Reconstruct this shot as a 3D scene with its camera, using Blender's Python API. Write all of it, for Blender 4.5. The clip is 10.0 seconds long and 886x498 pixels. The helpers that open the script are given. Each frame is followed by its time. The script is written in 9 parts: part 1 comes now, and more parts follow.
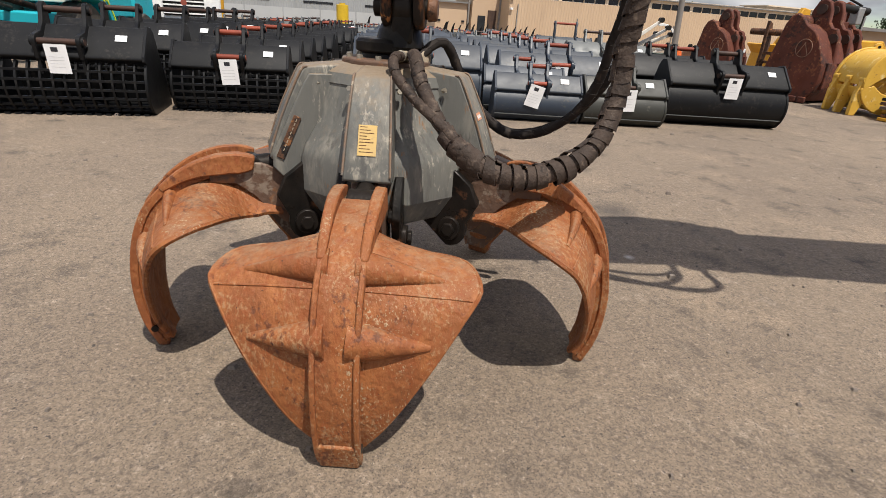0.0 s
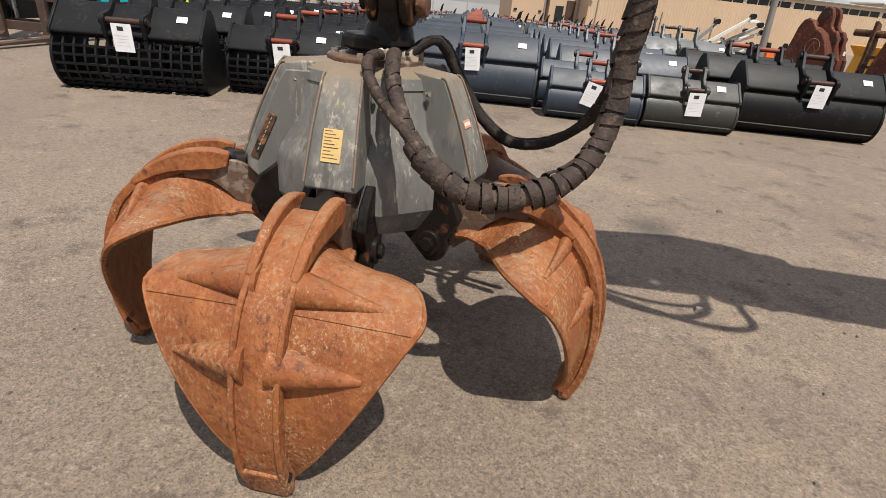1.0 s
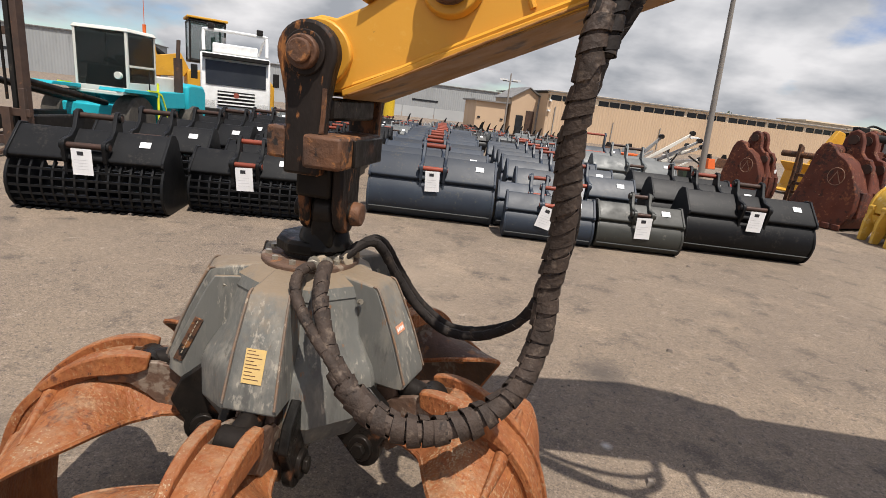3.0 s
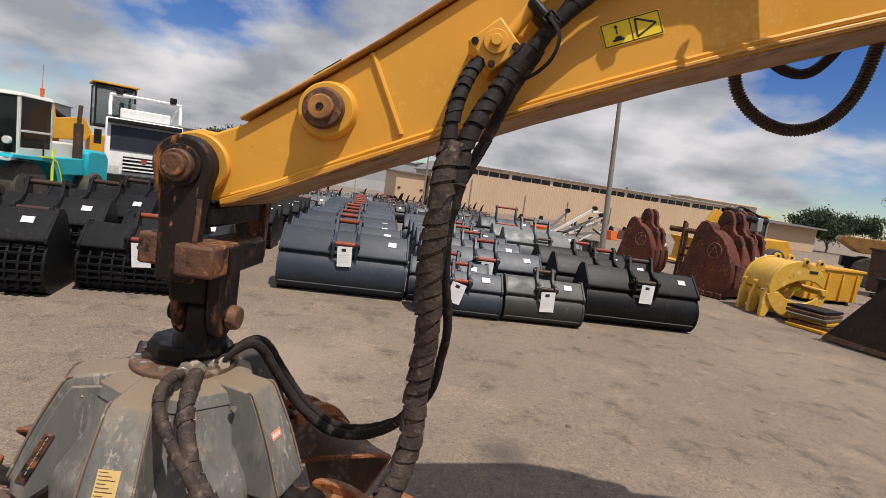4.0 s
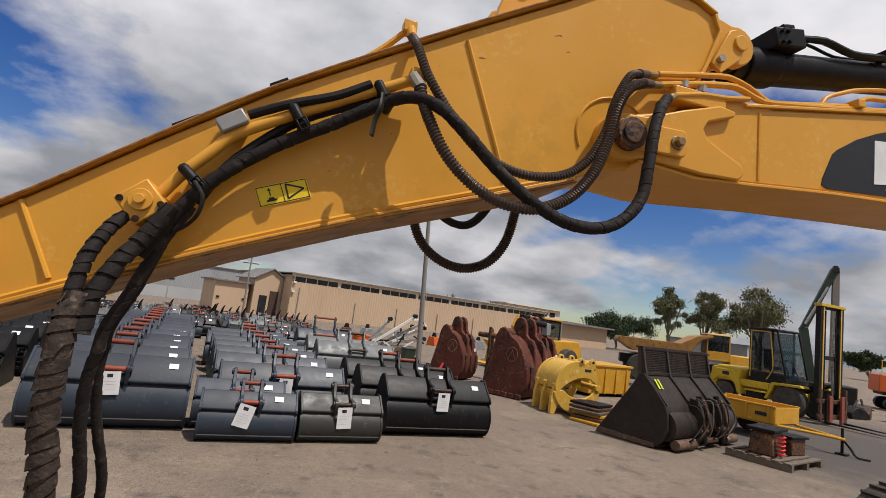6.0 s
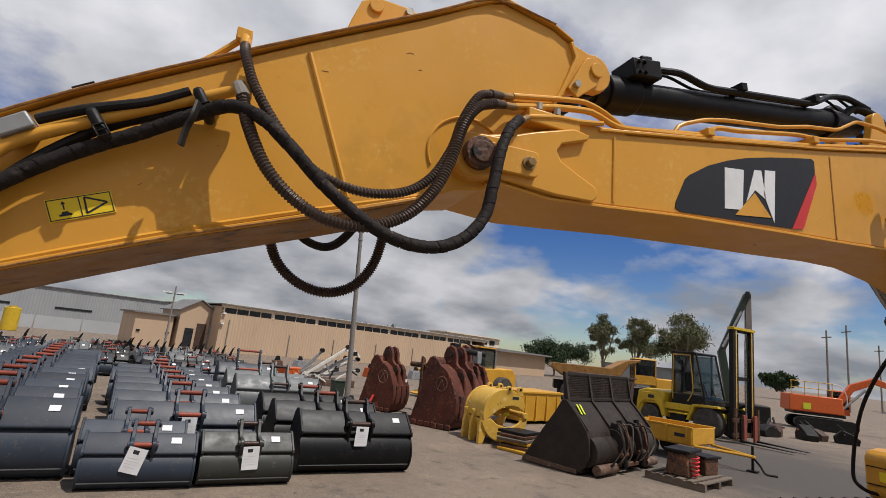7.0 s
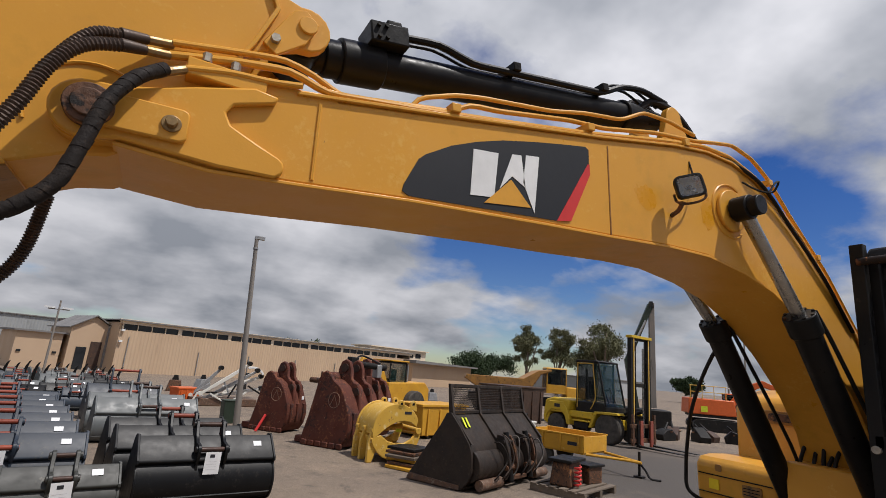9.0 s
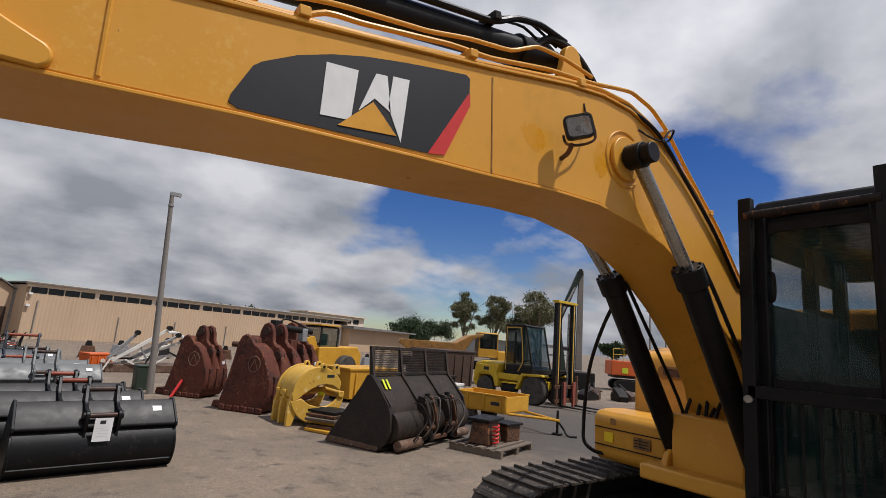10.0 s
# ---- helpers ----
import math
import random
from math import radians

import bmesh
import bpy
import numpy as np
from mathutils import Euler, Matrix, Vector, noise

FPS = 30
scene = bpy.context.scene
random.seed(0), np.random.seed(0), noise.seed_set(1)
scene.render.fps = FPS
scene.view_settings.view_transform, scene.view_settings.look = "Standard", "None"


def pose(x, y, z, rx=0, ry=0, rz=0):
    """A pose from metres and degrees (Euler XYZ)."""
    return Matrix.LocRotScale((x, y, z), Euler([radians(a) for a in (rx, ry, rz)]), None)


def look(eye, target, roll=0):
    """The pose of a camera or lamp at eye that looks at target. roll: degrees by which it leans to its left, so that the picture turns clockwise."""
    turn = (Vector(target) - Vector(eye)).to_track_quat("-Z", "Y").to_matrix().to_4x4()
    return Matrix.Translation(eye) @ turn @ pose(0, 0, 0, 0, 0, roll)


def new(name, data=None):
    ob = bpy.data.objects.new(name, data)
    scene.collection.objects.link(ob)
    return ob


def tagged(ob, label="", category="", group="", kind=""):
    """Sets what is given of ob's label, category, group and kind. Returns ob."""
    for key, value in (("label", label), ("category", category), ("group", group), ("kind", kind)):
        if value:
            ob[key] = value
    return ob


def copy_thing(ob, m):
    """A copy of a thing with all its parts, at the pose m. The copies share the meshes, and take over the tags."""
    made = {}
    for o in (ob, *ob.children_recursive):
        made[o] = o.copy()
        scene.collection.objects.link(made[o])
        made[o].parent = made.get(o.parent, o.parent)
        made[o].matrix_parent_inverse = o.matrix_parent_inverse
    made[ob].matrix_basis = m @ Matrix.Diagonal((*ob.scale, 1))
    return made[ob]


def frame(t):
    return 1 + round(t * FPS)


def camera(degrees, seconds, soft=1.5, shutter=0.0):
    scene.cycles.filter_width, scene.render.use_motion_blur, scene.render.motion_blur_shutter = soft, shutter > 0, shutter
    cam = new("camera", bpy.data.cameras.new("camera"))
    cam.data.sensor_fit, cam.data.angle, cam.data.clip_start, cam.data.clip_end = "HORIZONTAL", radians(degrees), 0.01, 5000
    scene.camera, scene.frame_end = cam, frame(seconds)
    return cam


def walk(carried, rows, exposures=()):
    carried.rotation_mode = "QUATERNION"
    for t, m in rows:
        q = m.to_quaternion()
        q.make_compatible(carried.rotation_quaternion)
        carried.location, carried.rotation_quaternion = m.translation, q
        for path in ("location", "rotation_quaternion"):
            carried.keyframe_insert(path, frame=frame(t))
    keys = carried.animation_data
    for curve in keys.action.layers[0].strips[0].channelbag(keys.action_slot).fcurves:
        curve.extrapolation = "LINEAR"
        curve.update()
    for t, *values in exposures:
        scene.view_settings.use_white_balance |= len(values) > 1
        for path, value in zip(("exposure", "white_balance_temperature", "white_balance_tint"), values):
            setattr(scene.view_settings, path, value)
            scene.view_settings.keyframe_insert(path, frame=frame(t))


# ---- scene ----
cam = camera(82.1, 10.0, soft=0.6)
# seconds, x, y, z, yaw, pitch, roll
ROWS = [
    (0.0, 0.003, 0.411, 1.275, 6.22, -24.41, -3.61),
    (0.5, 0.180, 0.529, 1.286, 11.58, -25.81, -4.81),
    (1.0, 0.267, 0.643, 1.321, 14.36, -26.15, -5.04),
    (1.5, 0.272, 0.738, 1.399, 15.59, -25.23, -4.98),
    (2.0, 0.249, 0.786, 1.494, 16.04, -23.28, -5.32),
    (3.5, 0.368, 0.827, 1.762, 6.73, -11.26, -7.21),
    (4.0, 0.445, 0.790, 1.830, 2.40, -7.12, -7.92),
    (4.5, 0.569, 0.705, 1.882, -2.34, -2.83, -7.81),
    (5.0, 0.694, 0.606, 1.936, -6.97, 1.32, -7.50),
    (5.5, 0.812, 0.561, 1.978, -11.50, 4.69, -7.35),
    (6.0, 0.960, 0.541, 2.006, -16.05, 7.33, -7.22),
    (7.5, 1.597, 0.491, 2.056, -23.88, 12.78, -5.39),
    (8.0, 1.882, 0.463, 2.095, -24.75, 13.68, -4.93),
    (8.5, 2.172, 0.464, 2.119, -27.10, 13.73, -4.73),
    (9.0, 2.420, 0.474, 2.119, -29.82, 13.50, -4.66),
    (9.5, 2.640, 0.482, 2.094, -33.13, 12.51, -4.78),
    (10.0, 2.882, 0.508, 2.066, -36.39, 10.39, -4.49),
]
walk(cam, [(t, pose(x, y, z, 90 + pitch, roll, yaw)) for t, x, y, z, yaw, pitch, roll in ROWS],
     exposures=[(0.0, 0.17, 6600, 10.5), (2.0, 0.25, 6500, 11), (3.5, 0.06, 6600, 12), (4.5, -0.15, 6600, 13), (5.5, -0.25, 6550, 13), (7.5, -0.36, 6350, 12.5), (10.0, -0.36, 6300, 13)])

# ---- world and sun ----
SUN_DIR = Vector((0.30, -0.385, 1.0)).normalized()
SUN_EL = math.asin(SUN_DIR.z)
world = bpy.data.worlds.new("sky")
scene.world = world
world.use_nodes = True
wn, wl = world.node_tree.nodes, world.node_tree.links
wn.clear()


def wnode(kind, **kw):
    n = wn.new(kind)
    for k, v in kw.items():
        if k == "op":
            n.operation = v
        else:
            n.inputs[int(k[1:])].default_value = v
    return n


sky = wn.new("ShaderNodeTexSky")
sky.sky_type, sky.sun_disc = "NISHITA", False
sky.sun_elevation = SUN_EL
sky.sun_rotation = math.atan2(SUN_DIR.x, SUN_DIR.y)
sky.altitude, sky.air_density, sky.dust_density, sky.ozone_density = 20, 1.0, 0.3, 2.5
coord = wn.new("ShaderNodeTexCoord")
sep = wn.new("ShaderNodeSeparateXYZ")
wl.new(coord.outputs["Generated"], sep.inputs[0])
up = wnode("ShaderNodeMath", op="MAXIMUM", i1=0.0)
wl.new(sep.outputs[2], up.inputs[0])
lift = wnode("ShaderNodeMath", op="ADD", i1=0.32)
wl.new(up.outputs[0], lift.inputs[0])
dx = wnode("ShaderNodeMath", op="DIVIDE")
dy = wnode("ShaderNodeMath", op="DIVIDE")
for d, k in ((dx, 0), (dy, 1)):
    wl.new(sep.outputs[k], d.inputs[0])
    wl.new(lift.outputs[0], d.inputs[1])
flat = wn.new("ShaderNodeCombineXYZ")
wl.new(dx.outputs[0], flat.inputs[0])
wl.new(dy.outputs[0], flat.inputs[1])
flat.inputs[2].default_value = 3.04


def sky_noise(scale, detail, rough, shift):
    m = wn.new("ShaderNodeMapping")
    m.inputs[1].default_value = shift
    wl.new(flat.outputs[0], m.inputs[0])
    n = wn.new("ShaderNodeTexNoise")
    n.inputs["Scale"].default_value, n.inputs["Detail"].default_value = scale, detail
    n.inputs["Roughness"].default_value = rough
    wl.new(m.outputs[0], n.inputs["Vector"])
    return n


cover = sky_noise(1.0, 9, 0.53, (30.534, 55.851, 56.696))
shade = sky_noise(2.3, 5, 0.5, (5.1, 2.2, 0))
deep = wn.new("ShaderNodeHueSaturation")
deep.inputs["Saturation"].default_value, deep.inputs["Value"].default_value = 1.38, 1.38
deep.inputs["Hue"].default_value = 0.518
wl.new(sky.outputs[0], deep.inputs["Color"])
ramp = wn.new("ShaderNodeValToRGB")
ramp.color_ramp.elements[0].position, ramp.color_ramp.elements[1].position = 0.408, 0.492
high = wn.new("ShaderNodeMapRange")
high.inputs[1].default_value, high.inputs[2].default_value, high.inputs[3].default_value, high.inputs[4].default_value = 0.72, 0.95, 0.0, 0.18
wl.new(sep.outputs[2], high.inputs[0])
thin = wnode("ShaderNodeMath", op="SUBTRACT")
wl.new(cover.outputs["Fac"], thin.inputs[0])
wl.new(high.outputs[0], thin.inputs[1])
wl.new(thin.outputs[0], ramp.inputs[0])
tone = wn.new("ShaderNodeValToRGB")
tone.color_ramp.elements[0].position, tone.color_ramp.elements[1].position = 0.36, 0.66
tone.color_ramp.elements[0].color, tone.color_ramp.elements[1].color = (5.9, 6.3, 6.9, 1), (13.8, 13.8, 14.0, 1)
wl.new(shade.outputs["Fac"], tone.inputs[0])
low = wn.new("ShaderNodeMapRange")
low.inputs[1].default_value, low.inputs[2].default_value, low.inputs[3].default_value, low.inputs[4].default_value = 0.05, 0.55, 0.72, 1.08
wl.new(sep.outputs[2], low.inputs[0])
base_grey = wn.new("ShaderNodeVectorMath")
base_grey.operation = "SCALE"
wl.new(tone.outputs[0], base_grey.inputs[0])
wl.new(low.outputs[0], base_grey.inputs["Scale"])
clouds = wn.new("ShaderNodeMixRGB")
wl.new(ramp.outputs[0], clouds.inputs[0])
wl.new(deep.outputs[0], clouds.inputs[1])
wl.new(base_grey.outputs[0], clouds.inputs[2])
back = wn.new("ShaderNodeBackground")
back.inputs[1].default_value = 0.071
wl.new(clouds.outputs[0], back.inputs[0])
wout = wn.new("ShaderNodeOutputWorld")
wl.new(back.outputs[0], wout.inputs[0])

sun = new("sun", bpy.data.lights.new("sun", "SUN"))
sun.data.energy, sun.data.angle, sun.data.color = 5.0, radians(0.53), (1.0, 0.955, 0.88)
sun.matrix_world = look(SUN_DIR * 60, (0, 0, 0))


# ---- materials ----
def mat(name, c1, c2, scale=3.0, rough=0.5, metal=0.0, bump=0.1, bscale=40.0, spots=(), rvar=0.15, vary=0.0, stretch=(1, 1, 1), coat=0.0):
    """Two-tone noise colour, layers of stains (colour, scale, threshold, softness), grain relief, uneven gloss."""
    m = bpy.data.materials.new(name)
    m.use_nodes = True
    nt = m.node_tree
    n, l = nt.nodes, nt.links
    bsdf = n["Principled BSDF"]
    tc = n.new("ShaderNodeTexCoord")
    mp = n.new("ShaderNodeMapping")
    mp.inputs[3].default_value = stretch
    l.new(tc.outputs["Object"], mp.inputs[0])

    def noise_fac(sc, lo, hi, detail=6, shift=0.0):
        t = n.new("ShaderNodeTexNoise")
        t.inputs["Scale"].default_value, t.inputs["Detail"].default_value = sc, detail
        t.inputs["Roughness"].default_value = 0.62
        if shift:
            a = n.new("ShaderNodeVectorMath")
            a.inputs[1].default_value = (shift, shift * 0.7, -shift)
            l.new(mp.outputs[0], a.inputs[0])
            l.new(a.outputs[0], t.inputs["Vector"])
        else:
            l.new(mp.outputs[0], t.inputs["Vector"])
        r = n.new("ShaderNodeMapRange")
        r.inputs[1].default_value, r.inputs[2].default_value = lo, hi
        l.new(t.outputs["Fac"], r.inputs[0])
        return r.outputs[0]

    mix = n.new("ShaderNodeMixRGB")
    mix.inputs[1].default_value, mix.inputs[2].default_value = (*c1, 1), (*c2, 1)
    l.new(noise_fac(scale, 0.3, 0.7), mix.inputs[0])
    col = mix.outputs[0]
    for k, (sc, s, th, so, *gate) in enumerate(spots):
        mm = n.new("ShaderNodeMixRGB")
        mm.inputs[2].default_value = (*sc, 1)
        if gate:  # fine speckle that gathers in broad patches
            fine, broad = noise_fac(s, 0.0, 1.0, 5, 3.1 * (k + 1)), noise_fac(gate[0], 0.0, 1.0, 4, 1.7 * (k + 1))
            ad = n.new("ShaderNodeMath")
            l.new(fine, ad.inputs[0])
            l.new(broad, ad.inputs[1])
            rg = n.new("ShaderNodeMapRange")
            rg.inputs[1].default_value, rg.inputs[2].default_value = th + 0.5, th + so + 0.5
            l.new(ad.outputs[0], rg.inputs[0])
            l.new(rg.outputs[0], mm.inputs[0])
        else:
            l.new(noise_fac(s, th, th + so, 8, 3.1 * (k + 1)), mm.inputs[0])
        l.new(col, mm.inputs[1])
        col = mm.outputs[0]
    if vary:
        oi = n.new("ShaderNodeObjectInfo")
        hs = n.new("ShaderNodeHueSaturation")
        mr = n.new("ShaderNodeMapRange")
        mr.inputs[3].default_value, mr.inputs[4].default_value = 1 - vary, 1 + vary
        l.new(oi.outputs["Random"], mr.inputs[0])
        l.new(mr.outputs[0], hs.inputs["Value"])
        l.new(col, hs.inputs["Color"])
        col = hs.outputs[0]
    l.new(col, bsdf.inputs["Base Color"])
    rr = n.new("ShaderNodeMapRange")
    rr.inputs[3].default_value, rr.inputs[4].default_value = max(0.05, rough - rvar), min(1, rough + rvar)
    l.new(noise_fac(scale * 2.7, 0.3, 0.7, 5, 9.0), rr.inputs[0])
    l.new(rr.outputs[0], bsdf.inputs["Roughness"])
    bsdf.inputs["Metallic"].default_value = metal
    bsdf.inputs["Specular IOR Level"].default_value = 0.3
    bsdf.inputs["Coat Weight"].default_value = coat
    if bump:
        g = n.new("ShaderNodeTexNoise")
        g.inputs["Scale"].default_value, g.inputs["Detail"].default_value = bscale, 4
        l.new(mp.outputs[0], g.inputs["Vector"])
        b = n.new("ShaderNodeBump")
        b.inputs["Strength"].default_value, b.inputs["Distance"].default_value = bump, 0.01
        l.new(g.outputs["Fac"], b.inputs["Height"])
        l.new(b.outputs[0], bsdf.inputs["Normal"])
    return m


def by_island(m, spread):
    """Let each loose piece of a mesh differ in brightness."""
    n, l = m.node_tree.nodes, m.node_tree.links
    bsdf = n["Principled BSDF"]
    src = bsdf.inputs["Base Color"].links[0].from_socket
    ge = n.new("ShaderNodeNewGeometry")
    mr = n.new("ShaderNodeMapRange")
    mr.inputs[3].default_value, mr.inputs[4].default_value = 1 - spread, 1 + spread
    hs = n.new("ShaderNodeHueSaturation")
    l.new(ge.outputs["Random Per Island"], mr.inputs[0])
    l.new(mr.outputs[0], hs.inputs["Value"])
    l.new(src, hs.inputs["Color"])
    l.new(hs.outputs[0], bsdf.inputs["Base Color"])


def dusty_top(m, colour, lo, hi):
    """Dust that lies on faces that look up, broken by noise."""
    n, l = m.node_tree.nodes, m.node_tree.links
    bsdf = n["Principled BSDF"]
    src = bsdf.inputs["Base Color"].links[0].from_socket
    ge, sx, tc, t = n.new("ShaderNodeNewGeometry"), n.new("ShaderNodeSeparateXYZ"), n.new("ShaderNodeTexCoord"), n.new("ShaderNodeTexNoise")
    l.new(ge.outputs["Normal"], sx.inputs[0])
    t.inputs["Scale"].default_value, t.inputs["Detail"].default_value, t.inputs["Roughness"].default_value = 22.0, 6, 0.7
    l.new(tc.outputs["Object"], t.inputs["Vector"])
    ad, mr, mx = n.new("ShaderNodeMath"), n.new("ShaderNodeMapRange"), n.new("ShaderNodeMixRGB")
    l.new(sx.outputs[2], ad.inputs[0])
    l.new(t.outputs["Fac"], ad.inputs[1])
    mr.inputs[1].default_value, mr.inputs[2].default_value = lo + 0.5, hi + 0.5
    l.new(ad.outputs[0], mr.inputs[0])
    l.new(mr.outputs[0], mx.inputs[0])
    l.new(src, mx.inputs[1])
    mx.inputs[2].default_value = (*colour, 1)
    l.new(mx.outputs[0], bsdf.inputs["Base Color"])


def plain(name, c, rough=0.5, metal=0.0):
    return mat(name, c, tuple(v * 0.82 for v in c), 6.0, rough, metal, 0.03, 80)


MACHINE_YELLOW = mat("excavator_yellow_paint", (0.65, 0.318, 0.040), (0.60, 0.284, 0.034), 1.6, 0.36, 0, 0.03, 90,
                 [((0.56, 0.278, 0.034), 9.0, 0.56, 0.22, 2.0), ((0.66, 0.36, 0.07), 40.0, 0.62, 0.2, 3.0), ((0.16, 0.08, 0.035), 26.0, 0.725, 0.03)], 0.09)
BROWN_YELLOW = mat("brown_yellow_paint", (0.36, 0.18, 0.04), (0.22, 0.11, 0.035), 3.0, 0.55, 0, 0.08, 60,
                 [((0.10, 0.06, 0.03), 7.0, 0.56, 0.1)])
WELD = mat("chipped_edge_rust", (0.42, 0.20, 0.05), (0.17, 0.075, 0.03), 26.0, 0.6, 0, 0.2, 70)
TINE_RUST = mat("orange_rusted_steel", (0.275, 0.096, 0.030), (0.19, 0.064, 0.023), 6.0, 0.64, 0.0, 0.7, 60,
                [((0.195, 0.060, 0.023), 4.5, 0.52, 0.20), ((0.315, 0.116, 0.039), 14.0, 0.48, 0.20), ((0.225, 0.066, 0.021), 45.0, 0.50, 0.14), ((0.31, 0.165, 0.08), 95.0, 0.585, 0.16, 4.0),
                 ((0.30, 0.17, 0.085), 85.0, 0.65, 0.12, 3.0), ((0.37, 0.27, 0.165), 140.0, 0.675, 0.09, 3.0), ((0.12, 0.042, 0.020), 60.0, 0.63, 0.12, 7.0), ((0.035, 0.020, 0.016), 80.0, 0.67, 0.03)], 0.12, stretch=(1, 1, 0.6))
TINE_DARK = mat("dark_brown_rusted_steel", (0.15, 0.085, 0.055), (0.08, 0.052, 0.038), 7.0, 0.6, 0.1, 0.4, 50,
                [((0.21, 0.16, 0.12), 20.0, 0.57, 0.08, 5.0), ((0.22, 0.10, 0.045), 14.0, 0.58, 0.08)])
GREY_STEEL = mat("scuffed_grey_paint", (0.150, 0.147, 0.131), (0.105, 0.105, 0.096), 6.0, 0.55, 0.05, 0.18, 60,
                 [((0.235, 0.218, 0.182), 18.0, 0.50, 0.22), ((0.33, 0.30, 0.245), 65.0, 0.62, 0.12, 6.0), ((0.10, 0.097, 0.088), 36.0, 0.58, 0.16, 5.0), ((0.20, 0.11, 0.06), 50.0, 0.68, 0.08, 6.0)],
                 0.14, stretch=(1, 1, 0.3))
DUST_TOP = mat("dusty_grey_beige_steel", (0.36, 0.285, 0.20), (0.27, 0.225, 0.17), 12.0, 0.8, 0.0, 0.2, 60,
               [((0.12, 0.105, 0.09), 22.0, 0.58, 0.08), ((0.42, 0.36, 0.27), 50.0, 0.58, 0.06)])
TRACK_STEEL = mat("dusty_track_steel", (0.085, 0.070, 0.056), (0.045, 0.038, 0.032), 8.0, 0.6, 0.3, 0.3, 40, [((0.17, 0.14, 0.11), 20.0, 0.56, 0.1)])
GREASE = mat("greasy_black_steel", (0.012, 0.0105, 0.0095), (0.026, 0.02, 0.016), 6.0, 0.42, 0.3, 0.15, 60,
             [((0.14, 0.06, 0.03), 9.0, 0.60, 0.08), ((0.01, 0.009, 0.008), 5.0, 0.5, 0.1)], 0.2)
LINK_RUST = mat("rust_brown_link_steel", (0.150, 0.066, 0.032), (0.070, 0.042, 0.030), 9.0, 0.6, 0.1, 0.5, 50,
                [((0.020, 0.017, 0.015), 28.0, 0.55, 0.10, 6.0), ((0.28, 0.12, 0.045), 36.0, 0.60, 0.10, 7.0)])
EDGE_RUST = mat("rusty_scuffed_edge", (0.20, 0.115, 0.065), (0.13, 0.12, 0.105), 22.0, 0.65, 0, 0.2, 70, [((0.33, 0.27, 0.20), 40.0, 0.60, 0.06)])
LINK_DARK = mat("dark_rust_streaked_steel", (0.030, 0.021, 0.017), (0.014, 0.012, 0.011), 6.0, 0.5, 0.1, 0.35, 50,
                [((0.13, 0.055, 0.026), 24.0, 0.55, 0.12, 5.0), ((0.28, 0.115, 0.04), 40.0, 0.63, 0.08, 6.0)], 0.15, stretch=(1, 1, 0.4))
HOSE_WRAP = mat("worn_spiral_hose_wrap", (0.085, 0.060, 0.047), (0.046, 0.035, 0.029), 18.0, 0.65, 0.0, 0.5, 80,
                [((0.16, 0.12, 0.092), 30.0, 0.57, 0.12), ((0.024, 0.019, 0.017), 22.0, 0.60, 0.08)], 0.14)
SLEEVE = mat("dark_dusty_hose_sleeve", (0.030, 0.024, 0.021), (0.017, 0.0145, 0.0135), 14.0, 0.72, 0.0, 0.3, 80,
             [((0.07, 0.052, 0.04), 20.0, 0.58, 0.12)], 0.12)
BRASS = mat("dull_brass_fitting", (0.34, 0.22, 0.09), (0.18, 0.12, 0.06), 20.0, 0.45, 0.5, 0.1, 90)
BLACK_RUBBER = mat("black_rubber_hose", (0.013, 0.012, 0.0118), (0.024, 0.021, 0.019), 14.0, 0.58, 0, 0.12, 90)
SPRING_HOSE = mat("brown_spring_guard", (0.090, 0.060, 0.044), (0.045, 0.033, 0.027), 20.0, 0.5, 0.3, 0.1, 90)
by_island(HOSE_WRAP, 0.45)
by_island(SLEEVE, 0.3)
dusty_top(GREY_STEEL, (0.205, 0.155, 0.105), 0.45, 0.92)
dusty_top(TINE_RUST, (0.29, 0.205, 0.125), 0.86, 1.40)
CHROME = mat("steel_rod", (0.42, 0.41, 0.39), (0.30, 0.29, 0.27), 5.0, 0.3, 0.9, 0.02, 80)
FITTING = mat("dull_steel_fitting", (0.44, 0.40, 0.33), (0.22, 0.19, 0.15), 20.0, 0.45, 0.6, 0.1, 90)
CYL_BLACK = mat("black_cylinder_paint", (0.008, 0.008, 0.0085), (0.015, 0.0135, 0.012), 5.0, 0.4, 0, 0.06, 60,
                [((0.05, 0.036, 0.025), 13.0, 0.66, 0.08)])
for dull in (GREASE, LINK_DARK, SLEEVE, BLACK_RUBBER, CYL_BLACK, HOSE_WRAP):
    dull.node_tree.nodes["Principled BSDF"].inputs["Specular IOR Level"].default_value = 0.14
DECAL_BLACK = mat("black_decal_film", (0.0165, 0.0175, 0.0205), (0.019, 0.020, 0.023), 6.0, 0.55, 0, 0.02, 80, (), 0.04)
WHITE = plain("white_paint", (0.78, 0.78, 0.76), 0.45)
RED = plain("red_decal_film", (0.62, 0.045, 0.04), 0.42)
STICKER = mat("faded_yellow_sticker", (0.62, 0.42, 0.14), (0.50, 0.35, 0.15), 12.0, 0.5, 0, 0.02, 80, [((0.35, 0.27, 0.18), 16.0, 0.66, 0.05)])
WARN = plain("warning_yellow_sticker", (0.88, 0.62, 0.02), 0.45)
ORANGE_STK = mat("orange_worn_sticker", (0.62, 0.22, 0.10), (0.5, 0.3, 0.2), 30.0, 0.5, 0, 0.02, 80)
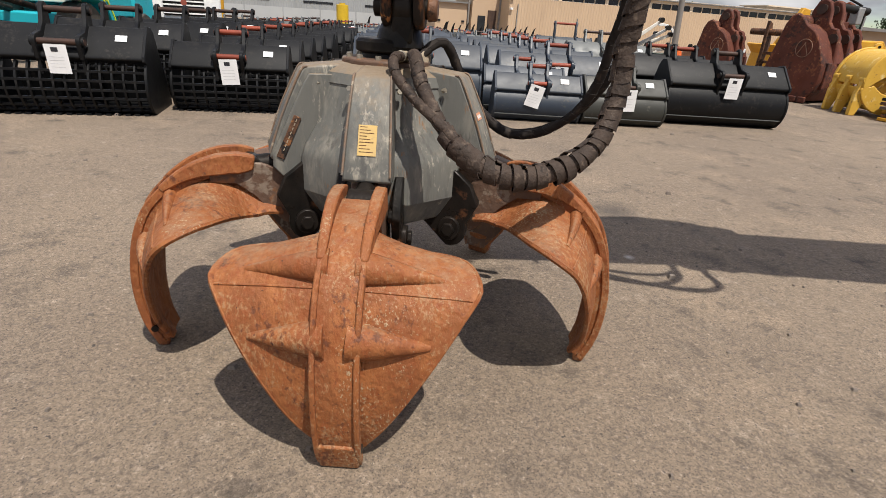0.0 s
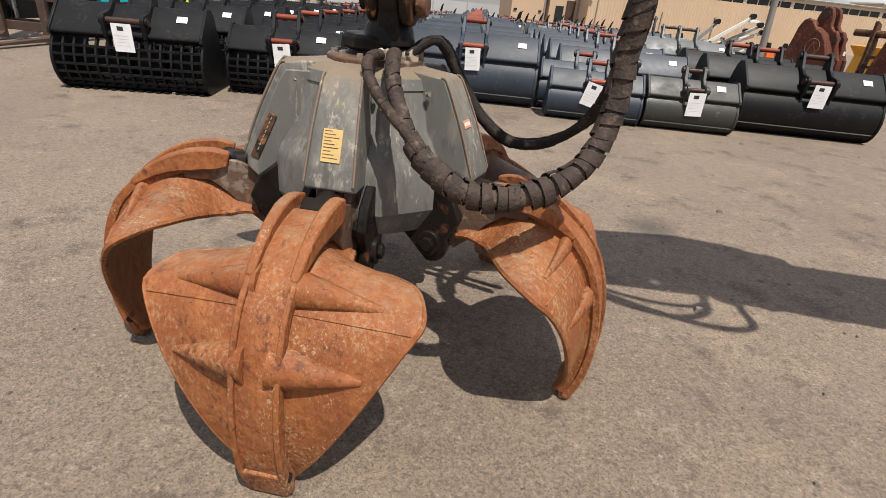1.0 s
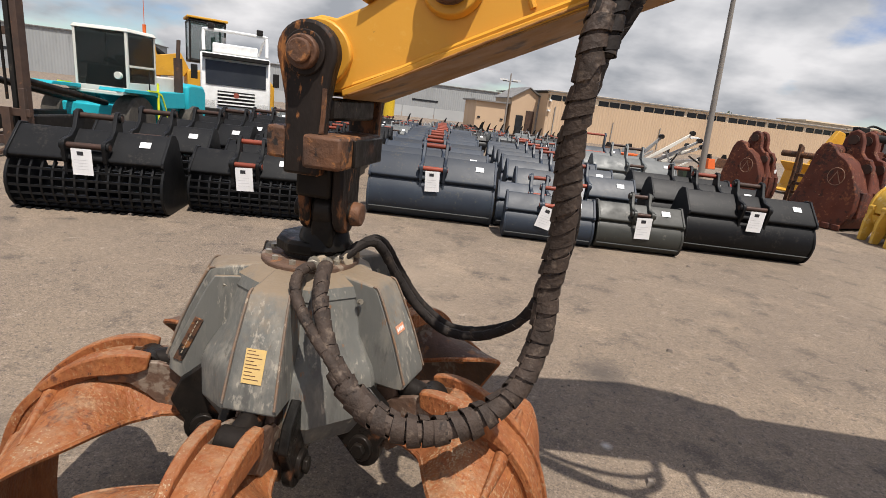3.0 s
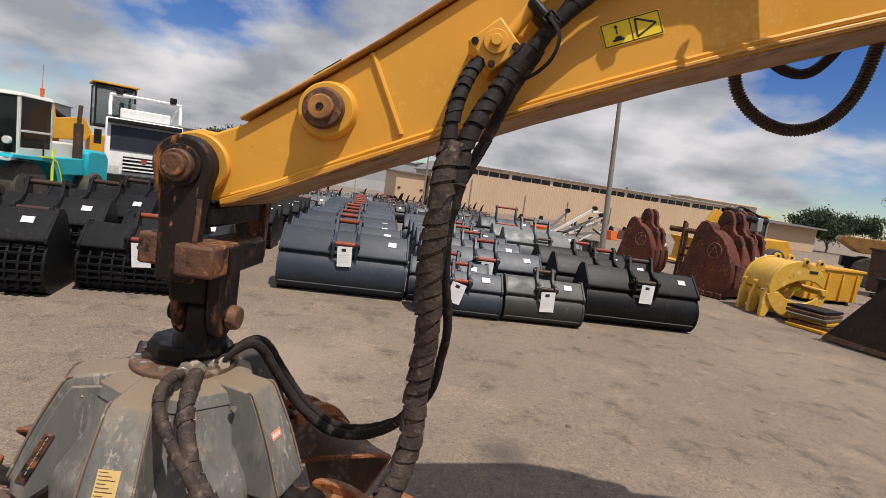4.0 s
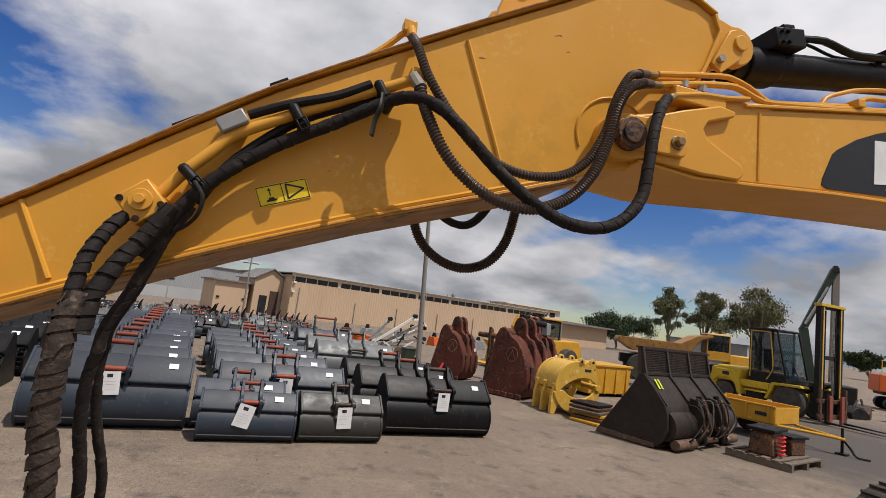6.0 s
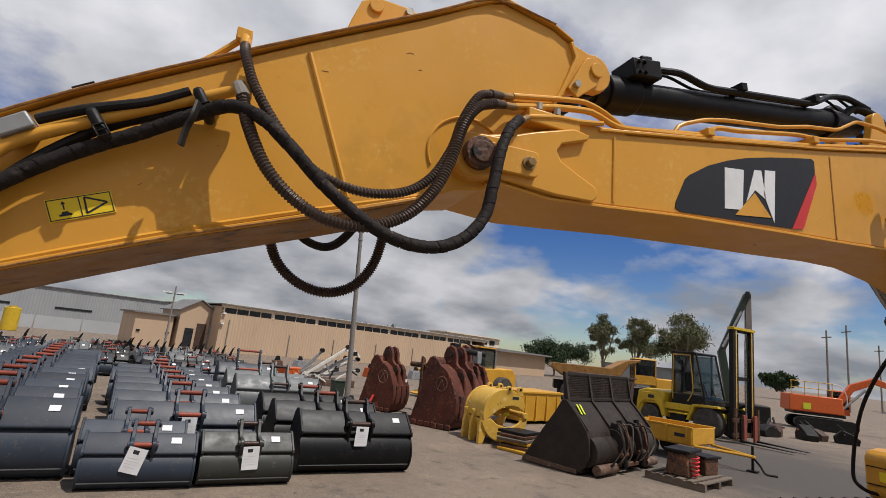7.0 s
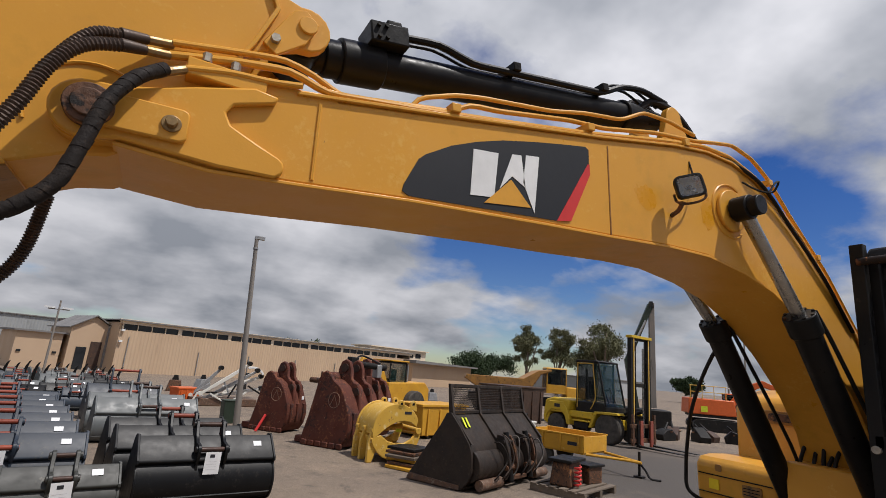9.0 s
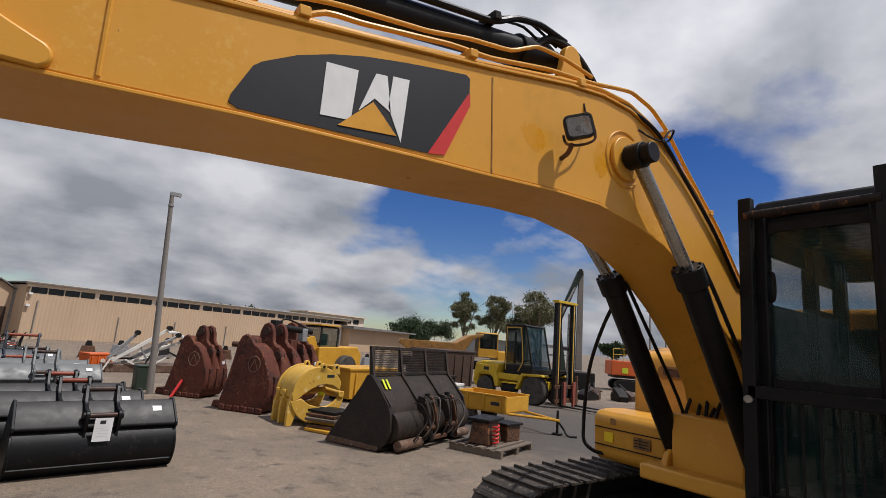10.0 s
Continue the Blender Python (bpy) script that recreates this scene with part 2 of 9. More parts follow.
BUCKET_BLACK = mat("black_bucket_paint", (0.0052, 0.0054, 0.0060), (0.0080, 0.0083, 0.0090), 2.4, 0.42, 0, 0.05, 60,
                   [((0.020, 0.018, 0.016), 30.0, 0.60, 0.15, 5.0)], 0.05, vary=0.12)
BUCKET_BLUE = mat("blue_grey_bucket_paint", (0.021, 0.028, 0.041), (0.033, 0.043, 0.058), 2.0, 0.44, 0.0, 0.05, 60,
                  [((0.058, 0.057, 0.055), 30.0, 0.62, 0.15, 5.0)], 0.05, vary=0.3)
BUCKET_GREY = mat("pale_grey_bucket_paint", (0.085, 0.094, 0.095), (0.115, 0.12, 0.118), 2.0, 0.45, 0, 0.05, 60,
                  [((0.10, 0.09, 0.075), 6.0, 0.62, 0.1)], 0.12, vary=0.12)
BUCKET_OLIVE = mat("olive_grey_bucket_paint", (0.030, 0.031, 0.027), (0.040, 0.040, 0.035), 2.0, 0.45, 0, 0.05, 60,
                   [((0.12, 0.11, 0.09), 6.0, 0.63, 0.1)], 0.12)
PIN_RED = mat("red_oxide_pin", (0.27, 0.055, 0.028), (0.19, 0.04, 0.022), 8.0, 0.5, 0, 0.08, 60, vary=0.2)
PIN_DARK = mat("dark_brown_pin", (0.07, 0.035, 0.025), (0.035, 0.025, 0.02), 8.0, 0.5, 0.2, 0.08, 60)
PAPER = plain("white_paper_tag", (0.80, 0.80, 0.80), 0.7)
PALE_PRINT = plain("faint_print", (0.56, 0.56, 0.57), 0.7)
INK = plain("dark_print", (0.03, 0.03, 0.035), 0.7)
BIG_RUST = mat("dark_red_rusted_bucket", (0.125, 0.036, 0.021), (0.066, 0.021, 0.014), 1.3, 0.75, 0, 0.2, 30,
               [((0.19, 0.066, 0.032), 16.0, 0.58, 0.12, 2.5), ((0.045, 0.020, 0.016), 12.0, 0.57, 0.12, 2.0), ((0.25, 0.14, 0.085), 30.0, 0.70, 0.08, 4.0)])
BIG_RUST_PALE = mat("pale_rust_marking", (0.26, 0.16, 0.11), (0.20, 0.11, 0.075), 6.0, 0.8, 0, 0.1, 40)
SAFETY_YELLOW = mat("faded_yellow_paint", (0.60, 0.315, 0.028), (0.50, 0.25, 0.024), 2.0, 0.5, 0, 0.06, 50,
                    [((0.62, 0.38, 0.09), 5.0, 0.60, 0.15), ((0.30, 0.15, 0.05), 14.0, 0.62, 0.06)])
CREAM_YELLOW = mat("pale_faded_yellow_paint", (0.63, 0.385, 0.062), (0.57, 0.33, 0.05), 2.5, 0.5, 0, 0.06, 50,
                   [((0.70, 0.54, 0.24), 5.0, 0.57, 0.12), ((0.26, 0.14, 0.05), 12.0, 0.63, 0.05)])
LIME_YELLOW = mat("forklift_yellow_paint", (0.60, 0.40, 0.025), (0.50, 0.33, 0.025), 2.0, 0.42, 0, 0.03, 50, [((0.2, 0.14, 0.05), 8.0, 0.62, 0.08)])
DIRTY_BLACK = mat("dirty_black_steel", (0.0085, 0.0080, 0.0078), (0.017, 0.015, 0.013), 3.0, 0.55, 0.0, 0.12, 40,
                  [((0.055, 0.046, 0.037), 5.0, 0.60, 0.1), ((0.07, 0.03, 0.018), 9.0, 0.66, 0.06)])
TEAL = mat("teal_machine_paint", (0.015, 0.40, 0.47), (0.015, 0.34, 0.42), 1.5, 0.4, 0, 0.03, 50, [((0.2, 0.22, 0.2), 6.0, 0.68, 0.08)])
OFFWHITE = mat("offwhite_machine_paint", (0.66, 0.64, 0.58), (0.56, 0.54, 0.48), 2.0, 0.45, 0, 0.03, 50, [((0.3, 0.26, 0.2), 6.0, 0.66, 0.08)])
HIVIS = plain("hi_vis_yellow", (0.70, 0.78, 0.04), 0.5)
TYRE = mat("dusty_tyre_rubber", (0.035, 0.033, 0.03), (0.085, 0.075, 0.062), 5.0, 0.8, 0, 0.2, 40)
BROWN_STEEL = mat("brown_rusty_mast_steel", (0.085, 0.05, 0.035), (0.05, 0.034, 0.028), 3.0, 0.6, 0.1, 0.15, 40, [((0.17, 0.08, 0.04), 7.0, 0.6, 0.1)])
ORANGE_PAINT = plain("orange_machine_paint", (0.62, 0.12, 0.025), 0.45)
GREEN_DARK = plain("dark_green_paint", (0.035, 0.05, 0.035), 0.5)
WOOD = mat("weathered_timber", (0.18, 0.142, 0.105), (0.115, 0.09, 0.07), 6.0, 0.8, 0, 0.2, 60, stretch=(1, 6, 6), vary=0.2)
GALV = mat("galvanised_steel", (0.36, 0.36, 0.35), (0.24, 0.235, 0.23), 3.0, 0.5, 0.5, 0.06, 60)
POLE_GREY = mat("weathered_pole", (0.25, 0.22, 0.19), (0.17, 0.155, 0.14), 2.0, 0.7, 0.0, 0.1, 40, [((0.09, 0.08, 0.07), 3.0, 0.6, 0.1)], stretch=(1, 1, 0.2))
CREAM_WALL = mat("cream_metal_cladding", (0.50, 0.36, 0.24), (0.455, 0.325, 0.215), 0.25, 0.6, 0, 0.0, 10, [((0.42, 0.31, 0.22), 0.6, 0.60, 0.15)], stretch=(1, 1, 0.3))
CREAM_LIGHT = mat("pale_cream_fascia", (0.72, 0.60, 0.45), (0.66, 0.54, 0.40), 0.4, 0.6, 0, 0.0, 10)
SHED_GREY = mat("grey_shed_cladding", (0.40, 0.41, 0.41), (0.34, 0.35, 0.35), 0.2, 0.6, 0, 0.0, 10)
ROOF_GREY = mat("grey_roof_sheet", (0.22, 0.21, 0.20), (0.16, 0.155, 0.15), 0.6, 0.6, 0.1, 0.0, 10)
WIN_DARK = mat("dark_window_glass", (0.015, 0.017, 0.02), (0.03, 0.032, 0.035), 1.0, 0.15, 0, 0.0, 10)
LEAF = mat("gum_leaf_green", (0.088, 0.094, 0.042), (0.15, 0.146, 0.074), 0.8, 0.7, 0, 0.0, 10)
LEAF_DARK = mat("dark_leaf_green", (0.022, 0.040, 0.015), (0.04, 0.062, 0.022), 0.8, 0.7, 0, 0.0, 10)
BARK = mat("pale_bark", (0.24, 0.19, 0.15), (0.13, 0.10, 0.08), 4.0, 0.8, 0, 0.2, 20)
STONE = mat("grit_stone", (0.23, 0.19, 0.155), (0.12, 0.10, 0.085), 9.0, 0.85, 0, 0.1, 60)

for dull in (DIRTY_BLACK, BUCKET_BLACK):
    dull.node_tree.nodes["Principled BSDF"].inputs["Specular IOR Level"].default_value = 0.20
RIM_GREY = mat("grey_dusty_hose", (0.14, 0.125, 0.11), (0.08, 0.07, 0.062), 14.0, 0.7, 0, 0.1, 60)
FADED_RED = mat("faded_dull_red_paint", (0.30, 0.07, 0.045), (0.20, 0.06, 0.04), 5.0, 0.6, 0, 0.1, 40)
LOADER_GRIME = mat("dirty_brown_black_steel", (0.017, 0.013, 0.011), (0.034, 0.023, 0.016), 3.0, 0.6, 0, 0.2, 40,
                   [((0.065, 0.042, 0.027), 6.0, 0.58, 0.14), ((0.10, 0.045, 0.024), 18.0, 0.64, 0.08)])


def glass(name, tint, rough=0.04, alpha=0.55):
    m = bpy.data.materials.new(name)
    m.use_nodes = True
    n, l = m.node_tree.nodes, m.node_tree.links
    b = n["Principled BSDF"]
    b.inputs["Base Color"].default_value = (*tint, 1)
    b.inputs["Roughness"].default_value = rough
    b.inputs["Alpha"].default_value = alpha
    b.inputs["Specular IOR Level"].default_value = 0.6
    return m


CAB_GLASS = glass("tinted_cab_glass", (0.022, 0.052, 0.044), 0.03, 0.30)
DARK_GLASS = glass("dark_cab_glass", (0.012, 0.016, 0.016), 0.12, 0.58)
DARK_GLASS.node_tree.nodes["Principled BSDF"].inputs["Specular IOR Level"].default_value = 0.2
LENS_GLASS = glass("lamp_lens", (0.5, 0.5, 0.48), 0.08, 0.18)
TOUCH_UP = mat("brushed_touch_up_yellow", (0.60, 0.262, 0.013), (0.58, 0.262, 0.016), 6.0, 0.3, 0, 0.02, 60)


def ground_material():
    m = bpy.data.materials.new("dusty_compacted_asphalt")
    m.use_nodes = True
    n, l = m.node_tree.nodes, m.node_tree.links
    b = n["Principled BSDF"]
    tc = n.new("ShaderNodeTexCoord")

    def fac(sc, lo, hi, detail=7, rough=0.6):
        t = n.new("ShaderNodeTexNoise")
        t.inputs["Scale"].default_value, t.inputs["Detail"].default_value, t.inputs["Roughness"].default_value = sc, detail, rough
        l.new(tc.outputs["Object"], t.inputs["Vector"])
        r = n.new("ShaderNodeMapRange")
        r.inputs[1].default_value, r.inputs[2].default_value = lo, hi
        l.new(t.outputs["Fac"], r.inputs[0])
        return r.outputs[0]

    def over(col, c, f):
        x = n.new("ShaderNodeMixRGB")
        if col is None:
            x.inputs[1].default_value = (0.208, 0.158, 0.112, 1)
        else:
            l.new(col, x.inputs[1])
        x.inputs[2].default_value = (*c, 1)
        l.new(f, x.inputs[0])
        return x.outputs[0]

    c = over(None, (0.162, 0.123, 0.090), fac(0.45, 0.38, 0.66))
    c = over(c, (0.268, 0.201, 0.139), fac(1.1, 0.53, 0.73))
    c = over(c, (0.105, 0.081, 0.060), fac(0.9, 0.58, 0.66, 10, 0.68))
    c = over(c, (0.085, 0.066, 0.050), fac(2.6, 0.55, 0.68, 9, 0.66))
    c = over(c, (0.285, 0.228, 0.172), fac(6.5, 0.57, 0.72, 9, 0.66))
    c = over(c, (0.060, 0.050, 0.042), fac(3.7, 0.665, 0.73, 9, 0.66))
    c = over(c, (0.118, 0.092, 0.071), fac(22.0, 0.53, 0.66, 6, 0.7))
    c = over(c, (0.37, 0.296, 0.227), fac(60.0, 0.55, 0.66, 5, 0.75))
    c = over(c, (0.050, 0.041, 0.033), fac(120.0, 0.54, 0.63, 5, 0.75))
    c = over(c, (0.050, 0.041, 0.034), fac(30.0, 0.665, 0.70, 5))
    for scale, lo, hi in ((85.0, 0.84, 1.17), (190.0, 0.76, 1.26)):
        cells = n.new("ShaderNodeTexVoronoi")
        cells.inputs["Scale"].default_value = scale
        l.new(tc.outputs["Object"], cells.inputs["Vector"])
        grain = n.new("ShaderNodeSeparateColor")
        l.new(cells.outputs["Color"], grain.inputs[0])
        span = n.new("ShaderNodeMapRange")
        span.inputs[3].default_value, span.inputs[4].default_value = lo, hi
        l.new(grain.outputs[0], span.inputs[0])
        hsv = n.new("ShaderNodeHueSaturation")
        l.new(span.outputs[0], hsv.inputs["Value"])
        l.new(c, hsv.inputs["Color"])
        c = hsv.outputs[0]
    warp = n.new("ShaderNodeTexNoise")
    warp.inputs["Scale"].default_value, warp.inputs["Detail"].default_value = 1.3, 8
    l.new(tc.outputs["Object"], warp.inputs["Vector"])

    def patch(col, c_, centre, inner, outer, ragged, k=1.0):
        """A stain of its own round a centre, with a ragged edge."""
        far = n.new("ShaderNodeVectorMath")
        far.operation = "DISTANCE"
        far.inputs[1].default_value = centre
        l.new(tc.outputs["Object"], far.inputs[0])
        wob = n.new("ShaderNodeMath")
        wob.operation = "MULTIPLY_ADD"
        wob.inputs[1].default_value = ragged
        l.new(warp.outputs["Fac"], wob.inputs[0])
        l.new(far.outputs["Value"], wob.inputs[2])
        r_ = n.new("ShaderNodeMapRange")
        r_.inputs[1].default_value, r_.inputs[2].default_value, r_.inputs[3].default_value, r_.inputs[4].default_value = inner + ragged / 2, outer + ragged / 2, k, 0.0
        l.new(wob.outputs[0], r_.inputs[0])
        return over(col, c_, r_.outputs[0])

    c = patch(c, (0.062, 0.053, 0.046), (14.2, 10.0, 0), 3.0, 5.6, 4.0, 0.95)
    c = patch(c, (0.075, 0.062, 0.052), (18.5, 13.5, 0), 1.5, 5.0, 5.0, 0.7)
    c = patch(c, (0.055, 0.046, 0.040), (0.96, 4.24, 0), 0.06, 0.30, 0.5, 0.8)
    c = patch(c, (0.075, 0.062, 0.050), (-3.03, 2.41, 0), 0.05, 0.30, 0.5, 0.7)
    c = patch(c, (0.55, 0.52, 0.48), (0.92, 3.38, 0), 0.0, 0.05, 0.34, 0.9)
    c = patch(c, (0.29, 0.225, 0.16), (-1.2, 5.2, 0), 0.3, 1.3, 1.6, 0.55)
    v = n.new("ShaderNodeTexVoronoi")
    v.inputs["Scale"].default_value = 13.0
    l.new(tc.outputs["Object"], v.inputs["Vector"])
    r = n.new("ShaderNodeMapRange")
    r.inputs[1].default_value, r.inputs[2].default_value, r.inputs[3].default_value, r.inputs[4].default_value = 0.03, 0.10, 1.0, 0.0
    l.new(v.outputs["Distance"], r.inputs[0])
    gate = n.new("ShaderNodeMath")
    gate.operation = "MULTIPLY"
    l.new(r.outputs[0], gate.inputs[0])
    l.new(fac(7.0, 0.56, 0.62), gate.inputs[1])
    c = over(c, (0.05, 0.041, 0.034), gate.outputs[0])
    l.new(c, b.inputs["Base Color"])
    b.inputs["Roughness"].default_value = 0.88
    g1 = n.new("ShaderNodeTexNoise")
    g1.inputs["Scale"].default_value, g1.inputs["Detail"].default_value = 26.0, 8
    g1.inputs["Roughness"].default_value = 0.72
    l.new(tc.outputs["Object"], g1.inputs["Vector"])
    bp = n.new("ShaderNodeBump")
    bp.inputs["Strength"].default_value, bp.inputs["Distance"].default_value = 0.65, 0.018
    l.new(g1.outputs["Fac"], bp.inputs["Height"])
    l.new(bp.outputs[0], b.inputs["Normal"])
    return m


GROUND = ground_material()


def cladding(name, base, dark, period):
    """Ribbed sheet: relief bands along local x."""
    m = mat(name, base, dark, 0.4, 0.55, 0, 0.0, 10, [((dark[0] * 0.75, dark[1] * 0.75, dark[2] * 0.75), 0.9, 0.62, 0.15)], stretch=(1, 1, 0.25))
    n, l = m.node_tree.nodes, m.node_tree.links
    tc = n.new("ShaderNodeTexCoord")
    wv = n.new("ShaderNodeTexWave")
    wv.bands_direction = "X"
    wv.inputs["Scale"].default_value = 0.314 / period
    l.new(tc.outputs["Object"], wv.inputs["Vector"])
    bp = n.new("ShaderNodeBump")
    bp.inputs["Strength"].default_value, bp.inputs["Distance"].default_value = 0.6, 0.05
    l.new(wv.outputs["Fac"], bp.inputs["Height"])
    l.new(bp.outputs[0], n["Principled BSDF"].inputs["Normal"])
    return m


RIBBED_CREAM = cladding("ribbed_cream_cladding", (0.53, 0.385, 0.255), (0.475, 0.34, 0.225), 0.35)
RIBBED_GREY = cladding("ribbed_grey_cladding", (0.31, 0.32, 0.32), (0.26, 0.27, 0.27), 0.5)


# ---- mesh helpers ----
def thing(name, x=0, y=0, z=0, rz=0, label="", category="", group="", kind="", size=1.0):
    ob = new(name)
    ob.matrix_basis = pose(x, y, z, 0, 0, rz) @ Matrix.Scale(size, 4)
    ob.empty_display_size = 0.2
    return tagged(ob, label, category, group, kind)


GX, GY = -0.24, 2.36  # axis of the grapple as drawn
# heights at which the arm and the grapple were drawn, and the heights at which they hang
DRAWN = (0.0, 0.85, 1.215, 1.755, 2.33, 2.90, 3.50, 4.50)
HUNG = (0.0, 0.895, 1.247, 1.785, 2.31, 2.826, 3.375, 4.29)


def hung(z):
    return float(np.interp(z, DRAWN, HUNG)) if z > 0 else z


def grapple_place(p):
    """From the drawing of the grapple to its place under the stick; its hanger follows the stick's pin."""
    if p.z > 1.30:
        return Vector((0.9451 * p.x - 0.0604, p.y, hung(p.z)))
    return Vector((GX - 0.19 + 0.955 * (p.x - GX), GY + 0.085 + 0.955 * (p.y - GY), hung(p.z)))


def arm_place(p):
    """From the drawing of the excavator to its place; hoses that end at the grapple hang over to it."""
    if p.x < 0.9 and p.z < 1.75:
        w = min(1.0, (1.75 - p.z) / 0.55)
        return Vector((p.x - 0.215 * w + (1 - w) * (-0.0604 - 0.0549 * p.x), p.y + 0.085 * w, hung(p.z)))
    crown = 0.035 * math.sin(math.pi * (p.x + 0.1) / 2.3) if -0.1 < p.x < 2.2 else 0.0
    return Vector((0.9451 * p.x - 0.0604, p.y, hung(p.z) + crown))


def hanger_place(p):
    """From the drawing of the stick's end to its place, all the way down to the rotator."""
    return Vector((0.9451 * p.x - 0.0604, p.y, hung(p.z)))


def part(name, bm, material, parent=None, label="", bevel=0.0, world=False, angle=35):
    """Link a bmesh as one mesh object under a thing or a part; world: its vertices are given in world places, or how to place them."""
    if world and parent:
        root = parent
        while root.parent:
            root = root.parent
        if callable(world):
            for v in bm.verts:
                v.co = world(v.co)
        elif root.name.startswith("excavator"):
            for v in bm.verts:
                v.co = arm_place(v.co)
        elif root.name.startswith("orange_peel"):
            for v in bm.verts:
                v.co = grapple_place(v.co)
        bmesh.ops.transform(bm, matrix=root.matrix_basis.inverted(), verts=bm.verts)
    bmesh.ops.recalc_face_normals(bm, faces=bm.faces)
    me = bpy.data.meshes.new(name)
    bm.to_mesh(me)
    bm.free()
    me.polygons.foreach_set("use_smooth", [True] * len(me.polygons))
    me.set_sharp_from_angle(angle=radians(angle))
    me.materials.append(material)
    ob = new(name, me)
    ob.parent = parent
    if label:
        ob["label"] = label
    if bevel:
        b = ob.modifiers.new("bevel", "BEVEL")
        b.width, b.segments, b.limit_method, b.angle_limit = bevel, 2, "ANGLE", radians(40)
    return ob


def BM():
    return bmesh.new()


def quads(bm, rings, closed=True, caps=True):
    """Skin rings of equal length."""
    vs = [[bm.verts.new(p) for p in r] for r in rings]
    k = len(vs[0])
    for a, b in zip(vs, vs[1:]):
        for i in range(k if closed else k - 1):
            j = (i + 1) % k
            bm.faces.new((a[i], a[j], b[j], b[i]))
    if caps and closed:
        bm.faces.new(vs[0])
        bm.faces.new(vs[-1])
    return vs


def prism(bm, pts, y0, y1, m=None):
    """An outline in x, z pushed from y0 to y1."""
    m = m or Matrix()
    quads(bm, [[m @ Vector((x, y, z)) for x, z in pts] for y in (y0, y1)])
    return bm


def box(bm, c, s, m=None, top=(1, 1)):
    """A box about c with sizes s; top: how far its upper face shrinks in x and y."""
    m = m or Matrix()
    x, y, z = (v / 2 for v in s)
    ring = ((-1, -1), (1, -1), (1, 1), (-1, 1))
    quads(bm, [[m @ Vector((c[0] + a * x * kx, c[1] + b * y * ky, c[2] + h)) for a, b in ring] for h, kx, ky in ((-z, 1, 1), (z, *top))])
    return bm


def cyl(bm, p0, p1, r0, r1=None, n=20):
    p0, p1 = Vector(p0), Vector(p1)
    q = (p1 - p0).to_track_quat("Z", "Y")
    rings = []
    for p, r in ((p0, r0), (p1, r0 if r1 is None else r1)):
        rings.append([p + q @ Vector((r * math.cos(2 * math.pi * i / n), r * math.sin(2 * math.pi * i / n), 0)) for i in range(n)])
    quads(bm, rings)
    return bm


def spline(pts, k=8):
    """A Catmull-Rom curve through pts, k steps a span."""
    P = [Vector(p) for p in pts]
    P = [2 * P[0] - P[1]] + P + [2 * P[-1] - P[-2]]
    out = []
    for a, b, c, d in zip(P, P[1:], P[2:], P[3:]):
        for i in range(k):
            t = i / k
            out.append(0.5 * (2 * b + (c - a) * t + (2 * a - 5 * b + 4 * c - d) * t * t + (3 * b - a - 3 * c + d) * t ** 3))
    out.append(P[-2])
    return out


def tube(bm, pts, r, n=10, k=8, ring=None, squash=1.0):
    """A round tube along a smooth curve; ring(s, angle) gives the radius factor at length s."""
    path = spline(pts, k) if k else [Vector(p) for p in pts]
    if ring:  # even steps
        lens = [0.0]
        for a, b in zip(path, path[1:]):
            lens.append(lens[-1] + (b - a).length)
        step = 0.0034
        even, j = [], 0
        for i in range(int(lens[-1] / step) + 1):
            s = i * step
            while j < len(lens) - 2 and lens[j + 1] < s:
                j += 1
            f = (s - lens[j]) / max(1e-9, lens[j + 1] - lens[j])
            even.append(path[j].lerp(path[j + 1], f))
        path = even
    rings, s, side = [], 0.0, None
    for i, p in enumerate(path):
        d = (path[min(i + 1, len(path) - 1)] - path[max(i - 1, 0)]).normalized()
        if side is None:
            side = d.orthogonal().normalized()
        side = (side - d * side.dot(d)).normalized()
        up_ = d.cross(side)
        if i:
            s += (p - path[i - 1]).length
        rr = []
        for a in range(n):
            t = 2 * math.pi * a / n
            q = r * (ring(s, t) if ring else 1.0)
            rr.append(p + side * (q * math.cos(t)) + up_ * (q * squash * math.sin(t)))
        rings.append(rr)
    quads(bm, rings)
    return bm


def bent(pts, r=0.05):
    """Straight runs with short rounded bends at the corners."""
    P = [Vector(p) for p in pts]
    out = [P[0]]
    for a, b, c in zip(P, P[1:], P[2:]):
        u, v = (a - b), (c - b)
        q = min(r, u.length * 0.45, v.length * 0.45)
        p0, p1 = b + u.normalized() * q, b + v.normalized() * q
        out += [p0, p0.lerp(b, 0.55).lerp(b.lerp(p1, 0.45), 0.45), p1]
    return out + [P[-1]]


def coil_ring(s, t):
    f = (s / 0.0135 - t / (2 * math.pi)) % 1.0
    return 1.0 + 0.13 * math.cos(2 * math.pi * f)


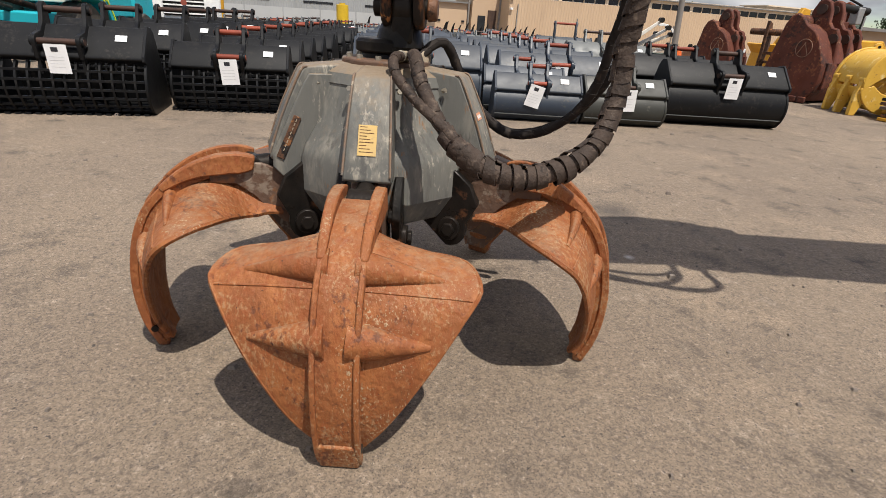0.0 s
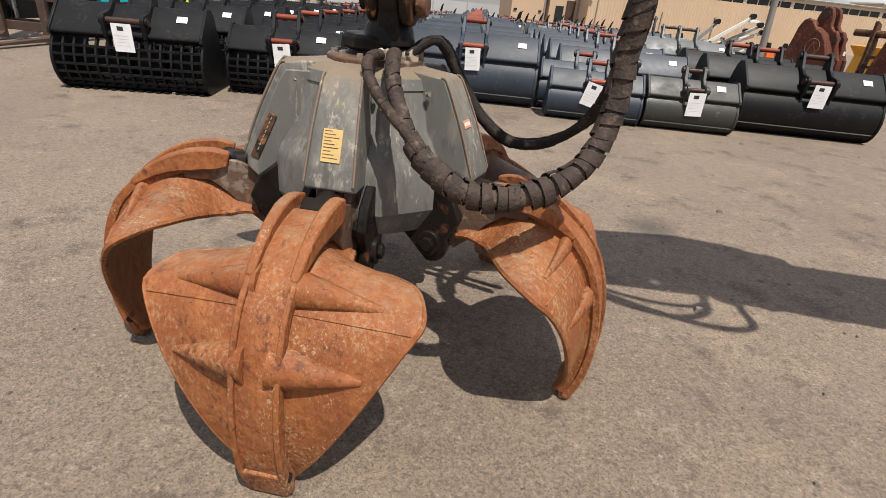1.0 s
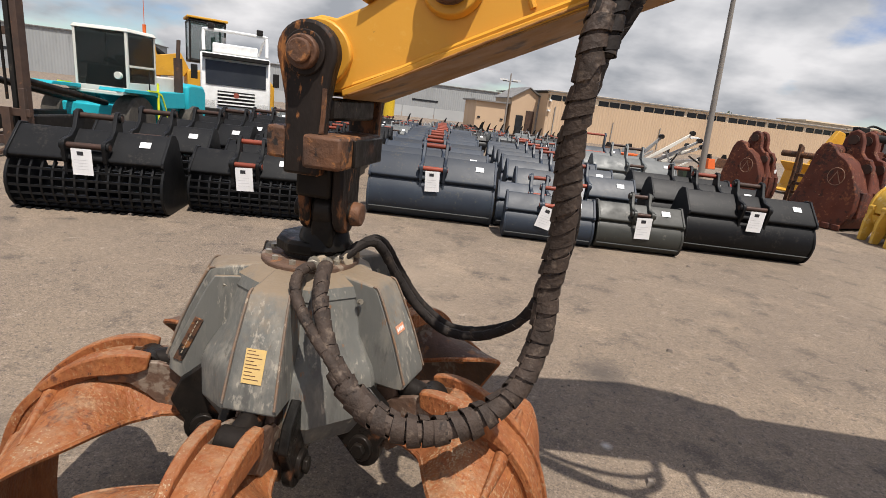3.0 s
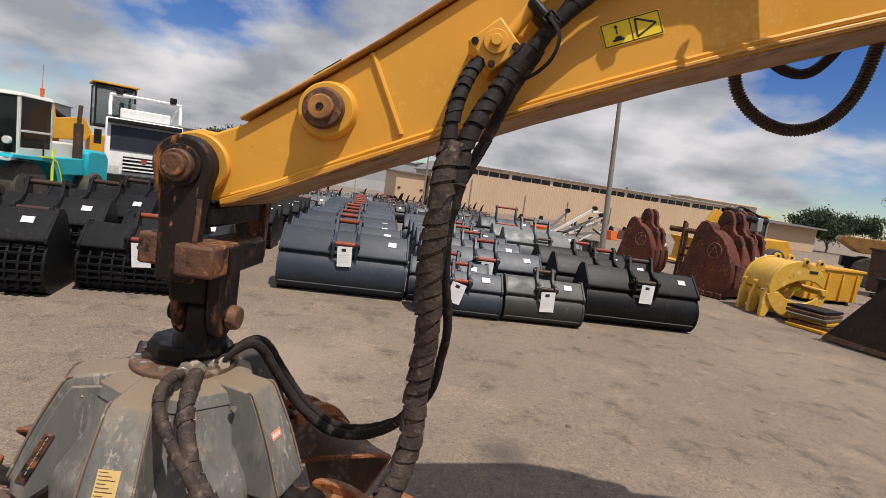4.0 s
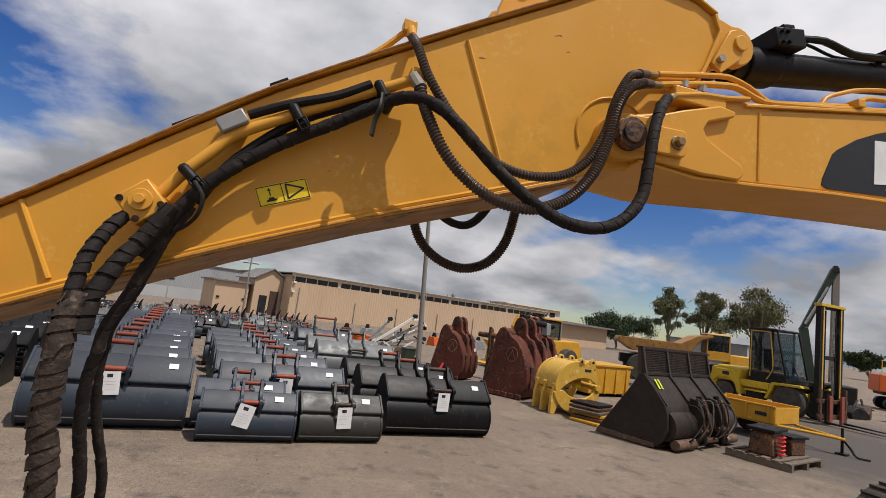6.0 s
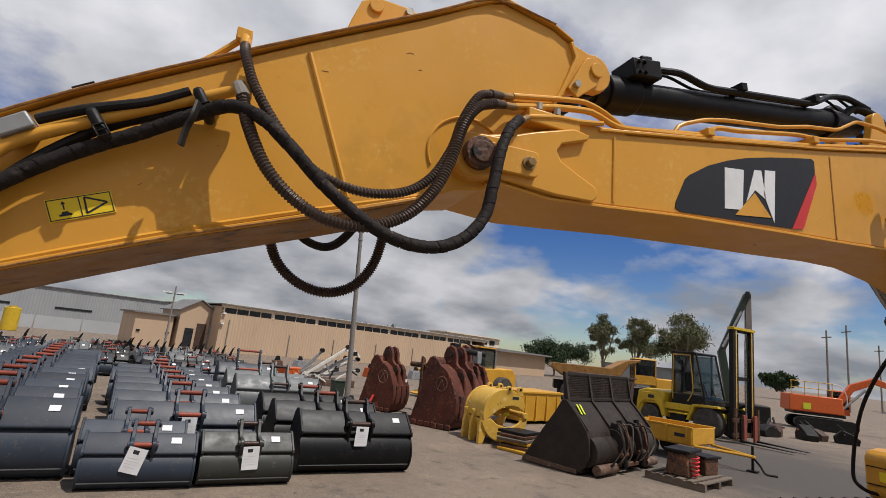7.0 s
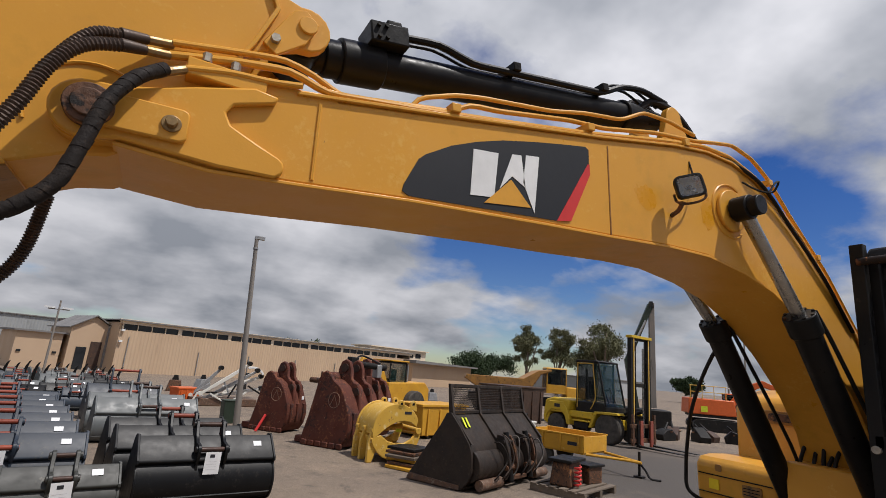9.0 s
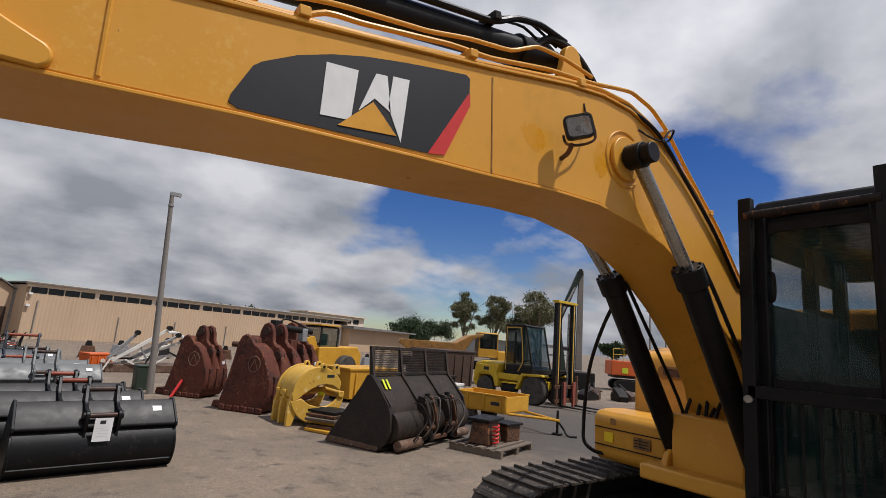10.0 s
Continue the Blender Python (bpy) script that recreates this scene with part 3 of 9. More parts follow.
def wrap_hose(name, pts, r, material, label="", pitch=0.045, seed=1, loose=None, core=0.86, n=14, flare=0.11):
    """A hose of the excavator wound with a band: each turn is a strip of its own, overlapping, uneven; loose(f) adds slack along it."""
    rnd = random.Random(seed)
    hose = part(name, tube(BM(), pts, r * core, 10, 8), material, ex, label, world=True)
    path = spline(pts, 14)
    lens, frames, side = [0.0], [], None
    for i, p in enumerate(path):
        if i:
            lens.append(lens[-1] + (p - path[i - 1]).length)
        d = (path[min(i + 1, len(path) - 1)] - path[max(i - 1, 0)]).normalized()
        side = d.orthogonal().normalized() if side is None else (side - d * side.dot(d)).normalized()
        frames.append((side, d.cross(side)))

    def at(s, rad, t):
        s = min(max(s, 0.0), lens[-1] - 1e-6)
        lo, hi = 0, len(lens) - 1
        while hi - lo > 1:
            mid = (lo + hi) // 2
            lo, hi = (mid, hi) if lens[mid] <= s else (lo, mid)
        f = (s - lens[lo]) / max(1e-9, lens[hi] - lens[lo])
        a, b = frames[lo][0].lerp(frames[hi][0], f), frames[lo][1].lerp(frames[hi][1], f)
        return path[lo].lerp(path[hi], f) + a * (rad * math.cos(t)) + b * (rad * math.sin(t))

    for k in range(int(lens[-1] / pitch)):
        s0 = k * pitch + rnd.uniform(-0.12, 0.12) * pitch
        slack = loose(s0 / lens[-1]) if loose else 0.0
        w = pitch * rnd.uniform(0.80, 1.0) * (1 - 0.25 * min(1, slack * 2))
        lift = r * (1 + rnd.uniform(-0.03, 0.04) + slack * rnd.uniform(0.1, 1.0))
        skew = rnd.uniform(-0.25, 0.25) * pitch * (1 + 3 * slack)
        rings = []
        for q in range(n + 1):
            t = 2 * math.pi * q / n
            s = s0 + pitch * q / n + skew * math.sin(t + k)
            a = lift * (1 + 0.025 * math.sin(t * 3 + k * 1.7))
            rings.append([at(s, a - 0.004, t), at(s, a, t), at(s + w * 0.5, a * (1 + flare * 0.5), t), at(s + w, a * (1 + flare), t), at(s + w, a * (1 + flare) - 0.004, t)])
        bm = BM()
        quads(bm, rings)
        part("wrap_turn", bm, material, hose, world=True, angle=50)
    return hose


def lathe(bm, prof, n=24, centre=(0, 0), m=None):
    m = m or Matrix()
    quads(bm, [[m @ Vector((centre[0] + r * math.cos(2 * math.pi * i / n), centre[1] + r * math.sin(2 * math.pi * i / n), z)) for i in range(n)] for r, z in prof])
    return bm


def disc_y(bm, x, z, y0, y1, r, n=24, r1=None):
    return cyl(bm, (x, y0, z), (x, y1, z), r, r1, n)


def round_rect(x0, z0, x1, z1, r, n=4):
    out = []
    for cx, cz, a0 in ((x1 - r, z0 + r, -90), (x1 - r, z1 - r, 0), (x0 + r, z1 - r, 90), (x0 + r, z0 + r, 180)):
        for i in range(n + 1):
            a = radians(a0 + 90 * i / n)
            out.append((cx + r * math.cos(a), cz + r * math.sin(a)))
    return out


def arc(cx, cz, r, a0, a1, n=8):
    return [(cx + r * math.cos(radians(a0 + (a1 - a0) * i / n)), cz + r * math.sin(radians(a0 + (a1 - a0) * i / n))) for i in range(n + 1)]


# ---- ground and far structure ----
def flat_sheet(name, x0, x1, y0, y1, z, material, label, category):
    bm = BM()
    quads(bm, [[(x0, y0, z), (x1, y0, z)], [(x0, y1, z), (x1, y1, z)]], closed=False, caps=False)
    ob = part(name, bm, material)
    return tagged(ob, label, category, kind="structure")


flat_sheet("ground", -700, 700, -500, 900, 0, GROUND, "dusty grey-brown compacted yard surface with stains", "ground")

YARD = 10.0  # degrees by which the rows of buckets turn
FRONT = 23.5  # and the buildings behind them
YU = Vector((math.cos(radians(YARD)), math.sin(radians(YARD)), 0))
YV = Vector((-math.sin(radians(YARD)), math.cos(radians(YARD)), 0))


def long_building():
    """Long cream clad workshop with a strip of high windows; local x along the front."""
    b = thing("workshop_building", 0.35, 47.3, 0, FRONT, "long cream ribbed-metal workshop with a strip of high windows", "building", size=0.76)
    part("wall", prism(BM(), [(0, 0), (46, 0), (46, 4.25), (0, 4.25)], 0, 0.25), RIBBED_CREAM, b)
    part("upper_wall", prism(BM(), [(0, 4.85), (46, 4.85), (46, 5.15), (0, 5.15)], -0.02, 0.25), CREAM_LIGHT, b)
    part("side_wall", box(BM(), (0.12, 9, 2.5), (0.24, 17.4, 5.0)), CREAM_WALL, b)
    part("back_wall", box(BM(), (23, 18, 2.5), (46, 0.24, 5.0)), CREAM_WALL, b)
    part("far_end_wall", box(BM(), (45.8, 9, 2.5), (0.24, 17.4, 5.0)), CREAM_WALL, b)
    part("roof", box(BM(), (23, 9.0, 5.22), (46.6, 18.8, 0.12)), ROOF_GREY, b)
    part("fascia", box(BM(), (23, -0.06, 5.2), (46.4, 0.1, 0.26)), CREAM_LIGHT, b, "pale cream roof fascia")
    x = 0.3
    pane = None
    for group in range(7):
        for k in range(4):
            if x > 44:
                break
            bm = prism(BM(), [(x, 4.27), (x + 1.32, 4.27), (x + 1.32, 4.83), (x, 4.83)], 0.08, 0.12)
            w = part("window", bm, WIN_DARK, b)
            part("frame", prism(BM(), [(x - 0.07, 4.25), (x, 4.25), (x, 4.85), (x - 0.07, 4.85)], -0.01, 0.2), CREAM_LIGHT, w)
            x += 1.42
        part("mullion", prism(BM(), [(x - 0.1, 4.25), (x + 0.25, 4.25), (x + 0.25, 4.85), (x - 0.1, 4.85)], -0.01, 0.2), CREAM_LIGHT, b)
        x += 0.32
    for px in (1.0, 8.6, 15.0, 22.0, 29.0):
        part("downpipe", cyl(BM(), (px, -0.08, 0), (px, -0.08, 2.6 if px > 2 else 3.6), 0.05, n=8), GALV, b)
    part("wall_lamp", box(BM(), (0.25, -0.15, 4.2), (0.3, 0.25, 0.2)), WHITE, b)
    part("wall_lamp", box(BM(), (0.2, -0.15, 3.1), (0.3, 0.25, 0.2)), WHITE, b)
    return b


long_building()


def annex():
    b = thing("office_annex", 31.88, 59.65, 0, FRONT, "low cream annex with small upper windows and grey roof", "building", size=0.74)
    part("wall", box(BM(), (9, 5, 1.9), (18, 10, 3.8)), CREAM_WALL, b)
    part("roof", prism(BM(), [(-0.6, 3.8), (18.6, 3.8), (18.6, 4.05), (-0.6, 4.3)], -1.2, 10.4), ROOF_GREY, b)
    up = part("upper_wall", box(BM(), (2.0, 7, 5.1), (15, 4, 1.9)), CREAM_LIGHT, b)
    for k in range(6):
        part("window", box(BM(), (-3.8 + k * 2.2, 4.98, 5.2), (1.5, 0.1, 0.8)), WIN_DARK, up)
    part("upper_roof", box(BM(), (2.0, 7, 6.12), (15.8, 5, 0.16)), CREAM_LIGHT, b)
    return b


annex()


def gable_shed(x, y, w, d, eave, ridge, wall, label):
    """A shed with its gable towards the yard."""
    b = thing("gabled_shed", x, y, 0, FRONT, label, "building", size=0.76)
    part("wall", prism(BM(), [(0, 0), (w, 0), (w, eave), (w / 2, ridge), (0, eave)], 0, d), wall, b)
    for s in (0, 1):
        a, e = ((-0.3, eave - 0.1), (w / 2, ridge + 0.06)) if s == 0 else ((w / 2, ridge + 0.06), (w + 0.3, eave - 0.1))
        part("roof", prism(BM(), [a, e, (e[0], e[1] + 0.1), (a[0], a[1] + 0.1)], -0.3, d + 0.3), ROOF_GREY, b)
    part("door", box(BM(), (w * 0.62, -0.04, 1.4), (1.0, 0.08, 2.8)), BROWN_STEEL, b, "dark roller door")
    part("door", box(BM(), (w * 0.3, -0.04, 1.1), (0.9, 0.08, 2.2)), WIN_DARK, b)
    part("ladder", box(BM(), (w * 0.85, -0.1, 2.4), (0.25, 0.12, 4.2)), GALV, b)
    return b


gable_shed(-2.75, 48.0, 3.9, 6, 4.1, 5.3, CREAM_WALL, "cream clad shed with gable front and dark door")


def flat_shed(name, x, y, w, d, h, wall, label, bands=0):
    b = thing(name, x, y, 0, FRONT, label, "building", size=0.76)
    part("wall", box(BM(), (w / 2, d / 2, h / 2), (w, d, h)), wall, b)
    part("roof", box(BM(), (w / 2, d / 2, h + 0.08), (w + 0.6, d + 0.6, 0.16)), ROOF_GREY, b)
    for k in range(bands):
        part("window", box(BM(), (w * (0.12 + 0.76 * k / max(1, bands - 1)), -0.04, h * 0.45), (w * 0.09, 0.1, h * 0.06)), WIN_DARK, b)
    return b


flat_shed("lean_to_shed", -5.75, 47.0, 3.7, 5, 3.3, CREAM_WALL, "low cream shed beside the workshop", 2)
flat_shed("warehouse", -52, 76, 66, 30, 6.6, RIBBED_GREY, "large pale grey warehouse across the road", 5)
flat_shed("depot", -82.52, 54.36, 38, 20, 7.5, RIBBED_GREY, "grey metal depot beyond the yard fence", 3)
flat_shed("distant_shed", 64.97, 60.93, 40, 16, 4.0, SHED_GREY, "low grey shed beyond the machines", 4)

# low wall and fence along the far yard edge
fw = thing("boundary_wall", -42.6, 52.1, 0, FRONT, "low concrete wall along the far yard edge", "wall", kind="structure", size=0.8)
for k in range(10):
    part("panel", box(BM(), (2.5 + k * 5.0, 0, 0.8), (4.85, 0.2, 1.6), top=(1, 0.8)), SHED_GREY, fw)


def light_pole(x, y, h, lean, r, heads, label):
    p = thing("light_pole", x, y, 0, 0, label, "pole")
    part("shaft", cyl(BM(), (0, 0, 0), (lean, 0, h), r, r * 0.62, 14), POLE_GREY, p)
    if heads == 1:
        part("bracket", box(BM(), (lean + 0.1, 0, h - 0.02), (0.3, 0.12, 0.1)), GALV, p)
        part("collar", cyl(BM(), (lean * 0.93, 0, h * 0.93), (lean * 0.94, 0, h * 0.94), r * 0.85, n=12), GALV, p)
    else:
        for s in (-1, 1):
            part("lamp_head", box(BM(), (lean + s * 0.42, 0, h - 0.42), (0.5, 0.24, 0.10), m=pose(0, 0, 0, 0, 0, 0)), WHITE, p)
        part("arm", cyl(BM(), (lean - 0.5, 0, h - 0.5), (lean + 0.5, 0, h - 0.5), 0.03, n=8), GALV, p)
    return p


light_pole(5.12, 17.2, 5.78, -0.32, 0.095, 1, "leaning weathered steel light pole in the yard")
light_pole(-2.3, 36.4, 4.25, 0.0, 0.07, 2, "thin grey light pole with two floodlight heads")


def tree(x, y, h, spread, seed, leaf, label, trunk_h=0.35, clumps=26, leaves=90, size=0.34):
    """Tapered trunk, limbs, and a broken crown of leaf blades."""
    rnd = random.Random(seed)
    t = thing("tree", x, y, 0, 0, label, "tree")
    bm = BM()
    tube(bm, [(0, 0, 0), (0.15, 0.05, h * trunk_h * 0.5), (0.0, 0.1, h * trunk_h)], 0.03 * h, 8, 4)
    tips = []
    for k in range(7):
        a = rnd.uniform(0, 6.28)
        d = spread * rnd.uniform(0.25, 0.8)
        z = h * rnd.uniform(0.55, 0.92)
        tip = Vector((math.cos(a) * d, math.sin(a) * d, z))
        tube(bm, [(0, 0.1, h * trunk_h * rnd.uniform(0.8, 1.0)), tip * 0.5 + Vector((0, 0, h * 0.12)), tip], 0.011 * h, 6, 4)
        tips.append(tip)
    part("trunk", bm, BARK, t)
    verts, faces = [], []
    for c in range(clumps):
        base = tips[c % len(tips)]
        cx = base + Vector((rnd.gauss(0, spread * 0.24), rnd.gauss(0, spread * 0.24), rnd.gauss(0, h * 0.075)))
        rad = spread * rnd.uniform(0.17, 0.31)
        for q in range(leaves):
            p = cx + Vector((rnd.gauss(0, 0.5), rnd.gauss(0, 0.5), rnd.gauss(0, 0.36))) * rad
            e = Euler((rnd.uniform(0, 6.3), rnd.uniform(0, 6.3), rnd.uniform(0, 6.3))).to_matrix()
            s = size * rnd.uniform(0.6, 1.3)
            i = len(verts)
            for u, v in ((-0.5, 0), (0, -0.22), (0.5, 0), (0, 0.22)):
                verts.append(p + e @ Vector((u * s, v * s, 0)))
            faces.append((i, i + 1, i + 2, i + 3))
    me = bpy.data.meshes.new("crown")
    me.from_pydata([tuple(v) for v in verts], [], faces)
    me.materials.append(leaf)
    ob = new("crown", me)
    ob.parent = t
    return t


tree(52.6, 62.6, 9.0, 2.7, 3, LEAF, "tall grey-green gum tree with open crown", clumps=26, leaves=420, size=0.30)
tree(56.0, 59.8, 9.2, 2.8, 5, LEAF, "tall grey-green gum tree with open crown", clumps=28, leaves=420, size=0.30)
tree(60.7, 55.2, 10.6, 4.6, 8, LEAF, "broad gum tree with visible limbs", clumps=34, leaves=460, size=0.31)
tree(49.8, 70.9, 5.0, 4.2, 11, LEAF_DARK, "dense dark green round tree", 0.25, 60, 420, 0.34)
tree(20.6, 83.4, 4.9, 3.0, 13, LEAF_DARK, "dark green tree behind the workshop", 0.3, 54, 240, 0.5)
tree(24.6, 82.6, 4.7, 3.0, 14, LEAF_DARK, "dark green tree behind the workshop", 0.3, 48, 240, 0.5)
tree(93.0, 63.5, 4.4, 2.6, 19, LEAF_DARK, "dense dark green tree beyond the yard", 0.2, 54, 240, 0.5)
tree(98.0, 45.0, 9.5, 4.6, 23, LEAF_DARK, "dense dark green tree beyond the yard", 0.2, 58, 240, 0.5)
tree(-60.0, 130.0, 8.0, 8.0, 29, LEAF_DARK, "dark green tree behind the warehouse", 0.25, 54, 240, 0.6)

for k, (px, py, ph) in enumerate(((64.0, 38.5, 9.0), (72.0, 41.0, 10.5), (88.0, 46.0, 9.5))):
    up = thing("power_pole", px, py, 0, 0, "slender timber power pole beyond the yard", "pole", "power poles")
    part("shaft", cyl(BM(), (0, 0, 0), (0, 0, ph), 0.13, 0.09, 8), POLE_GREY, up)
    part("crossarm", box(BM(), (0, 0, ph - 0.8), (1.8, 0.1, 0.12), m=pose(0, 0, 0, 0, 0, 60)), POLE_GREY, up)


# ---- the excavator ----
YN, YF = 2.35, 2.76      # stick sides
BN, BF = 2.30, 2.79      # boom sides
YC = 2.55
ex = thing("excavator", 8.2, YC, 0, 180, "yellow tracked excavator with scuffed boom, stick and black guarded cab", "excavator")
W = dict(world=True)

stick_out = ([(-0.24, 1.655), (0.27, 1.872), (0.77, 2.09), (1.28, 2.302), (1.81, 2.52), (2.10, 2.645), (2.27, 2.735)]
             + arc(2.31, 2.89, 0.15, -60, 20, 7)
             + [(2.66, 3.14), (2.77, 3.38), (2.835, 3.57), (2.80, 3.65), (2.70, 3.695), (2.42, 3.735), (2.34, 3.705), (2.05, 3.50),
                (1.58, 3.185), (0.89, 2.72), (0.53, 2.445), (0.21, 2.20), (-0.20, 1.915)] + arc(-0.33, 1.765, 0.115, 70, 270, 8))
stick = part("stick", prism(BM(), stick_out, YN, YF), MACHINE_YELLOW, ex, "dipper arm in scuffed yellow paint", 0.008, **W)


def strip(pts, y0, y1, t, up=1):
    """A thin plate that follows a line in x, z."""
    bm = BM()
    lower, upper = [], []
    for i, (x, z) in enumerate(pts):
        a, b = pts[max(i - 1, 0)], pts[min(i + 1, len(pts) - 1)]
        d = Vector((b[0] - a[0], b[1] - a[1])).normalized()
        nx, nz = -d.y * t * up, d.x * t * up
        lower.append((x, z))
        upper.append((x + nx, z + nz))
    rings = []
    for (x0, z0), (x1, z1) in zip(lower, upper):
        rings.append([(x0, y0, z0), (x0, y1, z0), (x1, y1, z1), (x1, y0, z1)])
    quads(bm, rings)
    return bm


part("bottom_flange", strip([(-0.22, 1.643), (0.27, 1.855), (0.77, 2.073), (1.28, 2.285), (1.81, 2.503), (2.14, 2.65)], YN - 0.022, YF + 0.022, 0.02), MACHINE_YELLOW, stick, "chipped lower flange plate", 0.003, **W)
# thin sheet under the lower flange, browner than the stick's sides
part("underside", strip([(-0.22, 1.6425), (0.27, 1.8545), (0.77, 2.0725), (1.28, 2.2845), (1.81, 2.5025), (2.14, 2.6495)], YN - 0.016, YF + 0.016, 0.006, -1), BROWN_YELLOW, stick, "mottled brown-yellow underside of the stick", **W)
part("weld_bead", tube(BM(), [(-0.2, YN - 0.004, 1.678), (0.27, YN - 0.004, 1.886), (1.28, YN - 0.004, 2.316), (2.12, YN - 0.004, 2.666)], 0.011, 6, 6), MACHINE_YELLOW, stick, **W)
part("top_flange", strip([(-0.2, 1.925), (0.21, 2.208), (0.53, 2.455), (0.89, 2.73), (1.58, 3.195), (2.05, 3.51), (2.36, 3.712), (2.42, 3.742), (2.70, 3.702), (2.81, 3.655)], YN - 0.02, YF + 0.02, 0.012), MACHINE_YELLOW, stick, "upper flange plate with a chipped edge", 0.003, **W)
part("chipped_edge", tube(BM(), [(x, YN - 0.021, z) for x, z in ((-0.2, 1.930), (0.21, 2.214), (0.53, 2.461), (0.89, 2.736), (1.58, 3.201), (2.05, 3.516), (2.36, 3.718), (2.70, 3.712))], 0.0055, 6, 3), WELD, stick, "rusty chipped paint edge", **W)
part("end_flange", strip([(2.81, 3.655), (2.845, 3.57), (2.78, 3.38), (2.68, 3.16)], YN - 0.02, YF + 0.02, 0.018, -1), MACHINE_YELLOW, stick, "", 0.003, **W)
for (xa, za), (xb, zb) in (((0.19, 2.18), (0.31, 1.93)), ((1.59, 3.14), (1.82, 2.575))):
    part("weld_rib", tube(BM(), [(xa, YN - 0.001, za), (xb, YN - 0.001, zb)], 0.010, 8, 4), MACHINE_YELLOW, stick, **W)
bm = BM()
cyl(bm, (-0.345, YN - 0.012, 1.755), (-0.345, YF + 0.012, 1.755), 0.115, n=28)
part("tip_boss", bm, MACHINE_YELLOW, stick, "worn yellow boss at the stick tip", 0.006, **W)
bm = BM()
disc_y(bm, 0.07, 1.985, YN, YN - 0.035, 0.098, 28, 0.088)
part("pin_boss", bm, MACHINE_YELLOW, stick, "", 0.004, **W)
bm = BM()
disc_y(bm, 0.07, 1.985, YN - 0.03, YN - 0.075, 0.062, 30)
pn = part("link_pin", bm, LINK_RUST, stick, "rust-brown pin with bolted end cap", 0.004, **W)
cp_ = part("pin_cap", disc_y(BM(), 0.07, 1.985, YN - 0.075, YN - 0.095, 0.039, 26), WELD, pn, "rust-streaked cap with a centre hole", 0.004, **W)
part("centre_hole", disc_y(BM(), 0.07, 1.985, YN - 0.0945, YN - 0.0965, 0.012, 14), GREASE, cp_, **W)
part("collar", disc_y(BM(), 0.07, 1.985, YN - 0.05, YN - 0.062, 0.066, 30), LINK_RUST, pn, "", 0.003, **W)
# scratches and scuffs in the paint
for x, z, ln, tilt in ((1.66, 3.085, 0.030, 8), (1.99, 3.30, 0.026, 28), (2.006, 3.304, 0.012, -20), (2.05, 3.24, 0.018, 16), (1.19, 2.70, 0.03, 12), (1.12, 2.45, 0.022, 40), (0.47, 2.10, 0.02, 20)):
    part("scuff_mark", prism(BM(), [(-ln / 2, 0.0), (-ln * 0.2, -0.0022), (ln / 2, 0.0004), (ln * 0.1, 0.0022)], -0.0012, 0.001, pose(x, YN, z, 0, -tilt, 0)), WELD, stick, "dark paint scratch", **W)
part("chipped_edge", tube(BM(), [(x, YN - 0.022, z) for x, z in ((-0.2, 1.650), (0.27, 1.862), (0.77, 2.080), (1.28, 2.292), (1.81, 2.510), (2.12, 2.648))], 0.0045, 6, 4), WELD, stick, "rusty chipped paint edge", **W)
# raised arc weld round the boom pin, grease decals and marks
bm = BM()
tube(bm, [(2.31 + 0.185 * math.cos(radians(a)), YN - 0.002, 2.90 + 0.185 * math.sin(radians(a))) for a in range(40, 215, 15)], 0.007, 6, 3)
part("weld_arc", bm, MACHINE_YELLOW, stick, **W)
# warning sticker: two yellow fields with black signs
bm = BM()
mst = pose(0.903, YN - 0.004, 2.262, 0, -23.5, 0)
prism(bm, [(0, 0), (0.185, 0), (0.185, 0.078), (0, 0.078)], 0, 0.003, mst)
ws = part("warning_sticker", bm, WARN, stick, "yellow warning sticker with black symbols", **W)
bm = BM()
for a, b in ((0.003, 0.006), (0.09, 0.093), (0.179, 0.182)):
    prism(bm, [(a, 0.003), (b, 0.003), (b, 0.075), (a, 0.075)], -0.001, 0.0, mst)
for a, b in ((0.003, 0.006), (0.072, 0.075)):
    prism(bm, [(0.003, a), (0.182, a), (0.182, b), (0.003, b)], -0.001, 0.0, mst)
prism(bm, [(0.03, 0.015), (0.065, 0.015), (0.065, 0.022), (0.03, 0.022)], -0.001, 0, mst)
prism(bm, [(0.036, 0.022), (0.06, 0.022), (0.055, 0.030), (0.04, 0.030)], -0.001, 0, mst)
prism(bm, [(0.045, 0.036), (0.049, 0.036), (0.049, 0.058), (0.045, 0.058)], -0.001, 0, mst)
prism(bm, [(0.040, 0.056), (0.054, 0.056), (0.047, 0.066)], -0.001, 0, mst)
for p, q in (((0.105, 0.012), (0.168, 0.040)), ((0.168, 0.040), (0.108, 0.068)), ((0.108, 0.068), (0.105, 0.012))):
    d = (Vector(q) - Vector(p)).normalized()
    nx, nz = -d.y * 0.003, d.x * 0.003
    prism(bm, [(p[0] - nx, p[1] - nz), (q[0] - nx, q[1] - nz), (q[0] + nx, q[1] + nz), (p[0] + nx, p[1] + nz)], -0.001, 0, mst)
part("print", bm, INK, ws, **W)
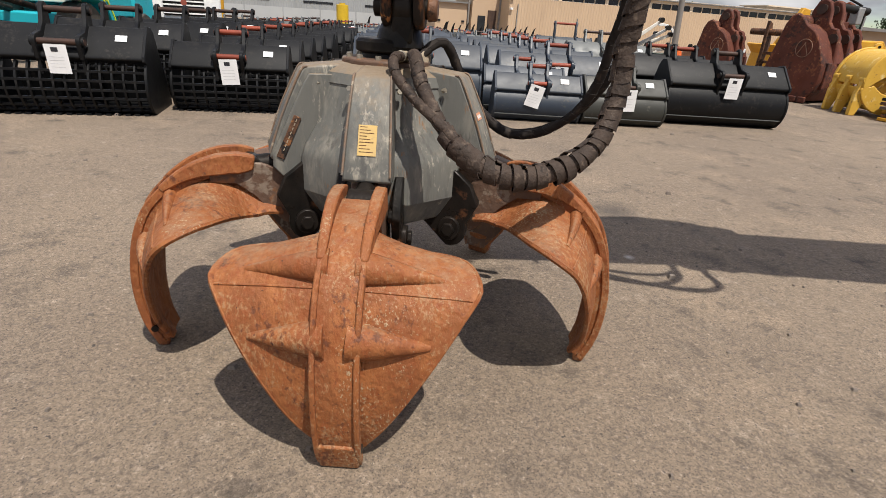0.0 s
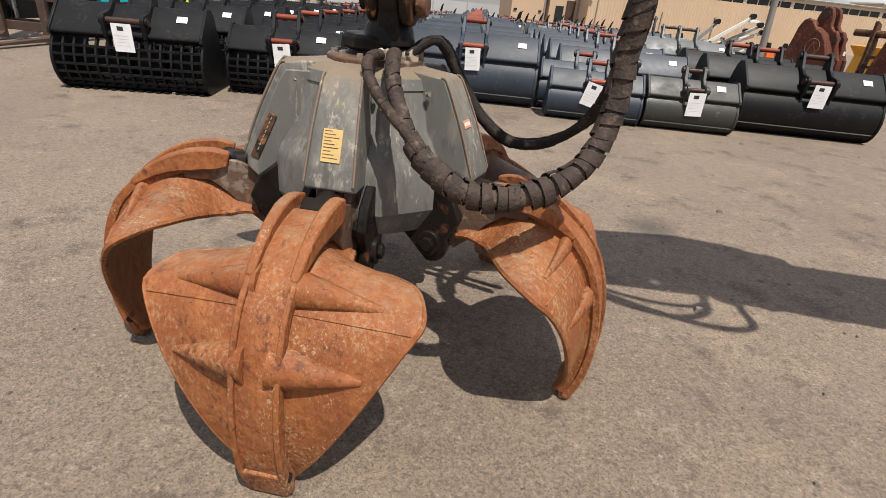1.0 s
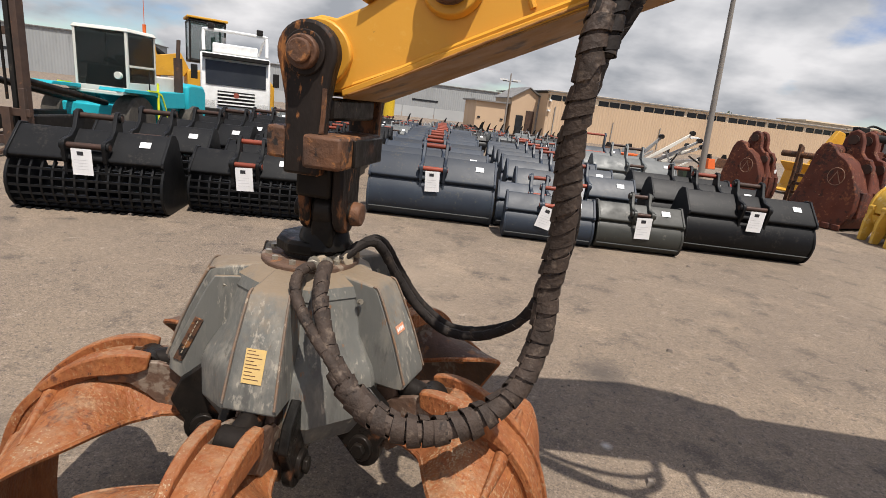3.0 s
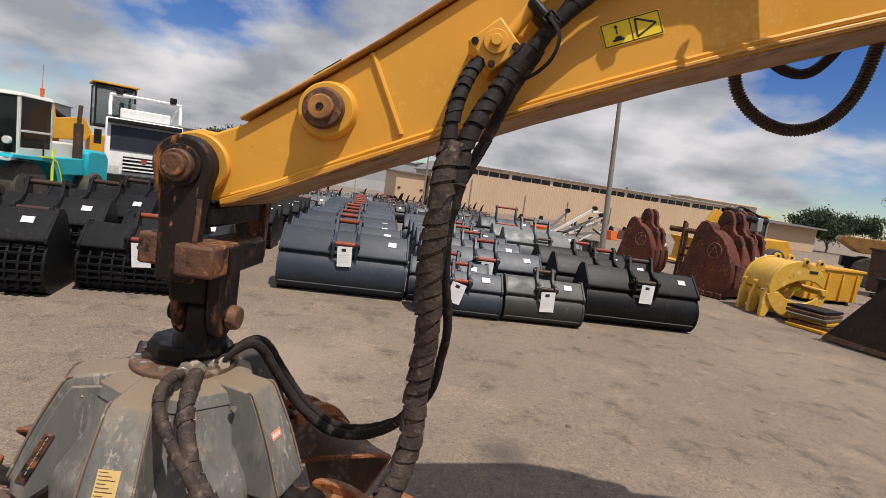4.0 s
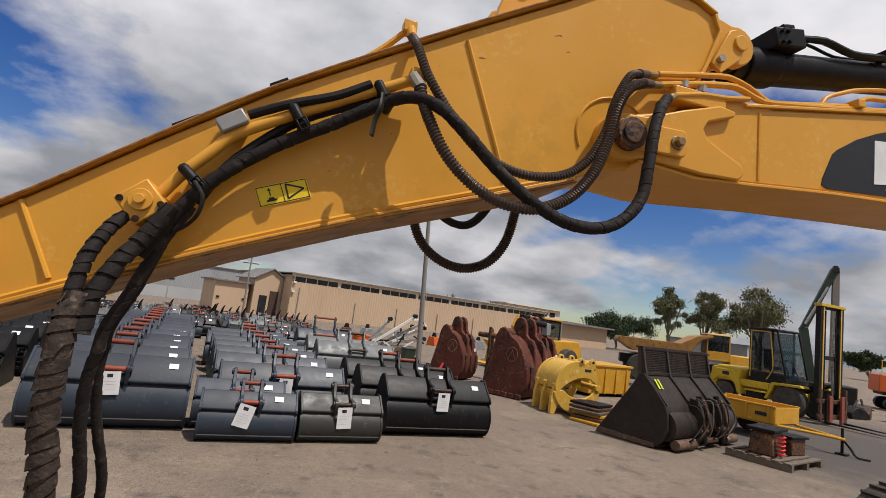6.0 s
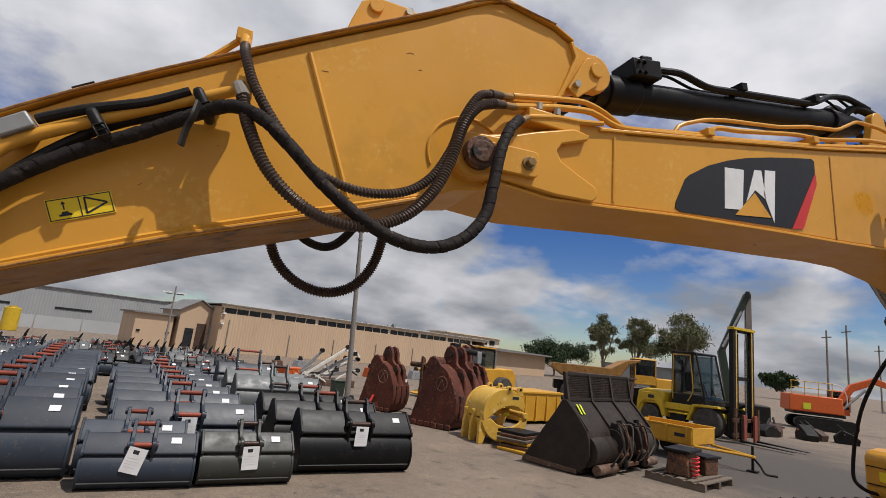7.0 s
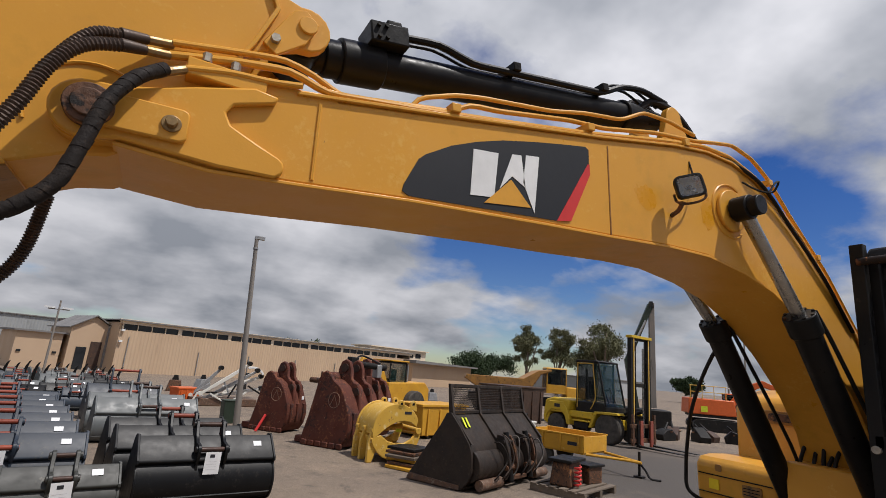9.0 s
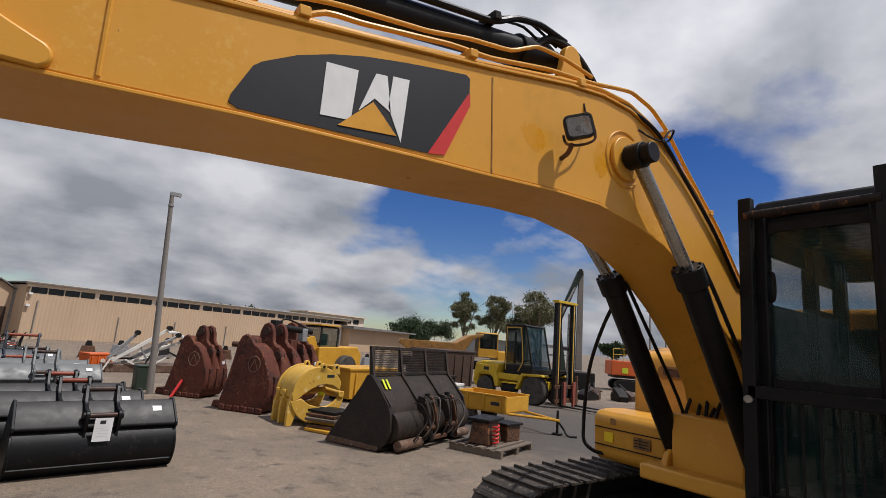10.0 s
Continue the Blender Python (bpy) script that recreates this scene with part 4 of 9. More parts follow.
# lug pair for the bucket cylinder on the stick's back
lug_prof = [(1.70, 3.26), (1.74, 3.42), (1.77, 3.52), (1.84, 3.565), (1.98, 3.575), (2.06, 3.56), (2.12, 3.53)]
for y0 in (2.42, 2.63):
    lg = part("cylinder_lug", prism(BM(), lug_prof, y0, y0 + 0.05), MACHINE_YELLOW, stick, "", 0.006, **W)
    part("pin", disc_y(BM(), 1.835, 3.515, y0 - 0.012, y0, 0.032, 18), MACHINE_YELLOW, lg, "", 0.003, **W)
    part("bolt", disc_y(BM(), 1.985, 3.545, y0 - 0.02, y0, 0.02, 6), FITTING, lg, **W)
for xq, zq, lq in ((0.62, 2.535, 0.10), (0.9, 2.752, 0.07), (0.06, 2.112, 0.10)):
    part("flange_clip", box(BM(), (0, 0, 0.012), (lq, 0.04, 0.010), m=pose(xq, YN + 0.02, zq, 0, -35, 0)), GREASE, stick, **W)
# cylinder lug at the stick's head
for y0 in (YN + 0.01, YF - 0.06):
    hl = part("head_lug", prism(BM(), [(2.70, 3.30), (2.86, 3.40), (2.95, 3.44)] + arc(2.965, 3.545, 0.105, -70, 110, 8) + [(2.86, 3.66), (2.74, 3.68)], y0, y0 + 0.05), MACHINE_YELLOW, stick, "", 0.006, **W)
    if y0 < YC:
        part("keeper_plate", prism(BM(), [(2.80, 3.40), (2.86, 3.36), (2.97, 3.46), (3.01, 3.57), (2.95, 3.62), (2.90, 3.60)], y0 - 0.02, y0), MACHINE_YELLOW, hl, "", 0.004, **W)
        part("pin", disc_y(BM(), 2.965, 3.545, y0 - 0.032, y0 - 0.018, 0.04, 20), MACHINE_YELLOW, hl, "", 0.003, **W)
        part("bolt", disc_y(BM(), 2.845, 3.425, y0 - 0.042, y0 - 0.018, 0.02, 6), FITTING, hl, **W)

# boom
boom_top = [(2.62, 3.085), (2.96, 3.185), (3.75, 3.345), (4.66, 3.535), (5.3, 3.685), (5.62, 3.735), (5.90, 3.735), (6.15, 3.68), (6.44, 3.545), (6.74, 3.35), (7.03, 3.10), (7.46, 2.65), (8.0, 1.92), (8.1, 1.66)]
boom_bot = [(7.85, 1.5), (7.66, 1.54), (7.56, 1.84), (7.33, 2.16), (6.98, 2.48), (6.62, 2.73), (6.30, 2.875), (5.98, 2.955), (5.60, 3.005), (5.22, 2.995), (4.72, 2.955), (4.26, 2.925), (3.5, 2.865), (3.0, 2.81)]
fork = [(2.70, 2.782), (2.42, 2.80)] + arc(2.31, 2.885, 0.105, -60, -260, 10) + [(2.40, 3.02)]
boom = part("boom", prism(BM(), boom_top + boom_bot + fork, BN, BF), MACHINE_YELLOW, ex, "curved boom in yellow paint", 0.01, **W)
part("bottom_flange", strip([(2.40, 2.80), (2.70, 2.781)] + list(reversed(boom_bot[1:])), BN - 0.012, BF + 0.012, 0.016, -1), MACHINE_YELLOW, boom, "", 0.003, **W)
part("top_flange", strip(boom_top[1:-1], BN - 0.015, BF + 0.015, 0.016), MACHINE_YELLOW, boom, "", 0.003, **W)
cast = [(2.72, 2.79), (2.92, 2.80)] + arc(2.905, 2.845, 0.045, -60, 60, 4) + [(2.84, 2.92), (2.74, 2.965), (2.715, 3.01), (2.74, 3.05), (2.88, 3.105), (2.89, 3.135), (2.80, 3.145), (2.60, 3.075), (2.42, 3.0)] + arc(2.31, 2.885, 0.105, 90, 270, 10) + [(2.42, 2.805)]
cs = part("end_casting", prism(BM(), cast, BN - 0.03, BN), MACHINE_YELLOW, boom, "thick raised casting at the boom nose", 0.008, **W)
part("keeper_plate", prism(BM(), round_rect(0, 0, 0.34, 0.125, 0.025), BN - 0.055, BN - 0.03, pose(2.27, 0, 2.825, 0, -2, 0)), MACHINE_YELLOW, cs, "", 0.005, **W)
bm = BM()
disc_y(bm, 2.32, 2.885, BN - 0.03, BN - 0.075, 0.072, 26)
disc_y(bm, 2.32, 2.885, BN - 0.075, BN - 0.085, 0.05, 22)
part("boom_pin", bm, LINK_RUST, cs, "greasy pin end", 0.004, **W)
bm = BM()
disc_y(bm, 2.555, 2.895, BN - 0.055, BN - 0.062, 0.032, 20)
disc_y(bm, 2.555, 2.895, BN - 0.062, BN - 0.088, 0.021, 6)
part("bolt", bm, BRASS, cs, "", 0.002, **W)
part("weld_rib", tube(BM(), [(3.055, BN - 0.001, 3.18), (3.065, BN - 0.001, 2.84)], 0.008, 6, 4), MACHINE_YELLOW, boom, **W)
part("weld_rib", tube(BM(), [(4.70, BN + 0.001, 3.50), (4.735, BN + 0.001, 2.96)], 0.006, 6, 4), WELD, boom, **W)
# black decal with plain white blocks, yellow triangle and red band
dec = part("decal", prism(BM(), [(3.455, 2.895), (3.46, 2.93), (3.52, 3.07), (3.55, 3.10), (3.68, 3.185), (3.82, 3.25), (3.97, 3.305), (4.17, 3.36), (4.38, 3.41), (4.525, 3.442), (4.55, 3.43), (4.555, 3.33), (4.42, 2.975), (4.33, 2.955), (3.49, 2.88)], BN - 0.004, BN), DECAL_BLACK, boom, "black decal with white, yellow and red shapes", **W)
part("red_band", prism(BM(), [(4.395, 2.966), (4.432, 2.975), (4.562, 3.28), (4.557, 3.34), (4.545, 3.34), (4.335, 2.955)], BN - 0.0065, BN - 0.004), RED, dec, **W)
for pts in ([(3.80, 2.965), (3.935, 2.985), (3.945, 3.225), (3.80, 3.205)],
            [(3.965, 3.04), (4.03, 3.245), (4.085, 3.255), (4.12, 3.085), (4.035, 3.125)],
            [(4.105, 3.11), (4.185, 2.96), (4.20, 3.28), (4.115, 3.265)]):
    part("white_shape", prism(BM(), pts, BN - 0.0065, BN - 0.004), WHITE, dec, **W)
part("yellow_triangle", prism(BM(), [(3.88, 2.945), (4.16, 2.985), (4.03, 3.105)], BN - 0.007, BN - 0.004), MACHINE_YELLOW, dec, **W)
# work lamp
lamp_m = pose(5.24, 2.18, 3.345, 0, -14, -40) @ Matrix.Scale(0.82, 4)


def lamp_ring(f, y):
    return [lamp_m @ Vector((x * f, y, z * f)) for x, z in round_rect(-0.095, -0.088, 0.095, 0.088, 0.035)]


bm = BM()
quads(bm, [lamp_ring(0.45, 0.055), lamp_ring(0.72, 0.05), lamp_ring(0.92, 0.01), lamp_ring(1.0, -0.025), lamp_ring(1.0, -0.05), lamp_ring(0.86, -0.052), lamp_ring(0.85, -0.035), lamp_ring(0.40, 0.02)])
lp = part("work_lamp", bm, DIRTY_BLACK, boom, "square black work lamp on the boom side", 0.0, angle=40, **W)
bm = BM()
quads(bm, [lamp_ring(0.34, 0.018), lamp_ring(0.835, -0.034), lamp_ring(0.82, -0.037), lamp_ring(0.55, -0.012), lamp_ring(0.30, 0.010)])
part("reflector", bm, CHROME, lp, "shiny lamp reflector", 0.0, angle=50, **W)
part("bulb", cyl(BM(), lamp_m @ Vector((0, 0.01, 0)), lamp_m @ Vector((0, -0.022, 0)), 0.014, n=10), GREASE, lp, **W)
part("lens", prism(BM(), round_rect(-0.08, -0.074, 0.08, 0.074, 0.028), -0.047, -0.042, lamp_m), LENS_GLASS, lp, "", 0.0, **W)
part("yoke", tube(BM(), [lamp_m @ Vector(p) for p in ((-0.105, 0.0, -0.03), (-0.10, 0.0, -0.09), (-0.05, 0.0, -0.118), (0.03, 0.0, -0.122), (0.09, 0.0, -0.10), (0.105, 0.0, -0.04))], 0.008, 6, 4), LINK_RUST, lp, "rusty lamp yoke", **W)
for x, z, rx, rz, sd in ((5.03, 3.265, 0.085, 0.075, 3), (5.62, 3.30, 0.07, 0.12, 5)):
    rnd = random.Random(sd)
    blot = [(x + rx * (1 + rnd.uniform(-0.14, 0.14)) * math.cos(t * math.pi / 16), z + rz * (1 + rnd.uniform(-0.14, 0.14)) * math.sin(t * math.pi / 16)) for t in range(32)]
    part("paint_patch", prism(BM(), blot, BN - 0.0004, BN + 0.002), TOUCH_UP, boom, "brushed touch-up of brighter yellow paint", **W)
part("bracket", tube(BM(), [(5.25, 2.22, 3.27), (5.25, 2.25, 3.22), (5.25, 2.29, 3.20), (5.26, 2.30, 3.20)], 0.014, 8, 5), LINK_RUST, lp, **W)
part("cable", tube(BM(), [(5.30, 2.2, 3.36), (5.40, 2.24, 3.36), (5.45, 2.27, 3.46), (5.44, 2.30, 3.62)], 0.006, 6, 6), BLACK_RUBBER, lp, **W)
# stick cylinder on top of the boom
a, b = Vector((2.965, YC, 3.545)), Vector((5.45, YC, 4.02))
ax_ = (b - a).normalized()
sc = part("stick_cylinder", cyl(BM(), a + ax_ * 0.12, a + ax_ * 2.2, 0.092, n=28), CYL_BLACK, ex, "black hydraulic cylinder above the boom", 0.008, **W)
part("rod_eye", disc_y(BM(), 2.965, 3.545, YC - 0.12, YC + 0.12, 0.10, 24), CYL_BLACK, sc, "", 0.005, **W)
part("rod", cyl(BM(), a, a + ax_ * 0.2, 0.075, n=20), GREASE, sc, **W)
part("gland", cyl(BM(), a + ax_ * 0.2, a + ax_ * 0.42, 0.108, n=28), CYL_BLACK, sc, "", 0.008, **W)
part("end_cap", cyl(BM(), a + ax_ * 2.15, b, 0.11, 0.07, n=24), CYL_BLACK, sc, "", 0.008, **W)
pm = pose(3.36, YC - 0.06, 3.735, 0, -11, 0)
pb = part("port_block", box(box(BM(), (0, 0, 0), (0.20, 0.17, 0.11), pm), (0.045, 0.0, 0.075), (0.08, 0.10, 0.05), pm), CYL_BLACK, sc, "", 0.008, **W)
for u in (-0.06, -0.02):
    for v in (-0.03, 0.03):
        part("bolt", cyl(BM(), pm @ Vector((u, -0.085, v)), pm @ Vector((u, -0.10, v)), 0.011, n=6), GREASE, pb, **W)
up_ = Vector((-ax_.z, 0, ax_.x))
for off, h, r, f0 in ((-0.10, 0.075, 0.020, 0.50), (-0.03, 0.125, 0.009, 0.55), (0.03, 0.13, 0.009, 0.55)):
    o = Vector((0, off, 0))
    run = [a + ax_ * f0 + up_ * (h + 0.06) + o, a + ax_ * (f0 + 0.22) + up_ * (h + 0.07) + o, a + ax_ * (f0 + 0.42) + up_ * h + o, a + ax_ * 1.9 + up_ * h + o, a + ax_ * 2.1 + up_ * (h + 0.08) + o, a + ax_ * 2.3 + up_ * (h + 0.09) + o, b + up_ * 0.1 + o]
    part("cylinder_pipe", tube(BM(), bent(run, 0.06), r, 8, 0), CYL_BLACK, sc, **W)
for f in (1.2, 1.9):
    c = a + ax_ * f + up_ * 0.10
    part("pipe_clamp", box(BM(), (0, 0, 0), (0.05, 0.22, 0.05), m=pose(c.x, c.y - 0.03, c.z, 0, -11, 0)), GREASE, sc, "", 0.004, **W)
part("loop_hose", tube(BM(), [(5.2, YC - 0.05, 4.0), (5.32, YC - 0.08, 4.10), (5.55, YC - 0.1, 4.06), (5.85, YC - 0.08, 3.86), (6.05, YC - 0.05, 3.72)], 0.028, 10, 8), BLACK_RUBBER, sc, **W)
part("loop_hose", tube(BM(), [(5.15, YC + 0.1, 4.02), (5.38, YC + 0.08, 4.20), (5.70, YC + 0.1, 4.08), (6.0, YC + 0.1, 3.78)], 0.024, 10, 8), BLACK_RUBBER, sc, **W)
for y0 in (YC - 0.15, YC + 0.1):
    part("cylinder_bracket", prism(BM(), [(5.25, 3.60), (5.70, 3.68), (5.55, 3.95)] + arc(5.45, 4.0, 0.075, 0, 180, 8) + [(5.36, 3.9)], y0, y0 + 0.05), MACHINE_YELLOW, boom, "", 0.006, **W)
# pipes along the boom
pipes = (
    (2.33, 0.0135, [(2.50, 3.232), (2.78, 3.30), (2.90, 3.325), (3.02, 3.30), (3.14, 3.245), (3.55, 3.335), (3.68, 3.36), (3.78, 3.435), (3.95, 3.46), (4.44, 3.575), (4.7, 3.61), (5.15, 3.73), (5.56, 3.80), (5.80, 3.86), (5.98, 3.90), (6.22, 3.86), (6.42, 3.75), (6.7, 3.50), (7.15, 3.14), (7.60, 2.66), (7.75, 2.4)]),
    (2.31, 0.016, [(2.50, 3.168), (2.74, 3.235), (2.92, 3.27), (3.08, 3.225), (3.5, 3.30), (4.0, 3.40), (4.6, 3.53), (5.2, 3.68), (5.6, 3.765), (5.9, 3.775), (6.2, 3.70), (6.6, 3.45), (7.05, 3.09), (7.5, 2.65)]),
    (2.285, 0.013, [(2.56, 3.122), (2.72, 3.165), (2.84, 3.175), (2.97, 3.205)]),
    (2.33, 0.012, [(3.44, 3.24), (3.5, 3.37), (3.7, 3.46), (3.85, 3.50), (4.3, 3.585), (4.55, 3.66), (4.85, 3.72), (5.05, 3.84), (5.3, 3.86), (5.55, 3.84)]),
)
for y0, r, pts in pipes:
    part("pipe", tube(BM(), bent([(x, y0, z + 0.02) for x, z in pts]), r, 10, 0), MACHINE_YELLOW, boom, **W)
for x, z in ((3.68, 3.37), (4.55, 3.56), (5.40, 3.73), (6.35, 3.70), (6.95, 3.23)):
    part("pipe_clamp", box(BM(), (0, 0, 0), (0.05, 0.13, 0.045), m=pose(x, 2.34, z + 0.01, 0, -8, 0)), MACHINE_YELLOW, boom, "", 0.004, **W)
part("cable", tube(BM(), [(5.2, 2.42, 3.76), (5.6, 2.35, 3.80), (5.9, 2.31, 3.76), (6.1, 2.27, 3.69), (6.3, 2.27, 3.60), (6.6, 2.28, 3.39), (7.0, 2.28, 3.08), (7.4, 2.29, 2.70)], 0.013, 8, 6), BLACK_RUBBER, boom, **W)
part("cable", tube(BM(), [(5.95, 2.10, 3.47), (6.03, 2.1, 3.56), (6.12, 2.12, 3.60), (6.1, 2.15, 3.53), (6.02, 2.2, 3.54), (5.95, 2.26, 3.60)], 0.007, 6, 6), BLACK_RUBBER, boom, **W)
# pipe manifold at the boom nose
part("pipe_plate", box(BM(), (0, 0, 0), (0.40, 0.14, 0.05), m=pose(2.93, 2.37, 3.185, 0, -10, 0)), MACHINE_YELLOW, boom, "", 0.005, **W)
mf = part("pipe_manifold", box(BM(), (2.70, 2.36, 3.16), (0.28, 0.16, 0.07)), MACHINE_YELLOW, boom, "", 0.005, **W)
for x in (2.62, 2.72):
    part("bolt", cyl(BM(), (x, 2.30, 3.20), (x, 2.30, 3.235), 0.018, n=6), FITTING, mf, **W)
# boom cylinders
for y0, far in ((2.215, False), (2.885, True)):
    off = 0.12 if far else 0.0
    top, mid, low = Vector((5.86, y0, 3.37)), Vector((6.46 + off, y0, 2.70)), Vector((7.46 + off, y0, 1.30))
    bc = part("boom_cylinder", cyl(BM(), mid, low, 0.083, n=26), CYL_BLACK, ex, "black hydraulic boom cylinder with bare steel rod", 0.006, **W)
    part("rod", cyl(BM(), top, mid, 0.043, n=20), CHROME, bc, **W)
    d = (low - mid).normalized()
    part("gland", cyl(BM(), mid - d * 0.02, mid + d * 0.14, 0.10, n=26), CYL_BLACK, bc, "", 0.008, **W)
    for k in range(8):
        t = k * math.pi / 4
        o = d.orthogonal().normalized()
        o2 = d.cross(o)
        c = mid + d * 0.02 + (o * math.cos(t) + o2 * math.sin(t)) * 0.085
        part("gland_bolt", cyl(BM(), c - d * 0.05, c + d * 0.01, 0.012, n=6), GREASE, bc, **W)
    part("rod_eye", disc_y(BM(), 5.86, 3.37, y0 - 0.055, y0 + 0.05, 0.085, 24), CYL_BLACK, bc, "", 0.006, **W)
    if not far:
        part("pin_cap", disc_y(BM(), 5.86, 3.37, y0 - 0.115, y0 - 0.05, 0.068, 24), CYL_BLACK, bc, "", 0.006, **W)
    part("pipe", tube(BM(), [mid + Vector((0.05, -0.07, 0.05)), mid + Vector((0.25, -0.1, -0.25)), low + Vector((-0.1, -0.1, 0.35)), low + Vector((0.0, -0.06, 0.1))], 0.014, 8, 6), CYL_BLACK, bc, **W)
bm = BM()
disc_y(bm, 5.86, 3.37, BN, BN - 0.025, 0.15, 30)
part("pin_boss", bm, MACHINE_YELLOW, boom, "", 0.006, **W)
part("weld_arc", tube(BM(), [(5.86 + 0.19 * math.cos(radians(q)), BN - 0.001, 3.37 + 0.19 * math.sin(radians(q))) for q in range(60, 330, 18)], 0.008, 6, 3), MACHINE_YELLOW, boom, **W)

# valve block and pipes on the stick side
vb_m = pose(0.565, 2.285, 2.205, 0, -42, 0)
vb = part("valve_block", box(BM(), (0, 0, 0), (0.115, 0.13, 0.115), m=vb_m), MACHINE_YELLOW, stick, "square yellow hydraulic end block", 0.006, **W)
bm = BM()
cyl(bm, vb_m @ Vector((0.004, -0.065, 0.004)), vb_m @ Vector((0.004, -0.078, 0.004)), 0.036, n=22)
cyl(bm, vb_m @ Vector((0.004, -0.078, 0.004)), vb_m @ Vector((0.004, -0.095, 0.004)), 0.017, n=10)
part("cover", bm, MACHINE_YELLOW, vb, "", 0.002, **W)
for u, v in ((-0.042, -0.04), (0.042, -0.04), (-0.042, 0.042)):
    part("bolt", cyl(BM(), vb_m @ Vector((u, -0.062, v)), vb_m @ Vector((u, -0.072, v)), 0.011, n=8), GREASE, vb, **W)
part("pipe", tube(BM(), [(0.60, 2.28, 2.25), (0.655, 2.28, 2.335), (0.73, 2.285, 2.43), (0.79, 2.29, 2.505), (0.95, 2.29, 2.61), (1.12, 2.29, 2.715), (1.30, 2.28, 2.82), (1.37, 2.27, 2.86)], 0.021, 12, 5), MACHINE_YELLOW, stick, "yellow steel pipe along the stick", **W)
part("pipe_end", box(BM(), (1.385, 2.26, 2.868), (0.06, 0.06, 0.06), m=Matrix()), MACHINE_YELLOW, stick, "", 0.005, **W)
part("fitting", cyl(BM(), (1.37, 2.24, 2.86), (1.395, 2.2, 2.80), 0.024, n=10), FITTING, stick, **W)
part("grey_box", box(BM(), (0, 0, 0), (0.10, 0.09, 0.055), m=pose(0.775, 2.30, 2.545, 0, -38, 0)), GALV, stick, "small grey junction box", 0.006, **W)
for x, z, rot in ((0.690, 2.315, -48), (0.99, 2.60, -35), (1.27, 2.765, -32)):
    cm = pose(x, 2.282, z, 0, rot, 0)
    hc = part("hose_clamp", box(BM(), (0, 0, 0), (0.036, 0.088, 0.118), m=cm), DIRTY_BLACK, stick, "black strap clamp", 0.014, **W)
    for u in (-0.017, 0.017):
        part("buckle_bar", box(BM(), (u, -0.05, -0.03), (0.006, 0.010, 0.042), m=cm), DIRTY_BLACK, hc, "", 0.002, **W)
    for v in (-0.05, -0.03, -0.01):
        part("buckle_bar", box(BM(), (0, -0.05, v), (0.040, 0.010, 0.005), m=cm), DIRTY_BLACK, hc, "", 0.002, **W)
part("strap_tail", tube(BM(), [(1.262, 2.20, 2.74), (1.258, 2.18, 2.68), (1.245, 2.185, 2.63), (1.24, 2.18, 2.565)], 0.013, 6, 5, squash=0.4), DIRTY_BLACK, stick, **W)
part("strap_tail", tube(BM(), [(0.705, 2.225, 2.30), (0.74, 2.215, 2.245), (0.725, 2.225, 2.175), (0.67, 2.25, 2.125), (0.62, 2.28, 2.12)], 0.008, 6, 5, squash=0.5), BLACK_RUBBER, stick, **W)
part("riser_pipe", tube(BM(), [(1.18, 2.40, 2.955), (1.26, 2.385, 3.03), (1.335, 2.37, 3.115)], 0.013, 8, 4), MACHINE_YELLOW, stick, **W)
part("riser_block", box(BM(), (1.345, 2.365, 3.125), (0.055, 0.055, 0.05)), MACHINE_YELLOW, stick, "", 0.004, **W)

# hoses
HP = dict(world=True)
wrap_hose("black_hose", [(0.585, 2.24, 2.03), (0.62, 2.245, 2.10), (0.675, 2.26, 2.215), (0.77, 2.275, 2.345), (0.92, 2.285, 2.485), (1.10, 2.28, 2.61), (1.27, 2.25, 2.725), (1.36, 2.20, 2.755), (1.45, 2.15, 2.725), (1.54, 2.13, 2.66), (1.72, 2.11, 2.505), (1.90, 2.10, 2.405), (2.06, 2.10, 2.385), (2.20, 2.11, 2.44), (2.305, 2.13, 2.56), (2.345, 2.15, 2.72), (2.375, 2.17, 2.88), (2.43, 2.21, 3.01), (2.50, 2.26, 3.10)], 0.0235, SLEEVE, "thick black hose in tight spiral wrap", 0.036, 31, None, 0.95, 14, 0.03)
part("black_hose", tube(BM(), [(0.70, 2.315, 2.24), (0.80, 2.315, 2.42), (1.0, 2.315, 2.62), (1.25, 2.315, 2.76), (1.33, 2.30, 2.79)], 0.018, 10, 6), BLACK_RUBBER, ex, **HP)
part("black_hose", tube(BM(), [(0.82, 2.29, 2.585), (0.95, 2.27, 2.65), (1.1, 2.27, 2.72), (1.22, 2.27, 2.80)], 0.017, 10, 6), BLACK_RUBBER, ex, **HP)
part("spring_hose", tube(BM(), [(1.39, 2.20, 2.80), (1.425, 2.17, 2.69), (1.50, 2.14, 2.55), (1.60, 2.12, 2.455), (1.72, 2.11, 2.405), (1.86, 2.11, 2.415), (2.00, 2.13, 2.50), (2.10, 2.15, 2.63), (2.165, 2.17, 2.79), (2.21, 2.19, 2.96), (2.275, 2.21, 3.07), (2.37, 2.25, 3.135)], 0.021, 10, 8, ring=coil_ring), SPRING_HOSE, ex, "hose in a brown coiled spring guard", **HP)
